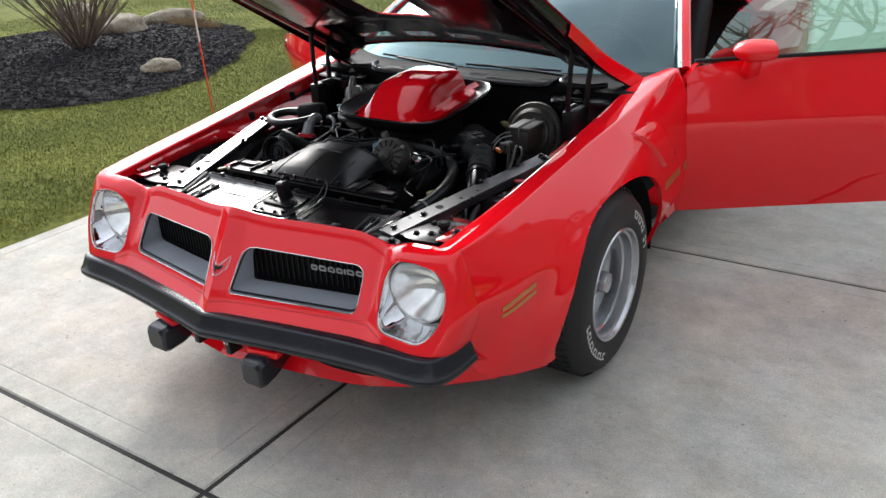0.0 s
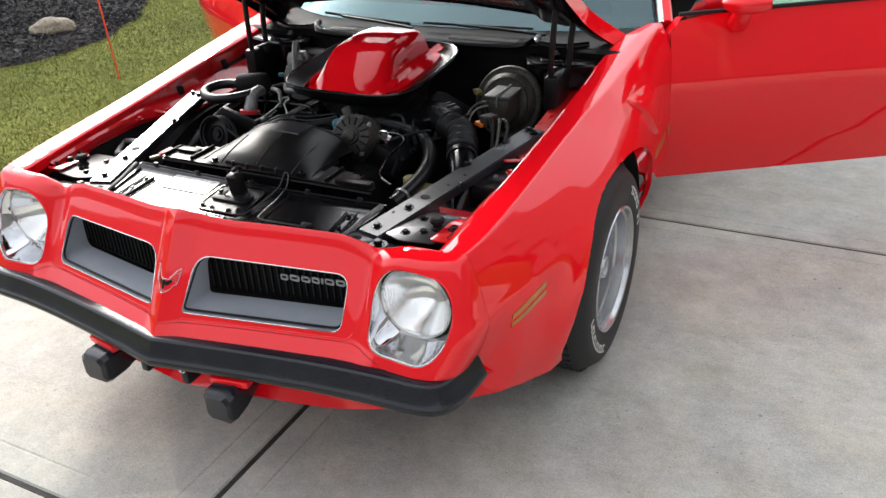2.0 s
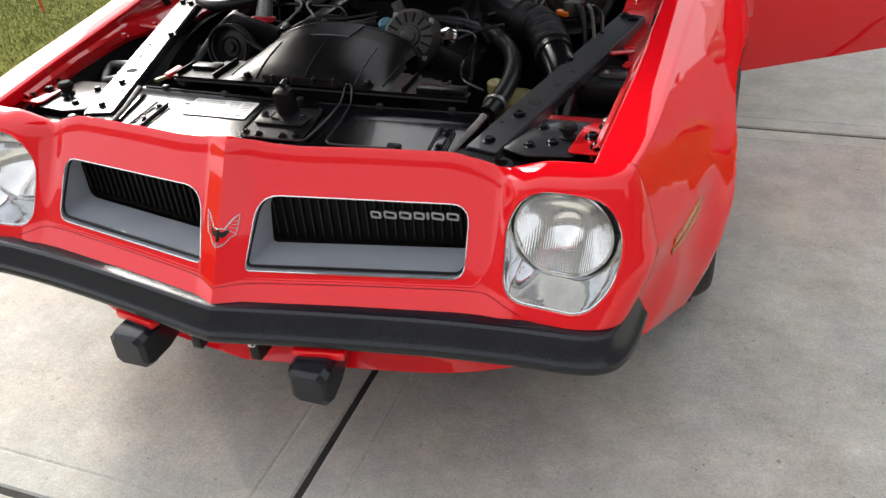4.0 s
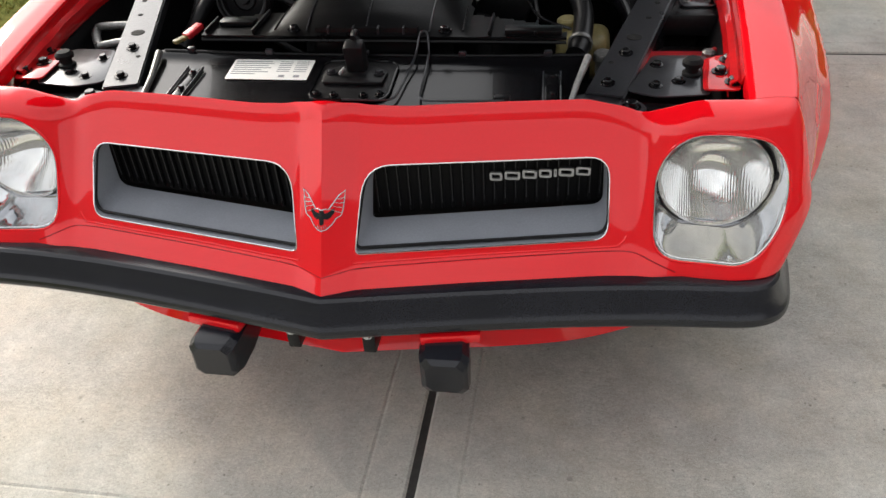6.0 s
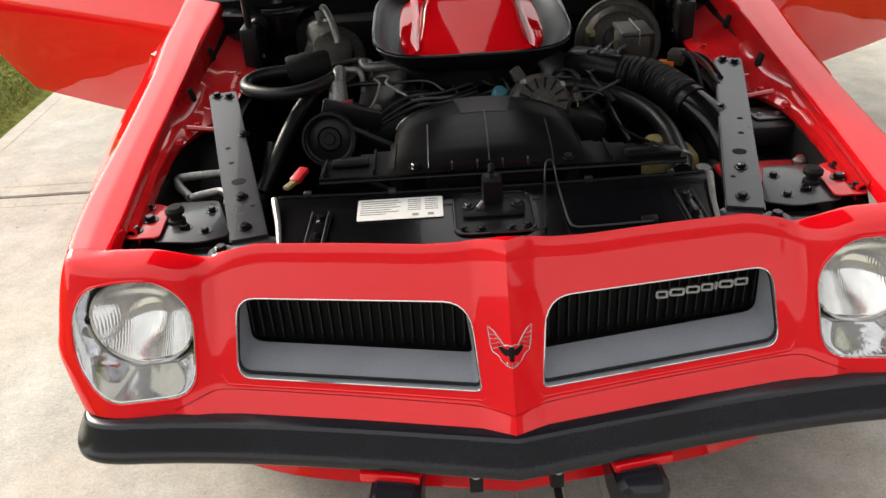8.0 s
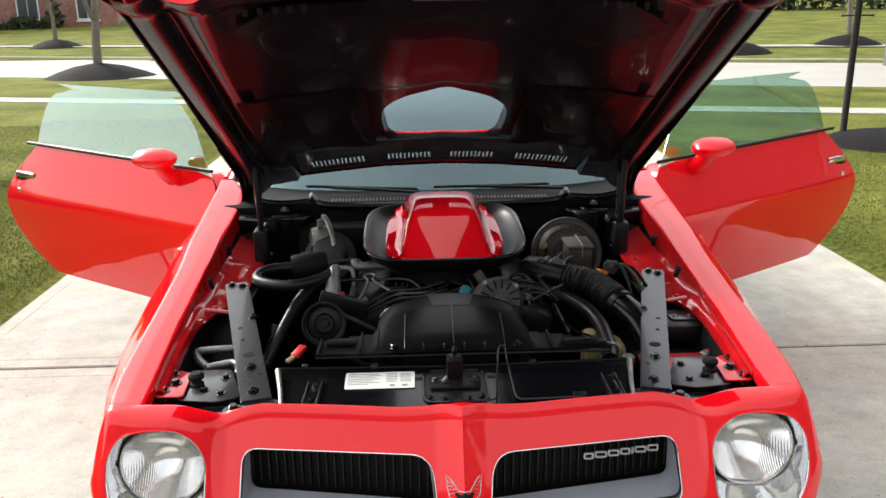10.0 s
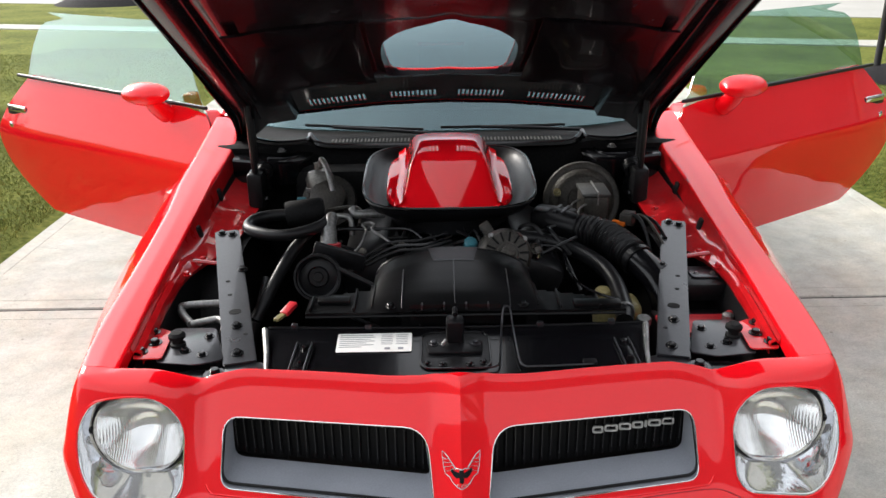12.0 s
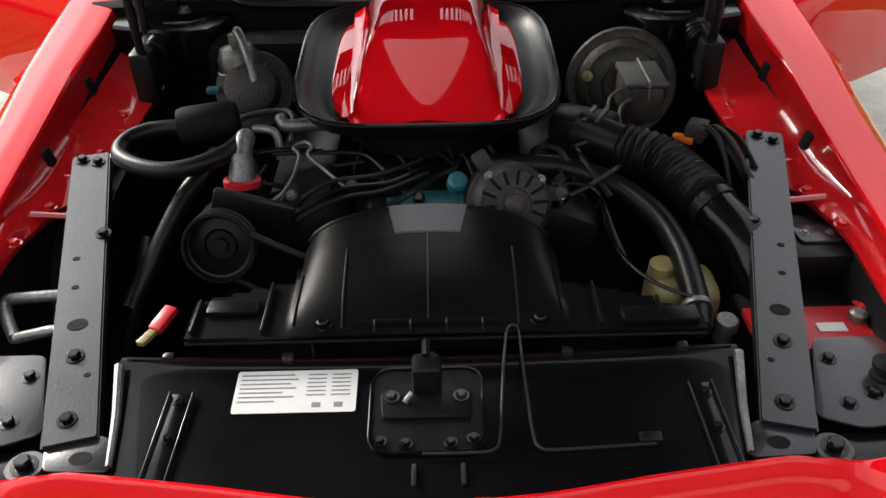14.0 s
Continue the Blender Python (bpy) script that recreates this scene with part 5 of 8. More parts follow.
def door(s, angle):
    o = Vector((0.905 * s, 1.835, 0))
    a = radians(angle)
    along = Vector((math.sin(a) * s, math.cos(a), 0))
    out = Vector((math.cos(a) * s, -math.sin(a), 0))
    d = empty("door", o)
    d.parent = car
    tagged(d, "red front door swung wide open with its glass up")

    def P(u, z, k=0.0):
        return along * u + out * k + Vector((0, 0, z))

    # outer skin: rows of points clipped to the outline
    rows = []
    for z in np.linspace(0.3125, 0.976, 48):
        cross = sorted(xa + (xb - xa) * (z - za) / (zb - za) for (xa, za), (xb, zb) in zip(DOOR_OUT, DOOR_OUT[1:] + DOOR_OUT[:1]) if (za > z) != (zb > z))
        u0, u1 = cross[0], cross[-1]
        rows.append([P(u0 + (u1 - u0) * j / 24, z, door_bulge(z) + tuck(u0 + (u1 - u0) * j / 24)) for j in range(25)])
    part("skin", thick(grid(rows), -0.004), RED, d, "glossy red outer door skin")
    inner = []
    for z in np.linspace(0.335, 0.955, 14):
        cross = sorted(xa + (xb - xa) * (z - za) / (zb - za) for (xa, za), (xb, zb) in zip(DOOR_OUT, DOOR_OUT[1:] + DOOR_OUT[:1]) if (za > z) != (zb > z))
        u0, u1 = cross[0] + 0.012, cross[-1] - 0.02
        inner.append([P(u0 + (u1 - u0) * j / 12, z, -0.115 + 0.01 * math.sin(9 * z)) for j in range(13)])
    part("trim_panel", thick(grid(inner), 0.02), VINYL, d, "black vinyl inner door panel")
    edge = bmesh.new()
    rowa = [P(u, z, door_bulge(z) + tuck(u) - 0.004) for u, z in DOOR_OUT]
    rowb = [P(u * 0.985 + 0.006, 0.62 + (z - 0.62) * 0.97, -0.11) for u, z in DOOR_OUT]
    grid([rowa, rowb], edge, close=True)
    part("edge_frame", edge, RED, d)
    # glass, slightly curved
    gp = [(0.055, 0.945), (1.275, 0.965), (1.272, 1.09), (1.238, 1.200), (1.0, 1.236), (0.70, 1.247), (0.36, 1.233), (0.18, 1.115)]
    gl = soft_corners(gp, [0.01, 0.01, 0.1, 0.045, 0.1, 0.1, 0.06, 0.05], 5)
    rows = []
    for z in np.linspace(0.935, 1.2462, 16):
        zz = max(z, 0.9455)
        cross = sorted(xa + (xb - xa) * (zz - za) / (zb - za) for (xa, za), (xb, zb) in zip(gl, gl[1:] + gl[:1]) if (za > zz) != (zb > zz))
        u0, u1 = (cross[0], cross[-1]) if len(cross) > 1 else (0.1, 1.2)
        if z < 0.967:
            u0, u1 = 0.055, 1.275
        rows.append([P(u0 + (u1 - u0) * j / 14, z, -0.055 - 0.30 * (z - 0.95) - 0.25 * (z - 0.95) ** 2) for j in range(15)])
    g = part("window_glass", thick(grid(rows), 0.004), DOOR_GLASS, d, "green-tinted door glass, wound up")
    g.visible_shadow = False
    part("belt_weatherstrip", tube([P(u, 0.957 + 0.012 * u, -0.040) for u in np.linspace(0.02, 1.32, 12)], 0.008, 8), BLACK_SATIN, d, "black belt seal")
    # mirror: a bullet shell on a curved foot
    mm = along * 0.20 + Vector((0, 0, 1.010)) + out * 0.070
    shell = bmesh.new()
    rows = []
    for k in range(11):
        f = k / 10
        x = -0.072 + 0.145 * f
        r = 0.050 * (1 - (1 - min(1, f / 0.62)) ** 2.2) ** 0.5 if f < 0.62 else 0.050 * (1 - 0.12 * ((f - 0.62) / 0.38) ** 2)
        r = max(r, 0.002)
        rows.append([along * x + out * (1.60 * r * math.cos(b)) + Vector((0, 0, 0.84 * r * math.sin(b))) for b in np.linspace(0, 2 * math.pi, 25)[:-1]])
    grid(rows, shell, close=True)
    bmesh.ops.transform(shell, matrix=Matrix.Translation(mm), verts=shell.verts)
    mi = part("mirror", shell, RED, d, "red bullet-shaped wing mirror")
    foot = spline([P(0.235, 0.918, -0.02), P(0.228, 0.940, 0.012), P(0.218, 0.972, 0.045), P(0.208, 0.998, 0.058)], 5)
    part("mirror_foot", tube(foot, lambda f: 0.038 - 0.010 * f, 14), RED, mi)
    # handle and lock
    hm = Matrix.Translation(P(1.325, 0.818, door_bulge(0.818) + tuck(1.325) + 0.006)) @ Matrix((along, Vector((0, 0, 1)), -out if s > 0 else out)).transposed().to_4x4()
    part("handle", box((0.150, 0.030, 0.016), m=hm @ Matrix.Translation((0, 0.004, 0)), bevel=0.006), CHROME, d, "chrome pull handle")
    part("handle_recess", box((0.165, 0.040, 0.006), m=hm @ Matrix.Translation((0, -0.006, 0.0)), bevel=0.002), BLACK_SATIN, d)
    part("lock", lathe([(0.014, -0.004), (0.014, 0.008), (0.010, 0.011), (0, 0.011)], Matrix.Translation(P(1.375, 0.745, door_bulge(0.745) + tuck(1.375))) @ out.to_track_quat("Z", "Y").to_matrix().to_4x4(), 20), CHROME, d, "round chrome lock")
    return d


door(1, 56.5)
door(-1, 54.5)


# ---- cabin, roof and tail ----
def sheet(name, rows, mat, d, label="", parent=car):
    return part(name, thick(grid(rows), d), mat, parent, label)


WS_BASE = [(0, 1.658, 0.911), (0.3, 1.675, 0.911), (0.55, 1.73, 0.910), (0.74, 1.845, 0.908), (0.82, 1.925, 0.905)]
WS_TOP = [(0, 2.43, 1.255), (0.25, 2.435, 1.252), (0.45, 2.455, 1.245), (0.57, 2.48, 1.235), (0.615, 2.50, 1.228)]


def both(table, n=16):
    p = spline(table, 4)
    return [Vector((-q.x, q.y, q.z)) for q in reversed(p[1:])] + p


rows = []
b_, t_ = both(WS_BASE), both(WS_TOP)
for k in range(13):
    f = k / 12
    rows.append([p.lerp(q, f) + Vector((0, -0.02, 0.03)) * math.sin(math.pi * f) for p, q in zip(b_, t_)])
ws = sheet("windshield", rows, WINDSHIELD, 0.005, "raked windshield reflecting the pale sky")
ws.visible_shadow = False
for side in (1, -1):
    pill = [r[-1 if side > 0 else 0] for r in rows]
    part("pillar", tube([p + Vector((0.025 * side, 0.012, 0.0)) for p in pill], 0.026, 10), RED, car, "red windshield pillar")
    part("pillar_trim", tube([p + Vector((0.012 * side, -0.014, 0.010)) for p in pill], 0.011, 8), CHROME, car, "bright windshield trim")
roof_rows = []
for f, y, z, w in ((0, 2.46, 1.255, 0.61), (0.3, 2.75, 1.275, 0.62), (0.6, 3.1, 1.262, 0.61), (1, 3.45, 1.20, 0.57)):
    roof_rows.append([Vector((w * x, y + 0.03 * abs(x), z - 0.045 * x * x)) for x in np.linspace(-1, 1, 17)])
sheet("roof", roof_rows, RED, 0.03, "red roof panel")
back = []
for f in np.linspace(0, 1, 8):
    back.append([Vector(((0.57 + 0.1 * f) * x, 3.45 + 0.65 * f, 1.19 - 0.27 * f - 0.045 * x * x * (1 - f))) for x in np.linspace(-1, 1, 13)])
sheet("rear_glass", back, PANE, 0.006, "dark wraparound rear glass")
for side in (1, -1):
    q = []
    for y, top, wx in ((3.27, 0.955, 0.90), (3.45, 0.97, 0.925), (3.8, 0.975, 0.945), (4.2, 0.96, 0.93), (4.6, 0.93, 0.88), (4.90, 0.90, 0.80)):
        q.append([Vector((side * (wx + dx), y, z)) for dx, z in ((-0.20, top + 0.0), (-0.06, top - 0.01), (-0.015, top - 0.08), (0.0, 0.62), (-0.01, 0.45), (-0.04, 0.28))])
    sheet("rear_quarter", q, RED, 0.01, "red rear quarter panel")
    sail = [[Vector((side * x, y, z)) for x, y, z in ((0.60, 3.10, 1.235), (0.585, 3.45, 1.19), (0.66, 3.85, 1.02))], [Vector((side * x, y, z)) for x, y, z in ((0.80, 3.25, 0.955), (0.80, 3.55, 0.965), (0.82, 3.95, 0.965))]]
    sheet("sail_panel", sail, RED, 0.01, "red sail panel behind the door glass")
    sheet("sill", [[Vector((side * x, y, z)) for y in (1.84, 2.5, 3.3)] for x, z in ((0.72, 0.36), (0.83, 0.345), (0.845, 0.29), (0.80, 0.24))], RED, 0.01, "red door sill")
deck = [[Vector((x * 0.75, y, z)) for x in np.linspace(-1, 1, 9)] for y, z in ((4.05, 0.955), (4.5, 0.945), (4.9, 0.93))]
sheet("boot_lid", deck, RED, 0.01, "red boot lid")
sheet("tail_panel", [[Vector((x * 0.80, y, z)) for x in np.linspace(-1, 1, 9)] for y, z in ((4.9, 0.92), (4.96, 0.7), (4.93, 0.42))], RED, 0.01, "red tail panel")
sheet("floor_pan", [[Vector((x * 0.74, y, z)) for x in np.linspace(-1, 1, 9)] for y, z in ((0.55, 0.24), (1.5, 0.24), (1.8, 0.24), (3.3, 0.24), (4.9, 0.30))], BLACK_MATT, 0.02, "black underbody")
sheet("dashboard", [[Vector((x * 0.80, y, z)) for x in np.linspace(-1, 1, 13)] for y, z in ((1.80, 0.885), (2.02, 0.905), (2.16, 0.88), (2.20, 0.72), (2.10, 0.55))], VINYL, 0.02, "black padded dashboard")

for side in (1, -1):
    sheet("door_jamb", [[Vector((side * x, y, z)) for z in (0.34, 0.55, 0.75, 0.90, 0.955)] for x, y in ((0.895, 3.272), (0.83, 3.276), (0.765, 3.30))], RED, 0.006, "red door jamb")
    sheet("quarter_trim", [[Vector((side * x, y, z)) for z in (0.26, 0.55, 0.80, 0.945)] for x, y in ((0.762, 3.302), (0.755, 3.7), (0.72, 4.3))], VINYL, 0.008, "black vinyl quarter trim")
part("rear_seat_cushion", box((1.10, 0.50, 0.20), (0, 3.45, 0.42), 0.05, seg=3), VINYL, car, "black vinyl rear bench cushion")
part("rear_seat_back", box((1.42, 0.16, 0.58), m=Matrix.Translation((0, 3.78, 0.64)) @ Matrix.Rotation(radians(-20), 4, "X"), bevel=0.05, seg=3), VINYL, car, "black vinyl rear bench backrest")


def seat(s):
    g = empty("bucket_seat", (0.36 * s, 2.72, 0.26))
    g.parent = car
    tagged(g, "black vinyl high-back bucket seat")
    part("cushion", box((0.50, 0.50, 0.16), (0, 0, 0.16), 0.05, seg=4), VINYL, g)
    part("backrest", box((0.50, 0.14, 0.62), m=Matrix.Translation((0, 0.30, 0.50)) @ Matrix.Rotation(radians(-16), 4, "X"), bevel=0.055, seg=4), VINYL, g)
    part("head_bolster", box((0.30, 0.10, 0.20), m=Matrix.Translation((0, 0.42, 0.84)) @ Matrix.Rotation(radians(-16), 4, "X"), bevel=0.045, seg=4), VINYL, g)


for side in (1, -1):
    seat(side)
wheel_ring = [Vector((0.36 + 0.185 * math.cos(a), 2.33 - 0.07 * math.sin(a), 0.84 + 0.17 * math.sin(a))) for a in np.linspace(0, 2 * math.pi, 40)[:-1]]
stw = part("steering_wheel", tube(wheel_ring, 0.015, 10, closed=True), VINYL, car, "black three-spoke steering wheel")
for a in (-0.5, math.pi + 0.5, -math.pi / 2):
    part("spoke", tube([Vector((0.36, 2.32, 0.84)), Vector((0.36 + 0.18 * math.cos(a), 2.33 - 0.07 * math.sin(a), 0.84 + 0.165 * math.sin(a)))], 0.010, 8), STEEL, stw)


# ---- engine bay ----
def hose(name, points, r, mat=RUBBER, label="", parent=car, n=7, seg=12, **kw):
    return part(name, tube(spline(points, n), r, seg, **kw), mat, parent, label)


def turned(name, profile, at, axis, mat, label="", parent=car, seg=32):
    m = Matrix.Translation(at) @ Vector(axis).to_track_quat("Z", "Y").to_matrix().to_4x4()
    return part(name, lathe(profile, m, seg), mat, parent, label)


# aprons: red ledges inside each fender, dark wells below
def apron(s):
    rows = []
    for y in np.linspace(0.40, 1.70, 40):
        ax, az = lerp(FENDER, y)[:2]
        w = lerp([(0.40, 0.0), (0.75, 0.0), (0.88, 0.02), (1.0, 0.07), (1.2, 0.09), (1.45, 0.10), (1.70, 0.11)], y)
        dz = lerp([(0.40, 0.030), (0.60, 0.032), (0.80, 0.045), (1.0, 0.085), (1.3, 0.105), (1.70, 0.12)], y)
        j = 0.004 * noise.noise((y * 14, s, 0))
        rows.append([Vector((s * (ax + dx), y, z)) for dx, z in ((0.001, az - 0.008), (-0.004, az - 0.026 + j), (-0.012, az - dz * 0.62), (-0.020 - w * 0.15, az - dz * 0.78 + j), (-0.022 - w * 0.7, az - dz + 2 * j), (-0.025 - w, az - dz - 0.008 + j), (-0.022 - w, az - dz - 0.018))])
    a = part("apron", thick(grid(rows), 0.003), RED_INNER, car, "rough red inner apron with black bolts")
    for y, dz in ((0.47, 0.045), (0.62, 0.048), (1.02, 0.05), (1.28, 0.055)):
        ax, az = lerp(FENDER, y)[:2]
        rub = box((0.014, 0.030, 0.040), m=Matrix.Translation((s * (ax - 0.012), y, az - dz + 0.005)) @ Matrix.Rotation(0.25 * s, 4, "Y"), bevel=0.006)
        part("rubber_bumper", rub, BLACK_MATT, a)
    for y in (0.78, 0.90, 1.10, 1.24, 1.52):
        ax, az = lerp(FENDER, y)[:2]
        dz = lerp([(0.40, 0.030), (0.60, 0.032), (0.80, 0.045), (1.0, 0.085), (1.3, 0.105), (1.70, 0.12)], y)
        w = lerp([(0.40, 0.0), (0.75, 0.0), (0.88, 0.02), (1.0, 0.07), (1.2, 0.09), (1.45, 0.10), (1.70, 0.11)], y)
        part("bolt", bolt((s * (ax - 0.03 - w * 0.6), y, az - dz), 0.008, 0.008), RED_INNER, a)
    # pressed creases across the ledge
    for y in (0.86, 1.0, 1.18, 1.36):
        ax, az = lerp(FENDER, y)[:2]
        dz = lerp([(0.40, 0.030), (0.60, 0.032), (0.80, 0.045), (1.0, 0.085), (1.3, 0.105), (1.70, 0.12)], y)
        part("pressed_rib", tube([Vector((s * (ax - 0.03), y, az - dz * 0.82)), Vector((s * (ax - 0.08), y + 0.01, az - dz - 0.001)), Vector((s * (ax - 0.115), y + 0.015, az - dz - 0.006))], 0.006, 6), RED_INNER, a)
    # inner wheel-house wall
    well = []
    for y in np.linspace(0.385, 1.72, 18):
        ax, az = lerp(FENDER, y)[:2]
        well.append([Vector((s * x, y, z)) for x, z in ((ax - 0.004, az - 0.05), (0.675, az - 0.16), (0.62, 0.50), (0.48, 0.27))])
    part("inner_fender", thick(grid(well), 0.006), BLACK_SATIN, car, "black inner fender liner")
    # red corner bracket with two bolts
    b = part("corner_bracket", plate(soft_corners([(-0.012, -0.004), (0.052, -0.004), (0.066, 0.120), (0.034, 0.142), (-0.002, 0.118)], 0.012, 3), 0.004, Matrix.Translation((s * 0.648 if s > 0 else -0.648, 0.392, 0.714)) @ Matrix.Diagonal((s, 1, 1, 1)), bevel=0.001), RED_INNER, car, "red corner bracket with black bolts")
    for x, y in ((0.690, 0.416), (0.691, 0.508), (0.672, 0.458)):
        part("bolt", bolt((s * x, y, 0.718), 0.010 if x > 0.67 else 0.007, 0.009), BLACK_GLOSS, b)


for side in (1, -1):
    apron(side)

# radiator support: sloping black panel with label, latch well and pressed lines
support_rows = []
for y, z in ((0.262, 0.640), (0.268, 0.684), (0.33, 0.692), (0.40, 0.699), (0.470, 0.706), (0.492, 0.709), (0.500, 0.714), (0.506, 0.718), (0.514, 0.718), (0.517, 0.66)):
    w = 0.405 + 0.035 * max(0.0, min(1.0, (y - 0.34) / 0.16))
    support_rows.append([Vector((x * w, y + 0.012 * x * x, z)) for x in np.linspace(-1, 1, 25)])
support = part("radiator_support", thick(grid(support_rows), 0.004), BLACK_GLOSS, car, "glossy black radiator support panel")


def sup(x, y, up=0.0):
    """A place on the support panel."""
    z = lerp([(0.262, 0.640), (0.268, 0.684), (0.33, 0.692), (0.40, 0.699), (0.470, 0.706), (0.492, 0.709)], y - 0.012 * (abs(x) / 0.44) ** 2)
    return Vector((x, y, z + up))


SLOPE = Euler((math.atan2(0.008, 0.07), 0, 0)).to_matrix().to_4x4()
for side in (1, -1):
    # side plates of the support
    pl = plate(soft_corners([(0.505, 0.395), (0.560, 0.372), (0.650, 0.385), (0.664, 0.500), (0.656, 0.546), (0.558, 0.545)], 0.014, 3), 0.004, Matrix.Translation((0, 0, 0.706)) @ Matrix.Diagonal((side, 1, 1, 1)), bevel=0.001)
    sp = part("side_plate", pl, BRACE, car, "flat black side plate with bolts")
    turned("bump_stop", [(0.017, 0), (0.017, 0.006), (0.012, 0.008), (0.012, 0.018), (0.0185, 0.020), (0.019, 0.027), (0.013, 0.033), (0, 0.034)], (0.623 * side, 0.462, 0.709), (0, 0, 1), BLACK_MATT, "black rubber bonnet stop", sp, 20)
    for x, y in ((0.557, 0.414), (0.598, 0.432), (0.563, 0.500)):
        part("bolt", bolt((x * side, y, 0.709), 0.008, 0.008), BLACK_GLOSS, sp)
    # lower front ear
    ear = plate(soft_corners([(0.478, 0.322), (0.60, 0.325), (0.645, 0.352), (0.590, 0.374), (0.500, 0.378)], 0.02, 3), 0.004, Matrix.Translation((0, 0, 0.692)) @ Matrix.Diagonal((side, 1, 1, 1)), bevel=0.001)
    e2 = part("support_ear", ear, BLACK_GLOSS, car, "black lower ear of the support")
    turned("washer", [(0.010, 0.004), (0.024, 0.004), (0.026, 0.001), (0.026, 0.0)], (0.514 * side, 0.350, 0.696), (0, 0, 1), BRACE, "", e2, 24)
    part("bolt", bolt((0.514 * side, 0.350, 0.699), 0.011, 0.012), BLACK_GLOSS, e2)
    foot = part("brace_foot", plate(soft_corners([(0.404, 0.336), (0.488, 0.340), (0.502, 0.386), (0.432, 0.398), (0.408, 0.384)], 0.008, 3), 0.003, Matrix.Translation((0, 0, 0.698)) @ Matrix.Diagonal((side, 1, 1, 1)), bevel=0.0008), BRACE, car, "grey steel foot under the brace")
    part("hole", lathe([(0, 0.0036), (0.011, 0.0036), (0.011, 0.002)], Matrix.Translation((0.446 * side, 0.359, 0.698)) @ Matrix.Diagonal((1.35, 1, 1, 1)), 18), BLACK_MATT, foot)
    # long braces from the support back to the aprons
    a, b = Vector((0.470 * side, 0.392, 0.705)), Vector((0.655 * side, 1.072, 0.766)) if side > 0 else Vector((-0.641, 1.032, 0.770))
    d = (b - a).normalized()
    across = Vector((0, 0, 1)).cross(d).normalized()
    up = d.cross(across)
    m = Matrix.Translation(a) @ Matrix((across, d, up)).transposed().to_4x4()
    L = (b - a).length
    bm = plate(soft_corners([(-0.034, -0.01), (0.034, -0.01), (0.031, L), (-0.031, L)], 0.004, 2), 0.004, m)
    plate([(-0.036, -0.01), (-0.033, -0.01), (-0.031, L), (-0.034, L)], -0.022, m, bm)
    plate([(0.033, -0.01), (0.036, -0.01), (0.034, L), (0.031, L)], -0.022, m, bm)
    br = part("brace", bm, BRACE, car, "long grey-black steel brace with bolts and holes")
    for u, v in ((0.004, 0.026), (0.0, 0.140), (-0.014, L - 0.030), (0.014, L - 0.016), (0.030 * side, 0.415)):
        part("bolt", bolt(m @ Vector((u, v, 0.004)), 0.0085, 0.008, up), BLACK_GLOSS, br)
    for u, v, r in ((0.0, 0.205, 0.012), (-0.008 * side, 0.290, 0.0048), (-0.010 * side, 0.360, 0.0048), (0.018 * side, 0.10, 0.004)):
        part("hole", lathe([(0, 0.0048), (r, 0.0048), (r, 0.003)], m @ Matrix.Translation((u, v, 0)) @ Matrix.Diagonal((1.25, 1, 1, 1)), 16), BLACK_MATT, br)
    # slotted ribs on the support
    at_rib = Matrix.Translation(sup(0.343 if side < 0 else 0.374, 0.392, 0.0)) @ Matrix.Diagonal((1, 1, 1, 1))
    at_rib.translation.x *= side
    at_rib = at_rib @ Matrix.Rotation(0.05 * side, 4, "Z") @ SLOPE
    rib = box((0.030, 0.140, 0.006), m=at_rib @ Matrix.Translation((0, 0, 0.001)), bevel=0.002)
    rb = part("pressed_channel", rib, BLACK_GLOSS, support)
    for q in (-0.016, 0.016):
        part("channel_edge", box((0.0022, 0.140, 0.006), m=at_rib @ Matrix.Translation((q, 0, 0.006)), bevel=0.0008), BRACE, support)
    for v in (-0.005, 0.052):
        part("bolt", bolt(at_rib @ Vector((0.002, v, 0.004)), 0.006, 0.006), BLACK_GLOSS, support)
    part("end_flange", tube([Vector((0.406 * side, 0.345, 0.700)), Vector((0.418 * side, 0.42, 0.708)), Vector((0.436 * side, 0.505, 0.722))], lambda f: 0.0045 + 0.003 * f, 8), ALLOY, support)

# printed paper label
lm = Matrix.Translation(sup(-0.184, 0.464, 0.0025)) @ SLOPE
lab = part("paper_label", plate(rounded(0.168, 0.072, 0.004), 0.001, lm @ Matrix.Translation((0, -0.002, 0))), PAPER, car, "white printed paper label")
for k in range(7):
    w = (0.074, 0.08, 0.07, 0.078, 0.06, 0.076, 0.05)[k]
    part("print_bar", box((w, 0.0022, 0.0004), m=lm @ Matrix.Translation((-0.038 + (0.08 - w) / 2 * -1, 0.026 - 0.0075 * k, 0.0013))), PRINT, lab, smooth=False)
for k in range(6):
    for c in (0.028, 0.062):
        part("print_bar", box((0.026, 0.0020, 0.0004), m=lm @ Matrix.Translation((c, 0.026 - 0.007 * k, 0.0013))), PRINT, lab, smooth=False)
for c in (0.030, 0.060):
    part("print_bar", box((0.012, 0.008, 0.0004), m=lm @ Matrix.Translation((c, -0.026, 0.0013)), bevel=0.0001), PRINT, lab, smooth=False)

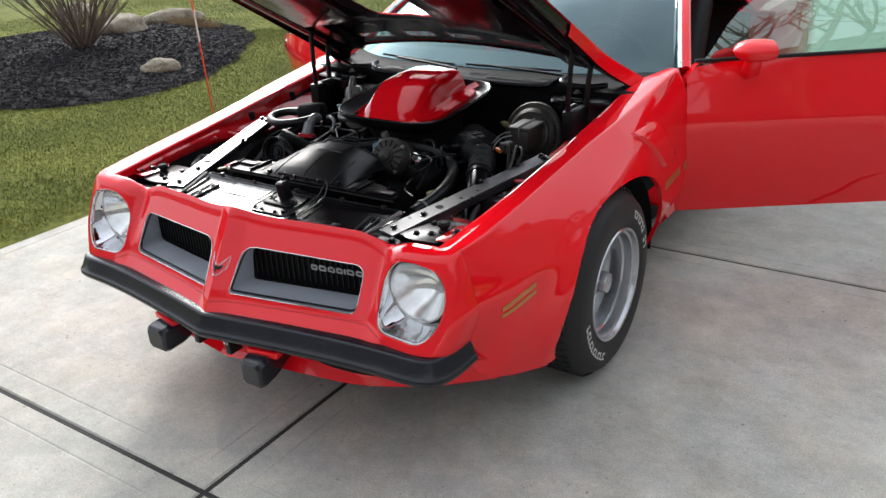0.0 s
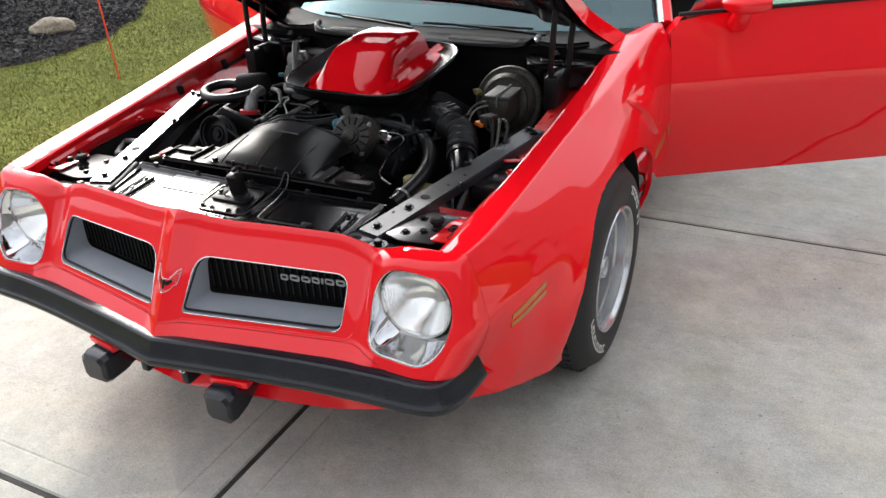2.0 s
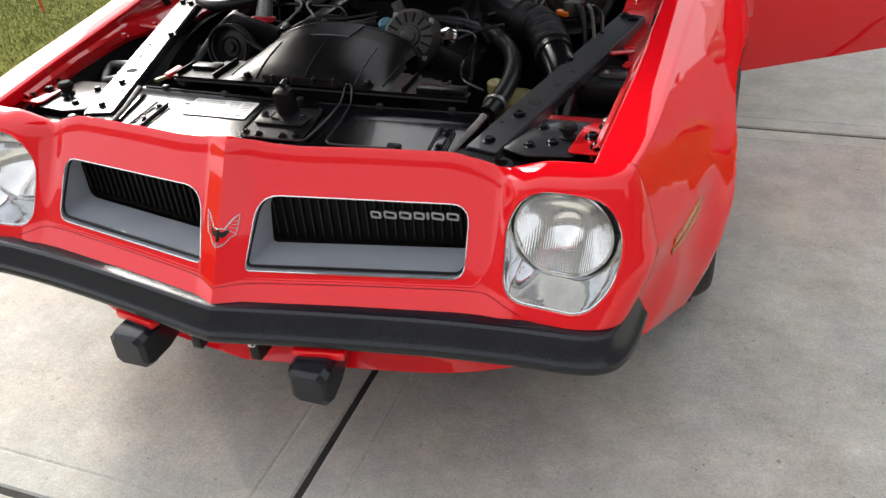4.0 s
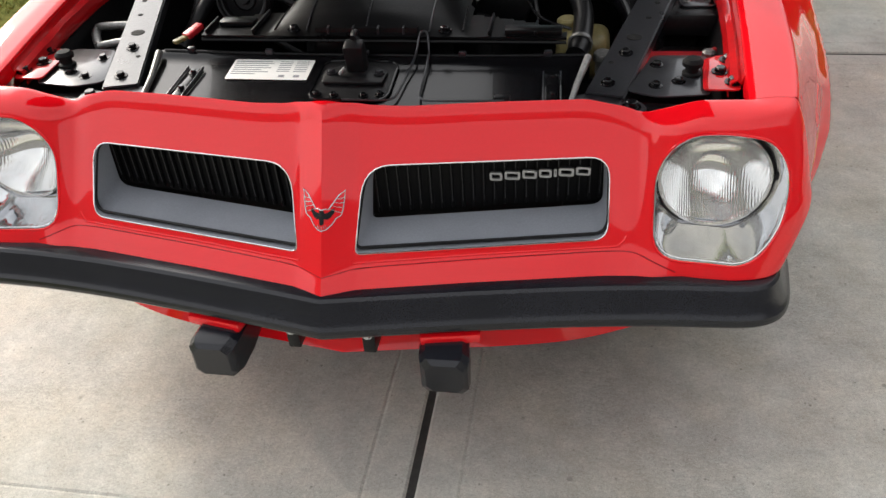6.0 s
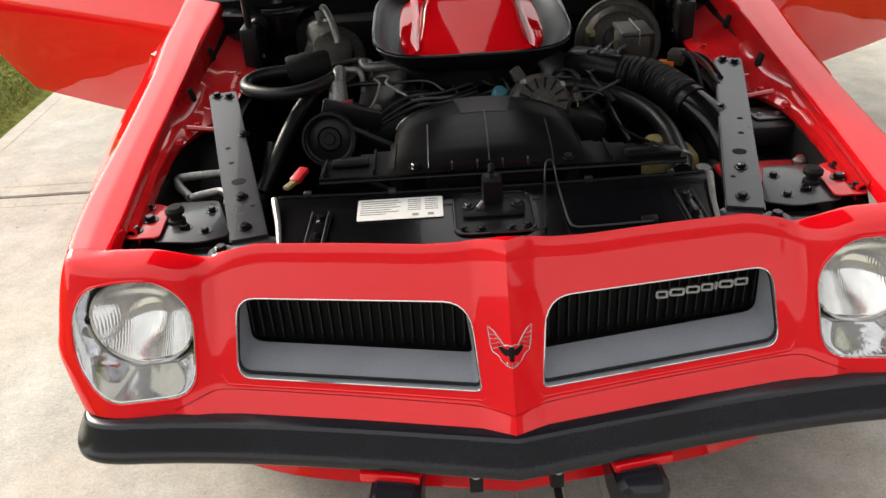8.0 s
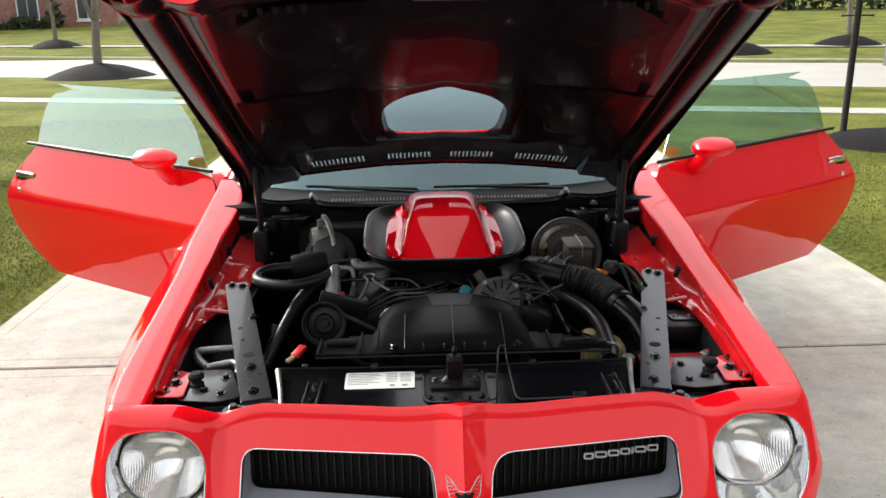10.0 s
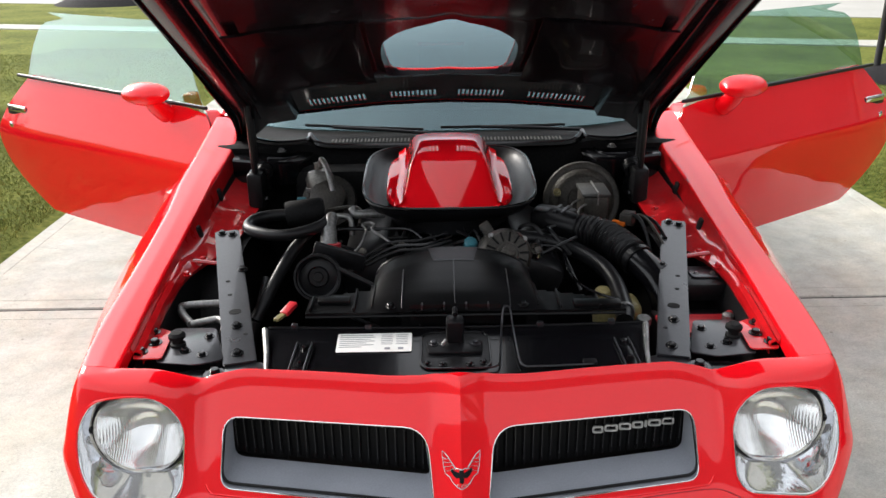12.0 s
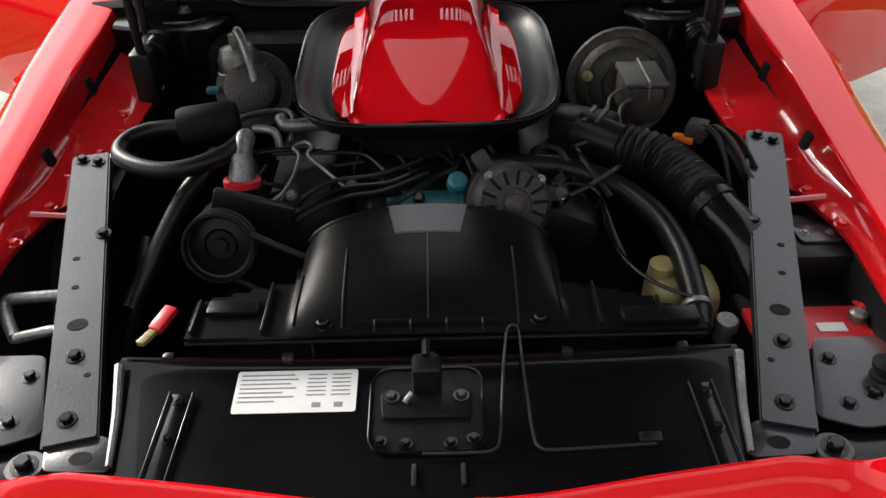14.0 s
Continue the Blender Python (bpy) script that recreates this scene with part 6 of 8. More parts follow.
# latch well and latch
well_m = Matrix.Translation(sup(-0.003, 0.427, 0.001)) @ SLOPE
well = part("latch_well", plate(rounded(0.152, 0.138, 0.026), 0.002, well_m), BLACK_SATIN, car, "pressed latch well on the support")
part("well_rim", tube([well_m @ Vector((x, y, 0.003)) for x, y in rounded(0.152, 0.138, 0.026)], 0.0028, 6, closed=True), BLACK_GLOSS, well)
part("latch", box((0.040, 0.034, 0.070), m=Matrix.Translation((-0.003, 0.455, 0.738)) @ Matrix.Rotation(0.22, 4, "X"), bevel=0.008), BLACK_SATIN, car, "black bonnet latch")
part("latch_hook", tube(spline([(-0.003, 0.462, 0.755), (-0.003, 0.478, 0.772), (-0.003, 0.470, 0.784), (-0.003, 0.450, 0.780)], 6), 0.006, 8), BLACK_SATIN, car, "black hook on the latch")
base_plate = part("latch_base", plate(soft_corners([(-0.060, -0.030), (0.058, -0.030), (0.062, 0.012), (0.034, 0.030), (-0.036, 0.030), (-0.064, 0.012)], 0.006, 3), 0.006, well_m @ Matrix.Translation((0, 0.012, 0.003)), bevel=0.0015), BLACK_SATIN, car)
for x, y in ((-0.048, 0.015), (0.046, 0.015)):
    part("bolt", bolt(well_m @ Vector((x, y, 0.009)), 0.007, 0.007), BRACE, base_plate)
for x, y in ((-0.062, -0.052), (-0.028, -0.056), (0.030, -0.056), (0.060, -0.050)):
    part("bolt", bolt(well_m @ Vector((x, y, 0.003)), 0.006, 0.006), BLACK_GLOSS, well)
part("spring_end", tube([well_m @ Vector((-0.030, 0.004, 0.012)), well_m @ Vector((-0.020, 0.014, 0.020))], 0.004, 8), ALLOY, base_plate)
for x in (-0.020, 0.042):
    part("strap_clip", box((0.006, 0.030, 0.006), m=Matrix.Translation(sup(x, 0.325, 0.004)) @ SLOPE, bevel=0.001), BRACE, support)
# rear lip, clips, and the thin release wire that lies on the panel and loops up behind it
part("top_bead", tube([Vector((x, 0.510 + 0.012 * (x / 0.44) ** 2, 0.7195)) for x in np.linspace(-0.43, 0.43, 20)], 0.0035, 8), BLACK_GLOSS, support)
for x in (-0.37, -0.20, 0.0, 0.195, 0.36):
    part("clip", box((0.016, 0.012, 0.012), (x, 0.511 + 0.012 * (x / 0.44) ** 2, 0.723), 0.003), BRACE, support)
wire = [(-0.01, 0.353, 0.702), (0.06, 0.353, 0.702), (0.083, 0.357, 0.703), (0.091, 0.375, 0.705), (0.098, 0.44, 0.712), (0.105, 0.50, 0.727), (0.109, 0.522, 0.750), (0.114, 0.527, 0.761), (0.123, 0.527, 0.761), (0.127, 0.522, 0.750),
        (0.130, 0.50, 0.727), (0.132, 0.44, 0.712), (0.134, 0.375, 0.705), (0.142, 0.358, 0.703), (0.165, 0.355, 0.702), (0.29, 0.361, 0.702)]
part("release_wire", tube(spline(wire, 5), 0.0022, 8), BRACE, car, "thin bent release wire looped over the support")
part("cable_clamp", box((0.030, 0.016, 0.010), m=Matrix.Translation(sup(0.285, 0.372, 0.005)) @ SLOPE, bevel=0.003), BLACK_SATIN, support)
part("condenser", box((0.80, 0.05, 0.34), (0, 0.47, 0.52), 0.006), BLACK_MATT, car, "dark radiator core")

# fan shroud: flat shelves and a ribbed dome
def shroud_z(x, y):
    """Height of the shroud's top: a low shelf and a ribbed dome that swells to the rear."""
    base = 0.752
    crown = lerp([(0.525, 0.752), (0.545, 0.764), (0.575, 0.779), (0.61, 0.791), (0.65, 0.802), (0.69, 0.811), (0.755, 0.818)], y)
    r = lerp([(0.53, 0.205), (0.60, 0.200), (0.66, 0.197), (0.755, 0.193)], y)
    if abs(x) < r:
        return base + (crown - base) * (1 - (abs(x) / r) ** 2.2) ** 0.6
    return base


rows = []
across = [v * 0.345 for v in np.linspace(-1, 0, 50)[:-1]] + [v * 0.394 for v in np.linspace(0, 1, 52)]
for y in np.linspace(0.525, 0.755, 26):
    rows.append([Vector((x, y, shroud_z(x, y))) for x in across])
bm = grid(rows)


def shelf_back(x):
    """Rear edge of the flat shelf beside the dome."""
    return lerp([(-0.35, 0.605), (-0.265, 0.632), (-0.205, 0.650), (-0.19, 0.76), (0.19, 0.76), (0.20, 0.640), (0.32, 0.600), (0.40, 0.545)], x)


doomed = [f for f in bm.faces if f.calc_center_median().y > shelf_back(f.calc_center_median().x)]
bmesh.ops.delete(bm, geom=doomed, context="FACES")
bmesh.ops.delete(bm, geom=[v for v in bm.verts if not v.link_faces], context="VERTS")
shroud = part("fan_shroud", thick(bm, 0.005), PLASTIC, car, "black plastic fan shroud with a ribbed dome")
for x in (-0.123, 0.0, 0.128):
    part("rib", tube([Vector((x, y, shroud_z(x, y) + 0.0012)) for y in np.linspace(0.535, 0.690 if x == 0 else 0.672, 16)], 0.0016, 6), BRACE, shroud)
for x in (-0.193, 0.193):
    part("edge_crease", tube([Vector((x * (1 - 0.15 * (y - 0.55)), y, shroud_z(x * (1 - 0.15 * (y - 0.55)), y) + 0.001)) for y in np.linspace(0.545, 0.650, 10)], 0.0018, 6), PLASTIC, shroud)
part("rolled_edge", tube([Vector((x, 0.755, shroud_z(x, 0.755) - 0.002)) for x in np.linspace(-0.192, 0.192, 40)], 0.005, 8), PLASTIC, shroud)
# lighter grey strip paints the reflection on the dome's crown
band = []
for y, up in ((0.690, 0.0005), (0.692, 0.0030), (0.757, 0.0036), (0.760, -0.006)):
    w = 0.050 + 0.20 * (y - 0.69)
    band.append([Vector((x * w, y, shroud_z(x * w, min(y, 0.755)) + up)) for x in np.linspace(-1, 1, 18)])
part("crown_sheen_band", grid(band), BRACE, shroud, "flat band on the dome's crown, its pale reflection put in as grey")
skirt = []
for z in (0.0, -0.05, -0.12, -0.20):
    skirt.append([Vector((x, 0.757, max(0.50, shroud_z(x, 0.755) + z))) for x in np.linspace(-0.192, 0.192, 30)])
part("rear_skirt", grid(skirt), PLASTIC, shroud)
lipr = []
for dz, dy in ((0.0, 0.004), (0.017, 0.002), (0.019, -0.002), (0.017, -0.006), (0.0, -0.010), (-0.03, -0.010)):
    lipr.append([Vector((x, 0.541 + dy, 0.748 + dz)) for x in np.linspace(-0.104, 0.104, 30)])
part("front_lip", grid(lipr), PLASTIC, shroud)
for k in range(4):
    part("lip_rib", box((0.0035, 0.014, 0.022), (-0.0765 + 0.051 * k, 0.535, 0.757), 0.001), BRACE, shroud)
part("lower_lip", tube([Vector((x, 0.526, 0.742)) for x in np.linspace(-0.345, 0.394, 20)], 0.0035, 6), PLASTIC, shroud)
for x, y0, y1 in ((-0.335, 0.53, 0.602), (-0.235, 0.53, 0.640), (0.245, 0.53, 0.626), (0.335, 0.53, 0.590)):
    part("shelf_rib", box((0.005, y1 - y0, 0.010), (x, (y0 + y1) / 2, 0.757), 0.0015), PLASTIC, shroud)
part("shelf_step", box((0.075, 0.030, 0.010), (-0.285, 0.585, 0.757), 0.003), PLASTIC, shroud)
part("shelf_step", box((0.110, 0.030, 0.012), (0.330, 0.548, 0.757), 0.003), PLASTIC, shroud)
for x in (-0.150, 0.158):
    part("bolt", bolt((x, 0.543, 0.757), 0.009, 0.008), BLACK_GLOSS, shroud)

# engine block, heads and covers under it all
block = part("engine_block", box((0.46, 0.62, 0.34), (0, 1.09, 0.50), 0.03), BLACK_MATT, car, "black grimy engine block")
part("intake", box((0.28, 0.40, 0.06), (0, 1.10, 0.69), 0.02), BLACK_MATT, block)
part("painted_rail", box((0.16, 0.05, 0.03), (0.0, 0.93, 0.715), 0.012), TEAL, block)
# chrome covers coloured black in place of the dark bay they mirror
for s in (1, -1):
    part("valve_cover", box((0.16, 0.54, 0.10), m=Matrix.Translation((0.225 * s, 1.12, 0.690)) @ Matrix.Rotation(0.42 * s, 4, "Y"), bevel=0.03), BLACK_SATIN, block, "valve cover")
part("bay_floor", box((1.16, 1.30, 0.02), (0, 1.05, 0.30)), BLACK_MATT, car)
part("front_cover", box((0.30, 0.10, 0.28), (0, 0.80, 0.54), 0.03), BLACK_MATT, block)
turned("fan_pulley", [(0.085, 0), (0.09, 0.01), (0.07, 0.025), (0.09, 0.04), (0.085, 0.05), (0.02, 0.055), (0, 0.055)], (0, 0.76, 0.63), (0, -1, 0), BLACK_SATIN, "black fan pulley")

# shaker scoop and its dish
def ring_outline(w, y0, y1, n=56):
    """Rounded-rectangle dish, wider at its front."""
    out = []
    cy, hy = (y0 + y1) / 2, (y1 - y0) / 2
    for k in range(n):
        a = 2 * math.pi * k / n
        c, s_ = math.cos(a), math.sin(a)
        p = 4.2
        r = (abs(c) ** p + abs(s_) ** p) ** (-1 / p)
        out.append((w * r * c, cy + hy * r * s_))
    return out


def dish_z(y):
    return 0.846 + (y - 0.975) * 0.105


shaker = empty("shaker_scoop", (0, 1.2, 0.80))
shaker.parent = car
tagged(shaker, "red shaker air scoop sitting in a black oval dish")
SO = Vector((0, 1.2, 0.80))
rows = []
for w, d, dz in ((0.200, 0.060, -0.062), (0.238, 0.016, -0.030), (0.250, 0.004, -0.012), (0.254, -0.002, 0.0), (0.251, 0.002, 0.005), (0.245, 0.006, 0.003), (0.236, 0.016, -0.006), (0.220, 0.030, -0.022), (0.198, 0.046, -0.028), (0.190, 0.052, -0.026)):
    rows.append([Vector((x, y, dish_z(y) + dz)) - SO for x, y in ring_outline(w, 0.975 + d, 1.475 - d * 0.6)])
part("dish", grid(rows, close=True), BLACK_SATIN, shaker, "black rubber-edged dish round the scoop")
bead = tube([Vector((x, y, dish_z(y) + 0.003)) - SO for x, y in ring_outline(0.254, 0.974, 1.476)], 0.005, 8, closed=True)
part("dish_bead", bead, BLACK_GLOSS, shaker)
base = bmesh.new()
rows = []
for f, dz in ((1.0, -0.027), (0.985, -0.012), (0.95, -0.008), (0.3, -0.006)):
    rows.append([Vector((x * f, 1.225 + (y - 1.225) * f, dish_z(y) + dz)) - SO for x, y in ring_outline(0.190, 1.025, 1.455)])
grid(rows, base, close=True)
base.faces.new([base.verts.new(p) for p in rows[-1]])
bmesh.ops.remove_doubles(base, verts=base.verts, dist=1e-5)
part("scoop_base", base, RED, shaker, "red base plate of the scoop")


def scoop_half(y):
    """Half width of the scoop along the car."""
    return lerp([(1.00, 0.130), (1.06, 0.131), (1.25, 0.124), (1.47, 0.132)], y)


def scoop_top(y):
    """Crown of the hump: a steep rounded front and a nearly level back."""
    table = [(0.96, 0.810), (1.0, 0.846), (1.025, 0.869), (1.05, 0.890), (1.075, 0.910), (1.10, 0.9285), (1.125, 0.944), (1.14, 0.9515), (1.155, 0.9565), (1.175, 0.9607), (1.20, 0.9640), (1.235, 0.9673), (1.27, 0.9694), (1.31, 0.9704), (1.35, 0.9700), (1.40, 0.967), (1.47, 0.958)]
    return sum(lerp(table, y + d) for d in np.linspace(-0.022, 0.022, 15)) / 15


rows = []
for y in np.linspace(1.000, 1.385, 60):
    hw, zt, zb = scoop_half(y), scoop_top(y), dish_z(y) - 0.012
    zt = max(zt, zb + 0.002)
    row = []
    for k in range(57):
        u = math.sin(math.pi / 2 * (2 * k / 56 - 1))
        a = abs(u)
        side_fall = (1 - a ** 9) ** 0.55
        z = zb + (zt - (0.006 + 0.034 * max(0.0, min(1.0, (1.15 - y) / 0.12))) * u * u - zb) * side_fall
        row.append(Vector((u * hw * (1 + 0.10 * (1 - side_fall) ** 2), y, z)) - SO)
    rows.append(row)
rows.append([p + Vector((0, 0.004, -0.004)) for p in rows[-1]])
rows.append([Vector((p.x * 0.96, p.y - 0.006, p.z - 0.008)) for p in rows[-1]])
rows.append([Vector((p.x * 0.98, p.y - 0.05, p.z - 0.004)) for p in rows[-1]])
part("scoop", grid(rows), RED, shaker, "glossy red hump mirroring the bonnet above")
for sgn in (1, -1):
    sk = bmesh.new()
    rows = []
    for y in np.linspace(1.02, 1.46, 20):
        hw = scoop_half(y) * 1.07
        rows.append([Vector((sgn * (hw + dx), y, dish_z(y) + dz)) - SO for dx, dz in ((-0.004, 0.006), (0.006, -0.002), (0.020, -0.006))])
    grid(rows, sk)
    part("fillet", sk, RED, shaker)
turned("air_cleaner", [(0.17, -0.09), (0.185, -0.08), (0.185, 0.0), (0.20, 0.01)], (0, 1.22, 0.83), (0, 0, 1), BLACK_SATIN, "black round air cleaner under the scoop")

# alternator with slotted back
ALT = material("weathered_alternator_casting", (0.042, 0.038, 0.033), 0.5, 0.35, 0, 0.4, 26, 150, 0.3)
ALT_AT, ALT_AXIS = (0.140, 0.868, 0.750), (0.12, -0.88, 0.46)
alt = turned("alternator", [(0.0, 0.058), (0.026, 0.058), (0.030, 0.050), (0.058, 0.046), (0.069, 0.034), (0.072, 0.010), (0.069, 0.008), (0.069, -0.004), (0.073, -0.006), (0.073, -0.045), (0.064, -0.062), (0.02, -0.066), (0, -0.066)], ALT_AT, ALT_AXIS, ALT, "weathered grey cast alternator with fan slots")
am = Matrix.Translation(ALT_AT) @ Vector(ALT_AXIS).to_track_quat("Z", "Y").to_matrix().to_4x4()
for k in range(14):
    part("slot", box((0.026, 0.0055, 0.006), m=am @ Matrix.Rotation(2 * math.pi * k / 14, 4, "Z") @ Matrix.Translation((0.046, 0, 0.0475)), bevel=0.0015), BLACK_MATT, alt)
for k in range(4):
    part("through_bolt", bolt(am @ Matrix.Rotation(2 * math.pi * (k + 0.4) / 4, 4, "Z") @ Vector((0.064, 0, 0.038)), 0.005, 0.006, ALT_AXIS), ALLOY, alt)
part("pulley_boss", lathe([(0.019, 0.05), (0.019, 0.066), (0.012, 0.070), (0, 0.070)], am, 20), GRIME, alt)
part("mounting_ear", box((0.030, 0.05, 0.018), m=am @ Matrix.Rotation(0.5, 4, "Z") @ Matrix.Translation((0.0, 0.080, 0.0)), bevel=0.006), ALT, alt)
turned("chrome_cap", [(0.024, 0), (0.026, 0.012), (0.018, 0.022), (0, 0.024)], (0.224, 0.890, 0.748), (0.1, -0.6, 0.75), CHROME, "chrome oil filler cap")

# pump and pulley with belt
turned("pump_pulley", [(0.0, 0.02), (0.012, 0.02), (0.014, 0.012), (0.024, 0.012), (0.026, 0.017), (0.029, 0.012), (0.048, 0.008), (0.056, 0.034), (0.061, 0.034), (0.061, 0.029), (0.050, 0.024), (0.061, 0.018), (0.061, 0.012), (0.050, 0.008), (0.061, 0.002), (0.061, -0.004), (0.050, -0.008), (0.057, -0.014), (0.055, -0.03), (0, -0.03)], (-0.350, 0.795, 0.728), (0, -0.95, 0.30), BLACK_SATIN, "black grooved pump pulley")
turned("pump_body", [(0.055, 0), (0.06, -0.05), (0.05, -0.14), (0, -0.14)], (-0.350, 0.82, 0.719), (0, -0.95, 0.2), BLACK_MATT, "black pump body")
hose("belt", [(-0.295, 0.775, 0.757), (-0.20, 0.765, 0.71), (-0.10, 0.76, 0.66)], 0.007, RUBBER, "black drive belt")
hose("belt", [(-0.335, 0.775, 0.664), (-0.20, 0.765, 0.59), (-0.08, 0.76, 0.56)], 0.007, RUBBER, "black drive belt")
part("pump_bracket", box((0.14, 0.02, 0.05), m=Matrix.Translation((-0.30, 0.84, 0.765)) @ Matrix.Rotation(0.3, 4, "Y"), bevel=0.006), BLACK_SATIN, car, "black pump bracket")

# filler neck, red clamp and the big looped hose
turned("filler_neck", [(0.025, 0), (0.021, 0.05), (0.018, 0.058), (0, 0.058)], (-0.340, 0.945, 0.752), (0.02, 0.45, 1), ALLOY, "aluminium filler neck")
turned("clamp_ring", [(0.028, 0.0), (0.034, 0.002), (0.034, 0.013), (0.026, 0.016)], (-0.340, 0.944, 0.750), (0.02, 0.2, 1), RED_CAP, "red clamp round the neck")
hose("looped_hose", [(-0.336, 1.010, 0.806), (-0.340, 1.005, 0.812), (-0.362, 0.965, 0.808), (-0.41, 0.932, 0.802), (-0.46, 0.922, 0.798), (-0.515, 0.940, 0.796), (-0.566, 0.985, 0.796), (-0.568, 1.035, 0.800), (-0.53, 1.068, 0.804), (-0.46, 1.075, 0.806)], 0.0165, RUBBER, "thick black looped hose")
turned("muffler_can", [(0, 0), (0.034, 0.0), (0.037, 0.01), (0.037, 0.10), (0.030, 0.11), (0, 0.11)], (-0.475, 1.075, 0.806), (0.95, 0.12, 0.08), BLACK_MATT, "black foam-wrapped can")
hose("neck_elbow", [(-0.338, 0.966, 0.795), (-0.337, 0.985, 0.812), (-0.336, 1.005, 0.816), (-0.340, 1.020, 0.806)], 0.018, ALLOY, "aluminium elbow")
hose("heater_hose", [(-0.52, 0.76, 0.62), (-0.485, 0.82, 0.68), (-0.445, 0.90, 0.742), (-0.415, 0.96, 0.77), (-0.40, 1.02, 0.775)], 0.017, RUBBER, "black heater hose")
hose("heater_hose", [(-0.55, 0.75, 0.50), (-0.52, 0.80, 0.62), (-0.50, 0.86, 0.70)], 0.012, RUBBER, "black heater hose")
hose("silver_pipe", [(-0.56, 0.700, 0.700), (-0.62, 0.692, 0.702), (-0.668, 0.690, 0.700), (-0.682, 0.690, 0.695), (-0.672, 0.66, 0.690), (-0.635, 0.605, 0.690)], 0.010, ALLOY, "bent silver pipe")
hose("silver_pipe", [(-0.635, 0.605, 0.690), (-0.60, 0.610, 0.695), (-0.572, 0.612, 0.698), (-0.552, 0.590, 0.698), (-0.548, 0.560, 0.690)], 0.009, ALLOY, "bent silver pipe")
hose("thin_pipe", [(-0.36, 1.02, 0.77), (-0.28, 1.03, 0.775), (-0.2, 1.02, 0.775)], 0.006, BLACK_GLOSS, "thin black pipe")
hose("thin_pipe", [(-0.335, 1.075, 0.80), (-0.295, 1.06, 0.80), (-0.285, 1.05, 0.78), (-0.285, 1.04, 0.75)], 0.008, ALLOY, "bent vacuum pipe")
hose("thin_pipe", [(-0.285, 1.100, 0.812), (-0.275, 1.085, 0.800), (-0.24, 1.085, 0.800), (-0.19, 1.09, 0.798)], 0.013, ALLOY, "short intake pipe")
hose("thin_wire", [(-0.30, 0.885, 0.745), (-0.27, 0.895, 0.752), (-0.250, 0.93, 0.765), (-0.238, 0.985, 0.785), (-0.250, 1.005, 0.794), (-0.232, 1.022, 0.796), (-0.216, 1.008, 0.794), (-0.222, 0.99, 0.786), (-0.19, 0.955, 0.775), (-0.15, 0.91, 0.765)], 0.0035, ALLOY, "bent fuel line")

# blower case on the firewall
turned("blower_motor", [(0, 0.06), (0.035, 0.06), (0.055, 0.05), (0.060, 0.0), (0.085, -0.005), (0.090, -0.03), (0, -0.03)], (-0.385, 1.33, 0.765), (0.05, -0.85, 0.5), GRIME, "grimy blower motor on the firewall")
turned("accumulator", [(0, 0.0), (0.040, 0.0), (0.045, 0.012), (0.046, 0.018), (0.045, 0.022), (0.045, 0.066), (0.034, 0.088), (0.012, 0.093), (0.010, 0.115), (0, 0.115)], (-0.405, 1.345, 0.770), (-0.12, 0.10, 1), CANISTER, "dull silver canister")
hose("canister_pipe", [(-0.405, 1.345, 0.875), (-0.40, 1.33, 0.90), (-0.385, 1.30, 0.89), (-0.37, 1.27, 0.86), (-0.36, 1.25, 0.82)], 0.009, ALLOY, "bent silver pipe on the canister")
turned("canister_band", [(0.049, 0.0), (0.052, 0.002), (0.052, 0.012), (0.049, 0.014)], (-0.406, 1.345, 0.798), (-0.12, 0.10, 1), ALLOY, "silver band round the canister")
part("blower_case", box((0.30, 0.10, 0.24), (-0.36, 1.47, 0.72), 0.03), BLACK_MATT, car, "black heater case")
part("teal_connector", box((0.03, 0.02, 0.014), (-0.468, 1.31, 0.775), 0.004), TEAL, car, "turquoise connector")

# brake booster and master cylinder
LID = material("dull_zinc_lid", (0.11, 0.11, 0.107), 0.5, 0.5, 0, 0.3, 25, 160, 0.2)
bo = turned("brake_booster", [(0, 0.040), (0.045, 0.040), (0.050, 0.034), (0.072, 0.034), (0.080, 0.028), (0.086, 0.030), (0.100, 0.020), (0.106, 0.010), (0.117, 0.008), (0.122, 0.010), (0.126, 0.006), (0.127, 0.0), (0.122, -0.012), (0.105, -0.03), (0.06, -0.06), (0, -0.06)], (0.440, 1.385, 0.735), (-0.05, -0.95, 0.30), GRIME, "round grimy brake booster")
part("master_cylinder", box((0.082, 0.12, 0.085), (0.458, 1.290, 0.752), 0.014), GRIME, car, "grey master cylinder with a flat lid")
part("cylinder_lid", box((0.090, 0.122, 0.012), (0.458, 1.290, 0.799), 0.004), LID, car)
part("lid_wire", tube([Vector((0.462, 1.222, 0.77)), Vector((0.462, 1.225, 0.809)), Vector((0.462, 1.352, 0.809)), Vector((0.462, 1.356, 0.78))], 0.003, 6), ALLOY, car)
turned("booster_valve", [(0.012, 0), (0.012, 0.02), (0.006, 0.022), (0.006, 0.035), (0, 0.035)], (0.352, 1.335, 0.775), (-0.2, -0.8, 0.5), CREAM, "yellowed check valve", bo, 14)

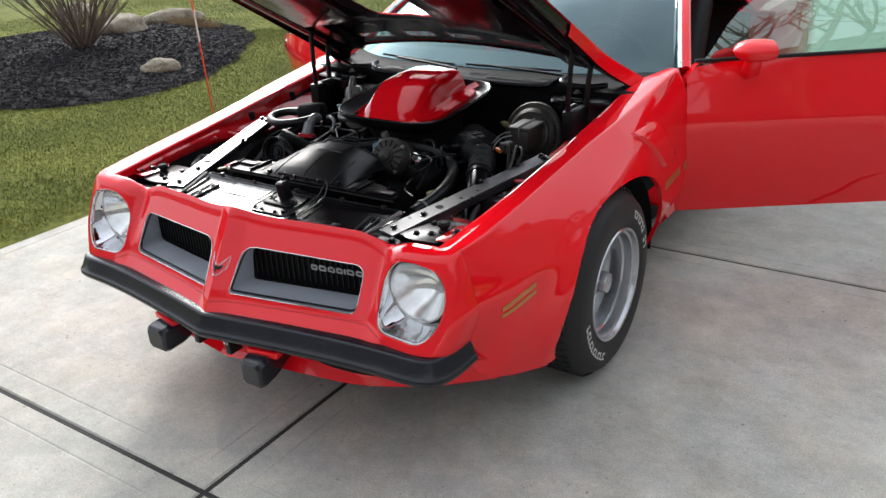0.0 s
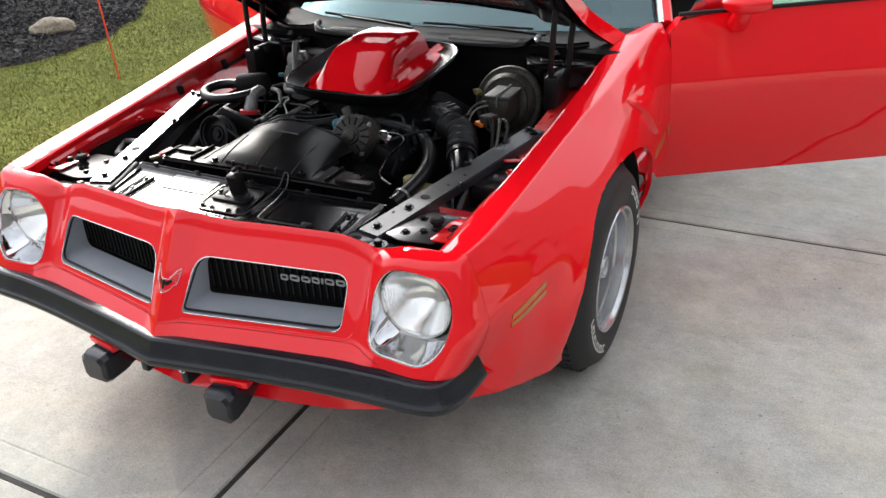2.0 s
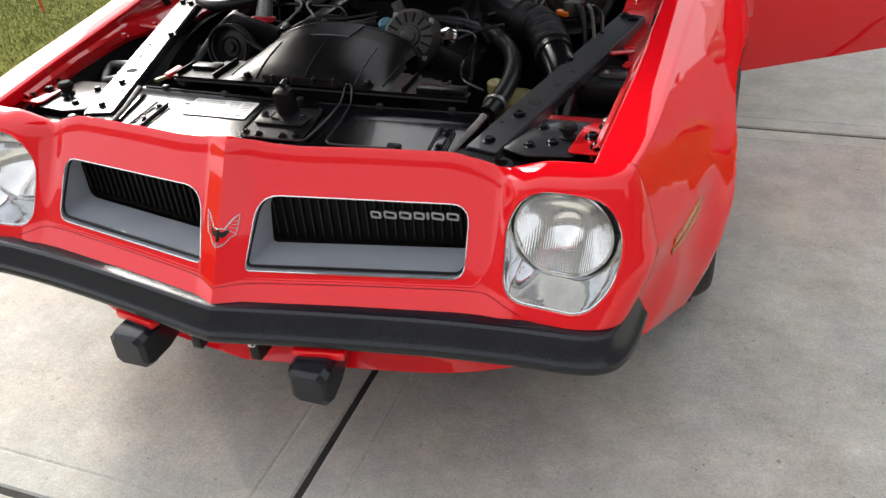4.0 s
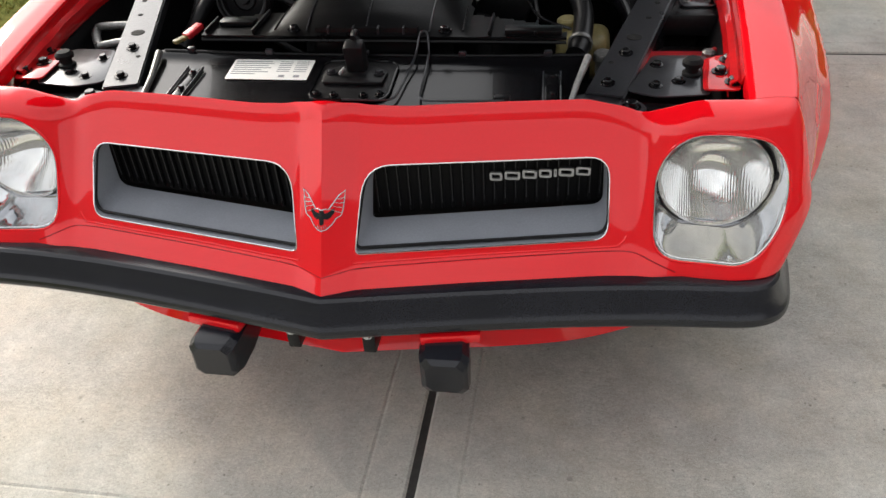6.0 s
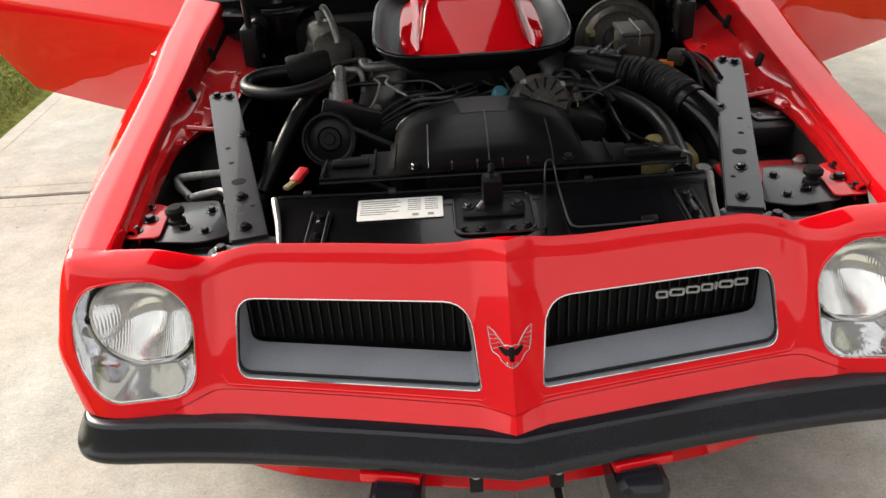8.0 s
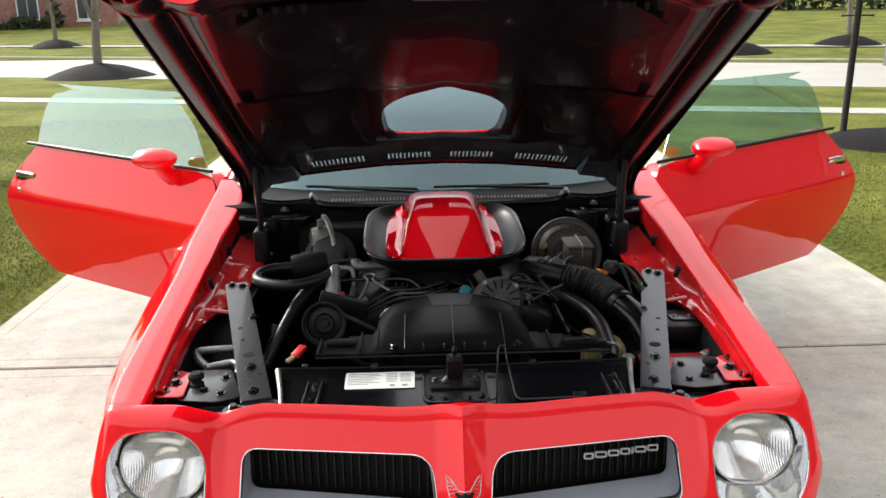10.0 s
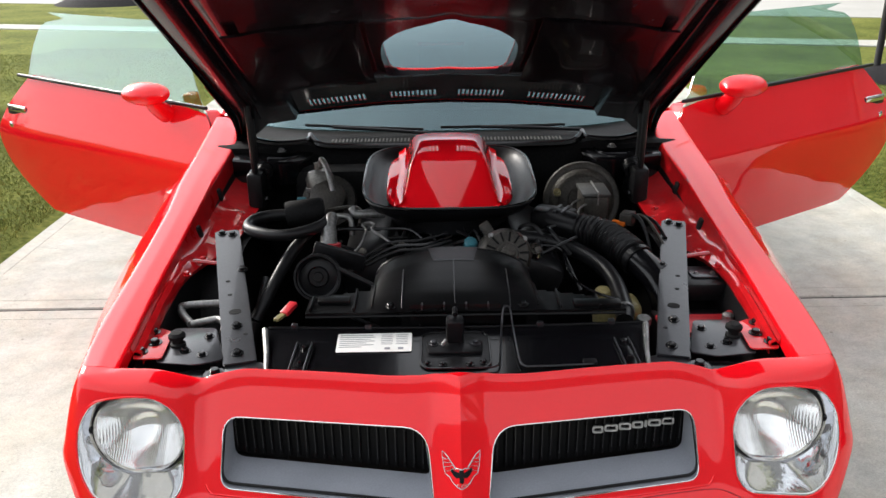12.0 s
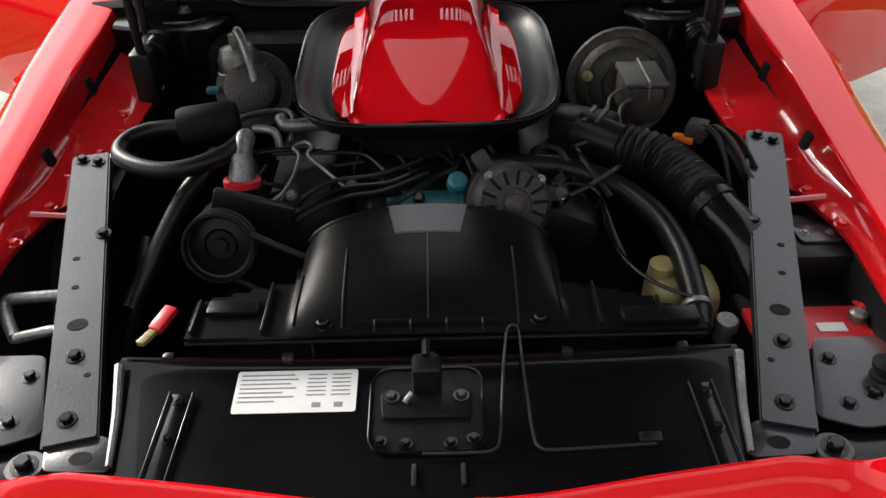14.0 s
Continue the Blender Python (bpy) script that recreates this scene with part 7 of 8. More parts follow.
# upper radiator hose
hose("radiator_hose", [(0.412, 0.600, 0.682), (0.420, 0.640, 0.690), (0.424, 0.70, 0.698), (0.422, 0.775, 0.710), (0.400, 0.856, 0.724), (0.346, 0.938, 0.735), (0.265, 0.977, 0.750), (0.18, 0.980, 0.760), (0.11, 0.975, 0.762)], 0.0215, RUBBER, "thick black upper radiator hose", seg=18)
turned("hose_clamp", [(0.0230, 0), (0.0255, 0.001), (0.0255, 0.010), (0.0230, 0.011)], (0.4195, 0.636, 0.689), (0.05, 0.95, 0.2), ALLOY, "silver hose clamp")
turned("tank_cap", [(0.0, 0.016), (0.016, 0.016), (0.019, 0.012), (0.019, 0.0), (0.014, -0.004), (0.014, -0.03)], (0.466, 0.628, 0.662), (0, -0.1, 1), ALLOY, "small silver cap beside the radiator")
# fresh air duct: square mouth with a clip, bellows, elbow down behind the brace
part("duct_mouth", box((0.13, 0.085, 0.060), m=Matrix.Translation((0.310, 1.115, 0.768)) @ Matrix.Rotation(-0.45, 4, "Z"), bevel=0.016), BLACK_SATIN, car, "black square duct mouth")
for k in range(2):
    part("duct_clip", box((0.010, 0.075, 0.008), m=Matrix.Translation((0.318 + 0.022 * k, 1.105 - 0.010 * k, 0.800)) @ Matrix.Rotation(-0.45, 4, "Z"), bevel=0.002), BRACE, car)
hose("air_duct", [(0.30, 1.105, 0.765), (0.345, 1.068, 0.760), (0.383, 1.039, 0.756)], 0.042, BLACK_SATIN, "black air duct", seg=20)
part("bellows", tube(spline([(0.375, 1.045, 0.756), (0.434, 1.000, 0.754), (0.470, 0.940, 0.745), (0.497, 0.875, 0.734)], 30), 0.045, 22, ribs=0.075, rib_n=17), RUBBER, car, "ribbed black rubber bellows")
hose("duct_elbow", [(0.494, 0.882, 0.735), (0.512, 0.845, 0.727), (0.540, 0.79, 0.705), (0.555, 0.74, 0.66), (0.56, 0.70, 0.58)], 0.041, BLACK_GLOSS, "glossy black duct elbow", seg=20)
part("elbow_band", tube(spline([(0.497, 0.876, 0.733), (0.501, 0.868, 0.732), (0.505, 0.860, 0.730)], 2), 0.046, 22), RUBBER, car)
hose("wiring_loom", [(0.50, 1.06, 0.77), (0.515, 1.04, 0.80), (0.535, 1.01, 0.80), (0.55, 0.985, 0.77), (0.56, 0.95, 0.72)], 0.006, BLACK_SATIN, "thin wiring loom")
part("orange_tag", box((0.040, 0.018, 0.012), m=Matrix.Translation((0.486, 1.036, 0.778)) @ Matrix.Rotation(-0.6, 4, "Z"), bevel=0.002), ORANGE_TAG, car, "orange wire connector")
part("relay_box", box((0.036, 0.046, 0.034), m=Matrix.Translation((0.512, 1.045, 0.790)) @ Matrix.Rotation(-0.5, 4, "Z"), bevel=0.004), ALT, car, "small grey relay box")
# washer bottle and battery
part("washer_bottle", box((0.115, 0.10, 0.10), (0.425, 0.735, 0.632), 0.025, seg=3), CREAM, car, "yellowed plastic washer bottle")
part("bottle_cap", lathe([(0.022, 0), (0.022, 0.02), (0.018, 0.024), (0, 0.024)], Matrix.Translation((0.390, 0.748, 0.678)), 18), CREAM, car)
bat = part("battery", box((0.20, 0.16, 0.16), (0.605, 0.645, 0.572), 0.008), BLACK_SATIN, car, "black battery with a red top")
part("battery_front_band", box((0.20, 0.10, 0.014), (0.605, 0.620, 0.657), 0.003), RED_CAP, bat)
part("label_bar", box((0.044, 0.020, 0.002), (0.628, 0.616, 0.6655)), PAPER, bat)
for x in (0.525, 0.676):
    part("terminal", lathe([(0.014, 0), (0.014, 0.014), (0.009, 0.018), (0, 0.018)], Matrix.Translation((x, 0.636, 0.663)), 12), ALLOY, bat)
part("cable", tube(spline([(0.676, 0.636, 0.674), (0.690, 0.655, 0.672), (0.690, 0.70, 0.650), (0.66, 0.74, 0.60)], 6), 0.007, 8), RED_CAP, bat)
jb = part("junction_box", box((0.15, 0.13, 0.05), m=Matrix.Translation((0.660, 0.800, 0.690)), bevel=0.01), BLACK_SATIN, car, "black plastic box beside the brace")
part("box_lid", plate(rounded(0.075, 0.050, 0.012), 0.006, Matrix.Translation((0.662, 0.795, 0.7150)), bevel=0.002), BRACE, jb, "grey raised lid")
for x in (0.640, 0.684):
    part("bolt", bolt((x, 0.795, 0.7205), 0.005, 0.004), ALLOY, jb)
# red tag on a lead
part("red_tag", box((0.022, 0.046, 0.012), m=Matrix.Translation((-0.395, 0.592, 0.733)) @ Matrix.Rotation(-0.42, 4, "Z") @ Matrix.Rotation(0.2, 4, "X"), bevel=0.003), RED_CAP, car, "red tag on a lead")
part("white_tag", box((0.014, 0.040, 0.008), m=Matrix.Translation((-0.410, 0.562, 0.727)) @ Matrix.Rotation(-0.42, 4, "Z"), bevel=0.002), CREAM, car)

# clutter of plug leads and vacuum lines
rng = random.Random(5)
for k in range(22):
    s = rng.choice((-1, 1))
    x0 = s * rng.uniform(0.05, 0.34)
    y0 = rng.uniform(0.80, 1.0)
    pts = [(x0, y0, rng.uniform(0.70, 0.765))]
    for j in range(4):
        x0 += rng.uniform(-0.07, 0.07)
        y0 += rng.uniform(0.0, 0.09)
        pts.append((x0, y0, rng.uniform(0.70, 0.785)))
    hose("plug_lead", pts, rng.choice((0.004, 0.0045, 0.006)), rng.choice((RUBBER, BLACK_GLOSS, RUBBER, BLACK_SATIN)), "thin black lead", n=6, seg=6)
for k in range(9):
    x, y = rng.uniform(-0.30, 0.26), rng.uniform(0.80, 0.99)
    turned("fitting", [(0.010, 0), (0.012, 0.015), (0.007, 0.02), (0, 0.02)], (x, y, 0.735 + rng.uniform(0, 0.02)), (rng.uniform(-1, 1), -0.5, 1), rng.choice((GRIME, BLACK_GLOSS, BLACK_SATIN)), "small metal fitting", seg=10)
turned("thermostat_housing", [(0.019, 0), (0.019, 0.016), (0.014, 0.022), (0, 0.023)], (0.05, 0.905, 0.765), (0.2, -0.5, 0.8), TEAL, "turquoise thermostat housing")

# separate leads and lines that stand clear of the rest
for name, pts, r, mat in (("sensor_lead", [(0.20, 0.905, 0.76), (0.27, 0.90, 0.765), (0.303, 0.872, 0.755), (0.301, 0.789, 0.74), (0.318, 0.71, 0.735), (0.35, 0.650, 0.735), (0.40, 0.62, 0.73)], 0.0035, BLACK_GLOSS),
                          ("sensor_lead", [(0.303, 0.872, 0.75), (0.318, 0.80, 0.72), (0.330, 0.74, 0.70)], 0.0045, RUBBER),
                          ("vacuum_line", [(-0.29, 1.00, 0.785), (-0.20, 1.005, 0.782), (-0.12, 0.99, 0.785), (-0.08, 0.955, 0.77)], 0.0045, BLACK_GLOSS),
                          ("vacuum_line", [(-0.40, 1.10, 0.76), (-0.37, 1.14, 0.79), (-0.30, 1.15, 0.80), (-0.265, 1.12, 0.80), (-0.262, 1.05, 0.78)], 0.006, GRIME),
                          ("plug_lead", [(-0.23, 0.84, 0.74), (-0.15, 0.87, 0.765), (-0.08, 0.90, 0.76), (0.0, 0.95, 0.765)], 0.0045, RUBBER),
                          ("plug_lead", [(-0.25, 0.86, 0.73), (-0.16, 0.89, 0.77), (-0.07, 0.92, 0.765), (0.0, 0.97, 0.77)], 0.0045, BLACK_GLOSS),
                          ("plug_lead", [(-0.26, 0.88, 0.73), (-0.18, 0.91, 0.772), (-0.09, 0.94, 0.77), (-0.01, 0.985, 0.775)], 0.0045, RUBBER),
                          ("brake_line", [(0.435, 1.24, 0.77), (0.40, 1.20, 0.765), (0.395, 1.15, 0.74), (0.42, 1.10, 0.70)], 0.0035, ALLOY),
                          ("brake_line", [(0.435, 1.29, 0.77), (0.385, 1.24, 0.77), (0.375, 1.17, 0.74), (0.40, 1.12, 0.70)], 0.0035, ALLOY),
                          ("wiring_loom", [(0.53, 1.06, 0.76), (0.545, 1.05, 0.795), (0.565, 1.00, 0.79), (0.585, 0.93, 0.755), (0.60, 0.86, 0.73)], 0.005, GRIME),
                          ("wiring_loom", [(0.545, 1.075, 0.76), (0.555, 1.06, 0.79), (0.585, 1.02, 0.785), (0.60, 0.95, 0.76)], 0.005, BLACK_SATIN)):
    hose(name, pts, r, mat, seg=8)

# firewall and cowl
part("firewall", box((1.36, 0.02, 0.62), (0, 1.545, 0.58)), BLACK_MATT, car, "black firewall")
cowl = []
for y, z in ((1.535, 0.86), (1.53, 0.888), (1.545, 0.896), (1.58, 0.892), (1.61, 0.895), (1.635, 0.900), (1.662, 0.906)):
    cowl.append([Vector((x, y + (0.20 * (abs(x) / 0.8) ** 2 if y > 1.6 else 0.0), z + (0.012 * math.exp(-((abs(x) - 0.5) / 0.06) ** 2) if y < 1.6 else 0))) for x in np.linspace(-0.78, 0.78, 53)])
cw = part("cowl_panel", thick(grid(cowl), 0.004), BLACK_MATT, car, "black cowl with a vent grille")
part("cowl_lip", tube(spline([(-0.46, 1.56, 0.915), (-0.42, 1.52, 0.898), (-0.30, 1.51, 0.894), (0, 1.505, 0.894), (0.30, 1.51, 0.894), (0.42, 1.52, 0.898), (0.46, 1.56, 0.915)], 8), 0.012, 8), BLACK_GLOSS, cw)
for s in (1, -1):
    for k in range(22):
        part("vent_slat", box((0.005, 0.045, 0.004), (s * (0.13 + 0.0125 * k), 1.575, 0.899), 0.001), GRIME, cw, smooth=False)
    # shelf pockets beside the cowl
    part("corner_pocket", tube(spline([(0.47 * s, 1.60, 0.915), (0.48 * s, 1.55, 0.905), (0.58 * s, 1.545, 0.900), (0.66 * s, 1.58, 0.905)], 7), 0.011, 8), BLACK_GLOSS, cw)
    pocket = []
    for x in np.linspace(0.455, 0.715, 15):
        yf = lerp([(0.455, 1.50), (0.49, 1.435), (0.54, 1.422), (0.62, 1.438), (0.715, 1.47)], x)
        dip = 0.010 * math.exp(-((x - 0.57) / 0.05) ** 2)
        pocket.append([Vector((x * s, 1.66 + (yf - 1.66) * f, 0.880 - 0.012 * f - dip * math.sin(math.pi * f))) for f in np.linspace(0, 1, 9)] + [Vector((x * s, yf - 0.007, 0.862)), Vector((x * s, yf - 0.008, 0.850)), Vector((x * s, yf - 0.002, 0.79))])
    part("corner_panel", grid(pocket), BLACK_GLOSS, cw, "glossy black pressed corner panel")
    part("pressed_rib", tube(spline([(0.50 * s, 1.60, 0.878), (0.505 * s, 1.53, 0.873), (0.53 * s, 1.475, 0.868), (0.60 * s, 1.475, 0.868)], 6), 0.004, 6), BLACK_GLOSS, cw)
    part("bolt", bolt((0.56 * s, 1.52, 0.879), 0.010, 0.010), ALLOY, cw)


def wiper(points, parent_label):
    w = part("wiper", tube(points, 0.006, 8), BLACK_SATIN, car, parent_label)
    return w


wp = wiper([Vector((-0.05, 1.61, 0.912)), Vector((-0.22, 1.635, 0.922)), Vector((-0.40, 1.66, 0.928))], "black wiper arm")
part("blade", tube([Vector((-0.50, 1.69, 0.930)), Vector((-0.30, 1.66, 0.926)), Vector((-0.08, 1.645, 0.920))], 0.005, 6), BLACK_MATT, wp)
wp = wiper([Vector((0.48, 1.64, 0.912)), Vector((0.30, 1.64, 0.922)), Vector((0.12, 1.645, 0.926))], "black wiper arm")
part("blade", tube([Vector((0.42, 1.67, 0.924)), Vector((0.20, 1.65, 0.926)), Vector((-0.02, 1.645, 0.926))], 0.005, 6), BLACK_MATT, wp)


# ---- garden ----
def blades(n, x0, x1, y0, y1, seed, hmin=0.010, hmax=0.030, keep=None):
    """Many narrow grass blades over a stretch of lawn, as arrays of points and triangles."""
    g = np.random.default_rng(seed)
    x, y = g.uniform(x0, x1, n), g.uniform(y0, y1, n)
    if keep is not None:
        k = keep(x, y)
        x, y = x[k], y[k]
    n = len(x)
    a, h, w = g.uniform(0, math.pi * 2, n), g.uniform(hmin, hmax, n), g.uniform(0.0015, 0.0032, n)
    lean = g.normal(0, 0.014, (n, 2))
    z = np.full(n, 0.022)
    p = np.empty((n, 3, 3))
    p[:, 0] = np.stack([x - w * np.cos(a), y - w * np.sin(a), z], 1)
    p[:, 1] = np.stack([x + w * np.cos(a), y + w * np.sin(a), z], 1)
    p[:, 2] = np.stack([x + lean[:, 0], y + lean[:, 1], z + h], 1)
    return p.reshape(-1, 3)


def triangles(name, points, mat, label, category):
    me = bpy.data.meshes.new(name)
    n = len(points) // 3
    me.vertices.add(len(points))
    me.vertices.foreach_set("co", points.astype(np.float32).ravel())
    me.loops.add(n * 3)
    me.loops.foreach_set("vertex_index", np.arange(n * 3, dtype=np.int32))
    me.polygons.add(n)
    me.polygons.foreach_set("loop_start", np.arange(0, n * 3, 3, dtype=np.int32))
    me.update()
    me.materials.append(mat)
    return tagged(new(name, me), label, category, kind="stuff")


BED_C, BED_R = Vector((-6.50, 3.78)), (2.02, 2.02)
BED_LOBES = [(-180, 1.32), (-130, 1.05), (-90, 0.95), (-48, 0.99), (-25, 1.085), (-10, 1.08), (0, 1.045), (20, 0.95), (50, 0.945), (70, 1.10), (95, 1.33), (110, 1.46), (135, 1.50), (160, 1.42), (180, 1.32)]


def bed_edge(a):
    """How far the bed reaches at an angle, as a share of its radius."""
    d = (np.degrees(a) + 180) % 360 - 180
    return np.interp(d, [r[0] for r in BED_LOBES], [r[1] for r in BED_LOBES]) + 0.012 * np.sin(np.asarray(a) * 17)


def outside_bed(x, y):
    u, v = (x - BED_C.x) / BED_R[0], (y - BED_C.y) / BED_R[1]
    return np.hypot(u, v) > 0.975 * bed_edge(np.arctan2(v, u))


pts = [blades(190000, -6.2, -2.32, -1.0, 6.5, 1, keep=outside_bed), blades(110000, -11, -5.5, 0.5, 10.5, 2, 0.012, 0.035, outside_bed), blades(60000, 2.68, 5.6, 2.2, 8.0, 3), blades(40000, -5.5, -2.32, 6.0, 11.0, 4)]
triangles("lawn_grass", np.concatenate(pts), GRASS, "short dormant grass blades, green and straw", "grass")


def mulch_z(x, y):
    u, v = (x - BED_C.x) / BED_R[0], (y - BED_C.y) / BED_R[1]
    r = math.hypot(u, v) / float(bed_edge(math.atan2(v, u)))
    return 0.03 + 0.13 * max(0, 1 - r ** 2) ** 0.7


def mulch_bed():
    bm = bmesh.new()
    rows = []
    for k in range(13):
        f = k / 12
        row = []
        for j in range(60):
            a = 2 * math.pi * j / 60
            e = f * float(bed_edge(a))
            x, y = BED_C.x + BED_R[0] * e * math.cos(a), BED_C.y + BED_R[1] * e * math.sin(a)
            z = mulch_z(x, y) + 0.015 * noise.noise((x * 5, y * 5, 0)) - (0.03 if k == 12 else 0)
            row.append(Vector((x, y, z)))
        rows.append(row)
    grid(rows, bm, close=True)
    bmesh.ops.remove_doubles(bm, verts=bm.verts, dist=1e-5)
    return tagged(part("mulch_bed", bm, MULCH), "rounded bed of black shredded mulch in the lawn", "mulch bed")


mulch_bed()
g = np.random.default_rng(9)
n = 42000
a, r = g.uniform(0, 2 * math.pi, n), np.sqrt(g.uniform(0, 1, n))
ed = bed_edge(a)
x, y = BED_C.x + BED_R[0] * r * ed * np.cos(a), BED_C.y + BED_R[1] * r * ed * np.sin(a)
z = np.array([mulch_z(p, q) for p, q in zip(x, y)]) + g.uniform(0.0, 0.02, n)
th, le, wi = g.uniform(0, math.pi, n), g.uniform(0.012, 0.045, n), g.uniform(0.004, 0.011, n)
p = np.empty((n, 3, 3))
p[:, 0] = np.stack([x - le * np.cos(th), y - le * np.sin(th), z], 1)
p[:, 1] = np.stack([x + le * np.cos(th), y + le * np.sin(th), z + g.uniform(-0.01, 0.02, n)], 1)
p[:, 2] = np.stack([x - wi * np.sin(th), y + wi * np.cos(th), z + g.uniform(0.0, 0.015, n)], 1)
triangles("mulch_chips", p.reshape(-1, 3), CHIP, "loose black bark chips on the bed", "mulch")


def boulder(at, size, seed, label):
    bm = bmesh.new()
    bmesh.ops.create_icosphere(bm, subdivisions=4, radius=1)
    for v in bm.verts:
        d = 1 + 0.20 * noise.noise(v.co * 1.3 + Vector((seed, 0, 0))) + 0.07 * noise.noise(v.co * 4 + Vector((0, seed, 0)))
        v.co = Vector((v.co.x * size[0], v.co.y * size[1], max(v.co.z, -0.3) * size[2])) * d
    bmesh.ops.transform(bm, matrix=Matrix.Translation(at) @ Matrix.Rotation(seed, 4, "Z"), verts=bm.verts)
    return tagged(part("boulder", bm, ROCK), label, "rock", "boulders in the mulch bed")


boulder((-4.93, 3.80, 0.11), (0.20, 0.14, 0.11), 1.2, "low tan boulder lying on the mulch")
boulder((-7.35, 5.20, 0.14), (0.34, 0.28, 0.22), 2.7, "large tan boulder behind the shrub")
boulder((-7.65, 6.25, 0.12), (0.42, 0.22, 0.14), 4.1, "flat grey boulder at the bed's edge")
boulder((-9.6, 6.1, 0.10), (0.34, 0.26, 0.20), 5.3, "tan boulder partly hidden by the shrub")


def shrub(at):
    """Bare multi-stemmed shrub: many arching twigs from one root."""
    s = empty("shrub", at, label="bare brown multi-stemmed shrub in the mulch bed", category="shrub")
    rg = random.Random(3)
    bm, tw = bmesh.new(), bmesh.new()
    for k in range(70):
        a = rg.uniform(0, 2 * math.pi)
        lean = rg.uniform(0.12, 1.05)
        L = rg.uniform(0.8, 1.5)
        p = [Vector((0.10 * math.cos(a) * rg.random(), 0.10 * math.sin(a) * rg.random(), -0.03))]
        d = Vector((math.cos(a) * lean, math.sin(a) * lean, 1)).normalized()
        for j in range(6):
            d = (d + Vector((rg.uniform(-0.12, 0.12) + 0.05 * math.cos(a), rg.uniform(-0.12, 0.12) + 0.05 * math.sin(a), 0.03))).normalized()
            p.append(p[-1] + d * L / 6)
        tube(p, lambda f: 0.0095 * (1 - 0.8 * f), 5, bm, caps=False)
        for j in range(3):
            q = p[rg.randint(2, 5)]
            e = (d + Vector((rg.uniform(-0.8, 0.8), rg.uniform(-0.8, 0.8), 0.3))).normalized()
            tube([q, q + e * 0.18, q + e * 0.34 + Vector((0, 0, 0.05))], lambda f: 0.005 * (1 - 0.7 * f), 4, tw, caps=False)
    part("stem_cluster", bm, TWIG, s, kind="stuff")
    part("twig_cluster", tw, TWIG, s, kind="stuff")
    return s


shrub((-6.68, 4.15, 0.16))


def dry_tufts():
    """Cut-back straw tufts in a row behind the boulders."""
    g = np.random.default_rng(31)
    n = 2600
    c = g.integers(0, 9, n)
    x, y = -6.55 - 0.13 * c + g.normal(0, 0.06, n), 5.95 + 0.02 * c + g.normal(0, 0.07, n)
    h, a = g.uniform(0.05, 0.19, n), g.uniform(0, 2 * math.pi, n)
    p = np.empty((n, 3, 3))
    p[:, 0] = np.stack([x - 0.003 * np.cos(a), y - 0.003 * np.sin(a), np.full(n, 0.05)], 1)
    p[:, 1] = np.stack([x + 0.003 * np.cos(a), y + 0.003 * np.sin(a), np.full(n, 0.05)], 1)
    p[:, 2] = np.stack([x + g.normal(0, 0.04, n), y + g.normal(0, 0.04, n), 0.05 + h], 1)
    return triangles("dry_grass_tufts", p.reshape(-1, 3), STRAW, "cut-back straw-brown grass tufts in the bed", "grass tufts")


dry_tufts()


def stake():
    s = empty("marker_stake", (-3.33, 3.02, 0), label="thin orange driveway marker stake with a white band", category="marker stake")
    part("rod", tube([Vector((0, 0, -0.05)), Vector((-0.03, 0.0, 0.62)), Vector((-0.06, 0.01, 1.20))], 0.006, 8), STAKE, s)
    part("white_band", tube([Vector((-0.027, 0.001, 0.60)), Vector((-0.042, 0.005, 0.84))], 0.0072, 8), WHITE_BAND, s)
    return s


stake()


def tree(at, h, r, seed, name="street_tree", label="bare young street tree with grey bark", levels=3):
    t = empty(name, at, label=label, category="tree", group="street trees")
    rg = random.Random(seed)
    trunk, limbs = bmesh.new(), bmesh.new()

    def grow(p, d, L, rad, level):
        pts = [p]
        for j in range(4):
            d = (d + Vector((rg.uniform(-0.13, 0.13), rg.uniform(-0.13, 0.13), 0.05))).normalized()
            pts.append(pts[-1] + d * L / 4)
        tube(pts, lambda f: rad * (1 - 0.45 * f), 9 if level == 0 else 5, trunk if level == 0 else limbs, caps=False)
        if level < levels:
            for k in range(5 if level == 0 else 4):
                q = pts[rg.choice((2, 3, 4, 4))]
                a = rg.uniform(0, 2 * math.pi)
                e = (d + Vector((math.cos(a), math.sin(a), 0)) * rg.uniform(0.45, 0.9)).normalized()
                grow(q, e, L * rg.uniform(0.5, 0.75), rad * 0.48, level + 1)

    grow(Vector((0, 0, -0.05)), Vector((0, 0, 1)), h * 0.42, r, 0)
    part("trunk", trunk, BARK, t)
    part("limbs", limbs, BARK, t)
    mound = bmesh.new()
    rows = [[Vector((w * math.cos(b) * (1 + 0.06 * math.sin(3 * b)), w * 0.9 * math.sin(b), z)) for b in np.linspace(0, 2 * math.pi, 25)[:-1]] for w, z in ((1.02, 0.0), (0.80, 0.12), (0.45, 0.27), (0.12, 0.34))]
    grid(rows, mound, close=True)
    mound.faces.new([mound.verts.new(p) for p in rows[-1]])
    bmesh.ops.transform(mound, matrix=Matrix.Translation(at) @ Matrix.Diagonal((1.0 * max(1, r / 0.09), 1.0 * max(1, r / 0.09), 1, 1)), verts=mound.verts)
    tagged(part("mulch_ring", mound, MULCH), "mound of black mulch round a tree's foot", "mulch ring", "mulch rings")
    return t


def on_land(x, y):
    return (x, y, height(x, y) + 0.02)


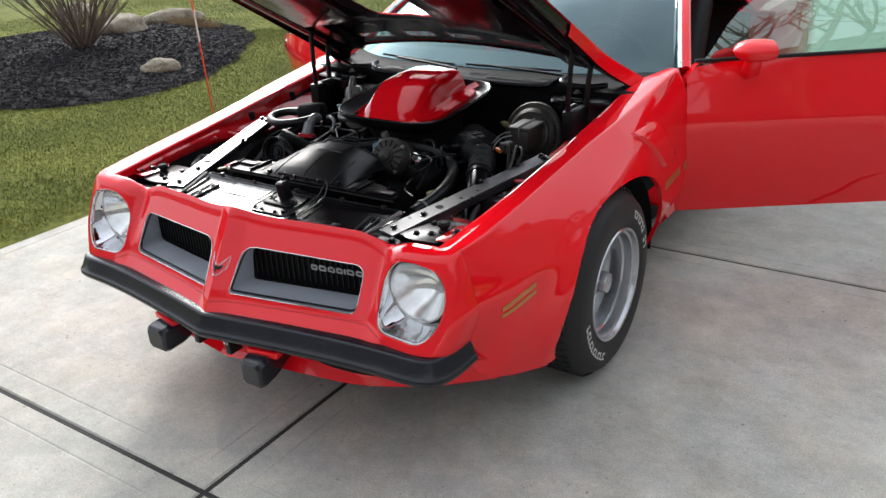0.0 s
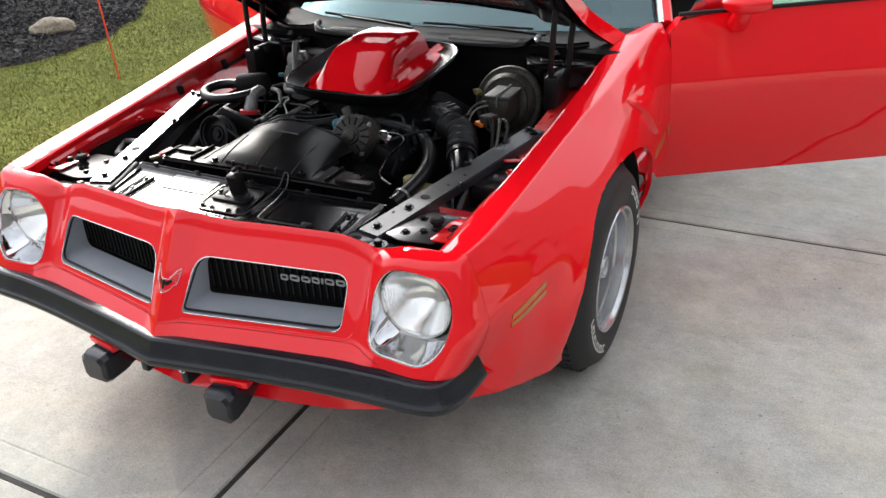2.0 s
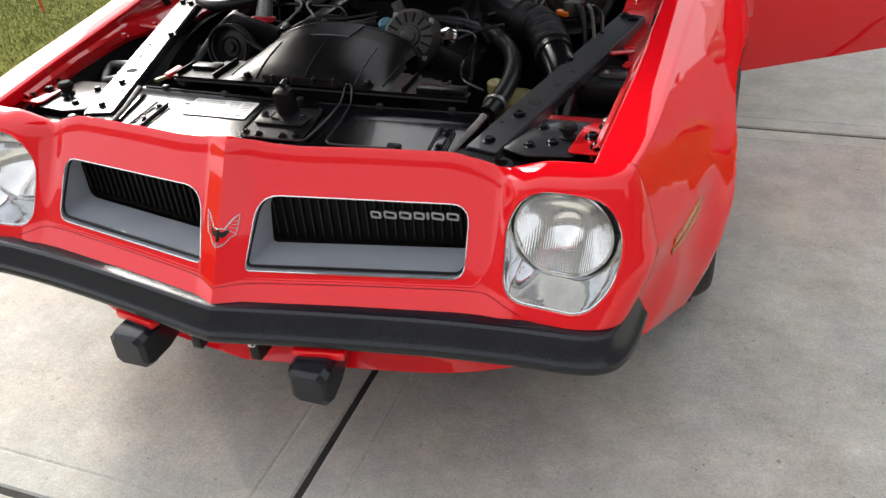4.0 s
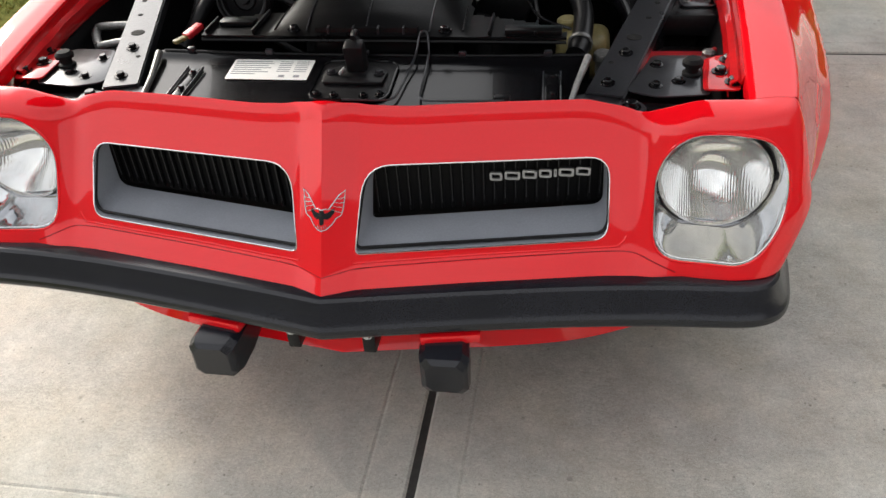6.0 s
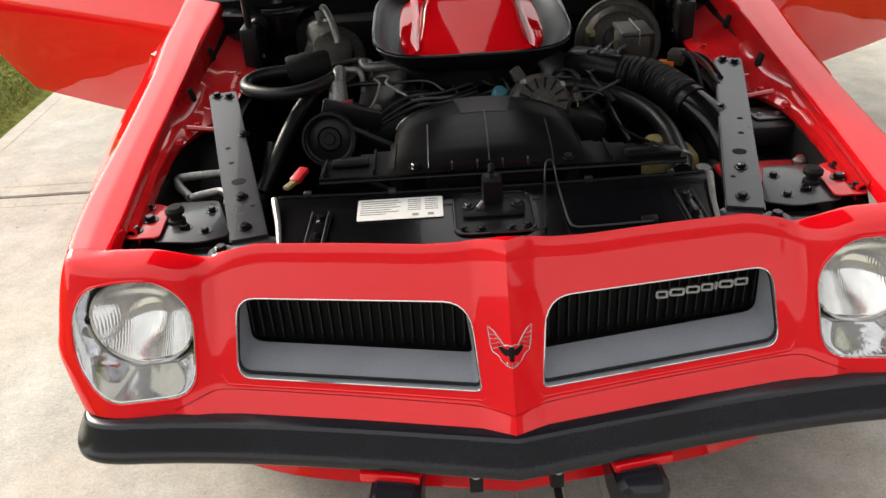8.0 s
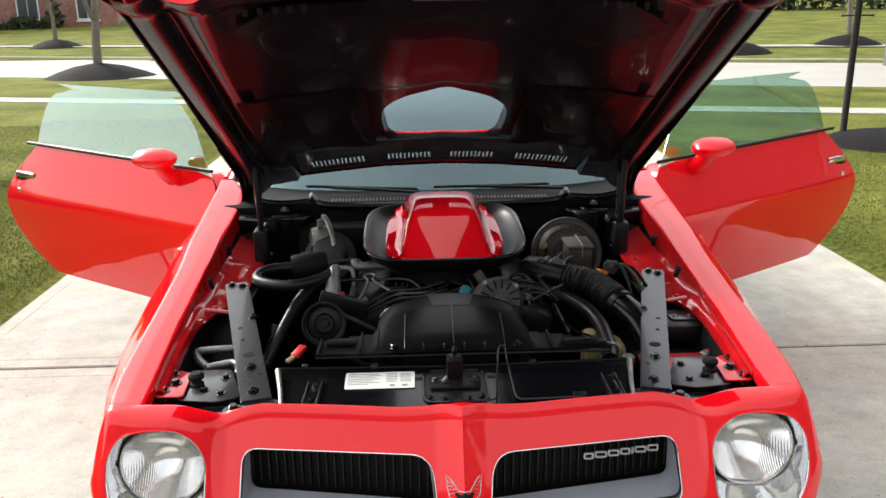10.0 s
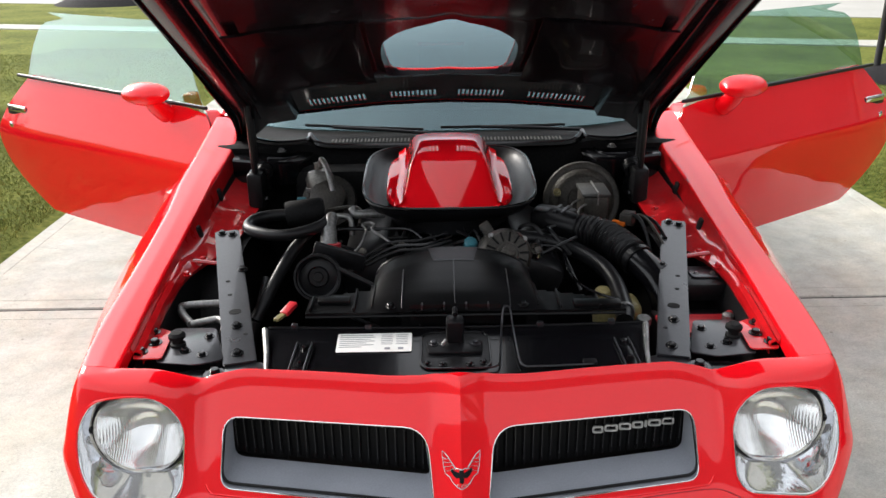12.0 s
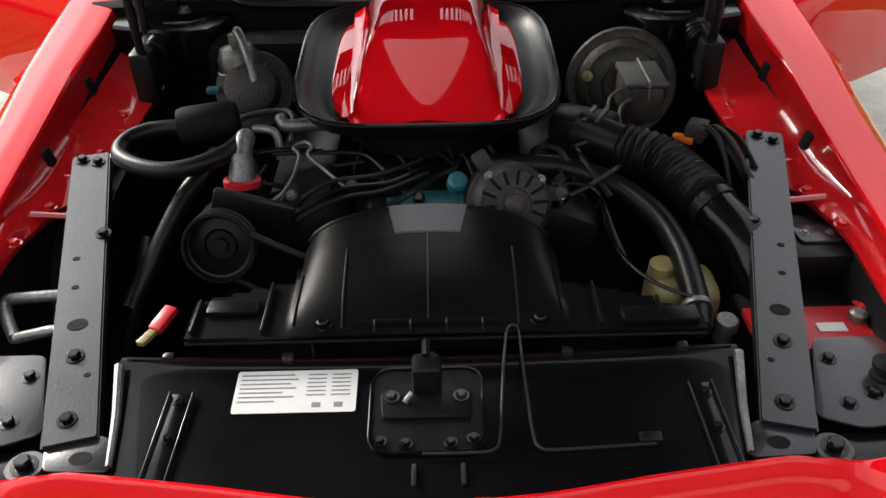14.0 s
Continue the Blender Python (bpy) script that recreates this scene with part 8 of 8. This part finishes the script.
tree(on_land(-7.95, 19.6), 6.5, 0.12, 11)
tree(on_land(-15.2, 34.5), 6.0, 0.10, 12)
tree(on_land(14.3, 25.6), 6.0, 0.10, 13)
tree(on_land(9.9, 23.9), 6.0, 0.10, 15)
tree(on_land(24.0, 33.0), 9.0, 0.30, 14, label="large bare tree on the far lawn")
tree(on_land(33.0, 45.0), 10.0, 0.28, 16, label="large bare tree on the far lawn")
# five trees out of view, added for branch reflections in the paint
tree(on_land(8.6, -2.6), 9.0, 0.16, 21, label="bare tree out of view, mirrored in the red paint")
tree(on_land(9.3, 3.4), 9.5, 0.17, 22, label="bare tree out of view, mirrored in the red paint")
tree(on_land(7.9, 0.6), 8.0, 0.13, 23, label="bare tree out of view, mirrored in the red paint")
tree(on_land(8.2, -5.2), 8.5, 0.14, 24, label="bare tree out of view, mirrored in the red paint")
tree(on_land(9.8, 7.2), 9.0, 0.16, 25, label="bare tree out of view, mirrored in the red paint")
tree(on_land(9.0, 52.0), 10.0, 0.25, 17, label="large bare tree on the far lawn")


def lamp_post(at):
    """Black post with a four-sided lantern and a ladder bar."""
    l = empty("lamp_post", at, label="black lamp post with a frosted lantern beside the drive", category="lamp post")
    part("post", lathe([(0.045, -0.05), (0.045, 0.0), (0.038, 0.03), (0.038, 1.78), (0.05, 1.80), (0.05, 1.83), (0.02, 1.86)], Matrix(), 16), POST, l)
    part("ladder_bar", tube([Vector((-0.17, 0, 1.40)), Vector((0.17, 0, 1.40))], 0.010, 8), POST, l)
    for s in (1, -1):
        part("bar_end", lathe([(0, -0.018), (0.014, -0.01), (0.018, 0), (0.014, 0.01), (0, 0.018)], Matrix.Translation((0.175 * s, 0, 1.40)), 10), POST, l)
    rows = [[Vector((w * x, w * y, z)) for x, y in ((-1, -1), (1, -1), (1, 1), (-1, 1))] for w, z in ((0.075, 1.87), (0.125, 2.13))]
    part("lantern_glass", grid(rows, close=True), LANTERN, l, "frosted lantern panes", smooth=False)
    for x, y in ((-1, -1), (1, -1), (1, 1), (-1, 1)):
        part("lantern_bar", tube([Vector((0.077 * x, 0.077 * y, 1.86)), Vector((0.127 * x, 0.127 * y, 2.14))], 0.009, 6), POST, l)
    roof = [[Vector((w * x, w * y, z)) for x, y in ((-1, -1), (1, -1), (1, 1), (-1, 1))] for w, z in ((0.145, 2.12), (0.15, 2.15), (0.06, 2.25), (0.035, 2.26), (0.03, 2.30), (0.002, 2.33))]
    part("lantern_roof", grid(roof, close=True), POST, l, smooth=False)
    mound = bmesh.new()
    rows = [[Vector((w * math.cos(b) * 1.2, w * math.sin(b), z)) for b in np.linspace(0, 2 * math.pi, 25)[:-1]] for w, z in ((0.85, 0.0), (0.65, 0.08), (0.35, 0.13), (0.05, 0.15))]
    grid(rows, mound, close=True)
    bmesh.ops.transform(mound, matrix=Matrix.Translation(Vector(at) + Vector((0.55, -0.40, 0))), verts=mound.verts)
    tagged(part("mulch_ring", mound, MULCH), "mound of black mulch round the lamp post", "mulch ring", "mulch rings")
    return l


lamp_post((4.97, 8.02, 0.02))


def house(at, turn, w, d, h, seed, label):
    """A far brick house with windows, door and a hipped roof."""
    o = empty("house", at, label=label, category="house")
    o.rotation_euler = (0, 0, radians(turn))
    part("wall", box((w, d, h), (0, 0, h / 2)), BRICK, o, smooth=False)
    rows = [[Vector((sx * (w / 2 + e), sy * (d / 2 + e), z)) for sx, sy in ((-1, -1), (1, -1), (1, 1), (-1, 1))] for e, z in ((0.4, h), (0.4, h + 0.15))]
    rows.append([Vector((sx * (w / 2 - d / 2), 0.01 * sy, h + d * 0.4)) for sx, sy in ((-1, -1), (1, -1), (1, 1), (-1, 1))])
    part("roof", grid(rows, close=True), ROOF, o, smooth=False)
    rg = random.Random(seed)
    for storey in range(2):
        for k in range(5):
            x = -w / 2 + w * (k + 0.5) / 5
            if storey == 0 and k == 2:
                dr = part("door", box((1.2, 0.12, 2.2), (x, -d / 2 - 0.02, 1.1), 0.02), TRIM, o)
                continue
            win = part("window", box((1.35, 0.12, 1.65), (x, -d / 2 - 0.02, 1.55 + 2.8 * storey), 0.02), TRIM, o, smooth=False)
            for sx in (-1, 1):
                part("pane", box((0.55, 0.04, 1.42), (x + 0.30 * sx, -d / 2 - 0.085, 1.55 + 2.8 * storey)), PANE, win, smooth=False)
            part("sill", box((1.5, 0.2, 0.12), (x, -d / 2 - 0.05, 0.68 + 2.8 * storey)), TRIM, win, smooth=False)
    return o


house((-30.0, 58.0, height(-30, 58) - 0.3), 17, 18, 9, 6.0, 1, "two-storey red brick house across the street")
house((2.0, 70.0, height(2, 70) - 0.3), 17, 20, 9, 6.0, 2, "two-storey brick house far across the street")


def hedge(at, length, turn, seed, h=1.6):
    """A ragged far belt of leafless brush and evergreens."""
    rg = np.random.default_rng(seed)
    n = 9000
    u, v = rg.uniform(-length / 2, length / 2, n), rg.normal(0, 0.8, n)
    z = rg.uniform(0, 1, n) ** 0.8 * (h + 0.8 * np.sin(u * 0.9) + 0.5 * np.sin(u * 2.3 + 1))
    s = rg.uniform(0.08, 0.26, n)
    p = np.empty((n, 3, 3))
    for k in range(3):
        p[:, k] = np.stack([u + s * rg.normal(0, 1, n), v + s * rg.normal(0, 1, n), np.maximum(z, 0.05) + s * rg.normal(0, 1, n)], 1)
    c, sn = math.cos(radians(turn)), math.sin(radians(turn))
    q = p.reshape(-1, 3)
    out = np.stack([at[0] + q[:, 0] * c - q[:, 1] * sn, at[1] + q[:, 0] * sn + q[:, 1] * c, at[2] + q[:, 2]], 1)
    return triangles("far_brush", out, EVERGREEN, "ragged far belt of dark brush beyond the lawns", "brush")


hedge((34, 52, height(34, 52)), 46, -17, 21, 3.0)
hedge((-46, 60, height(-46, 60)), 34, -17, 22, 3.5)
hedge((-31, 52.5, height(-31, 52.5)), 16, 17, 23, 0.9)
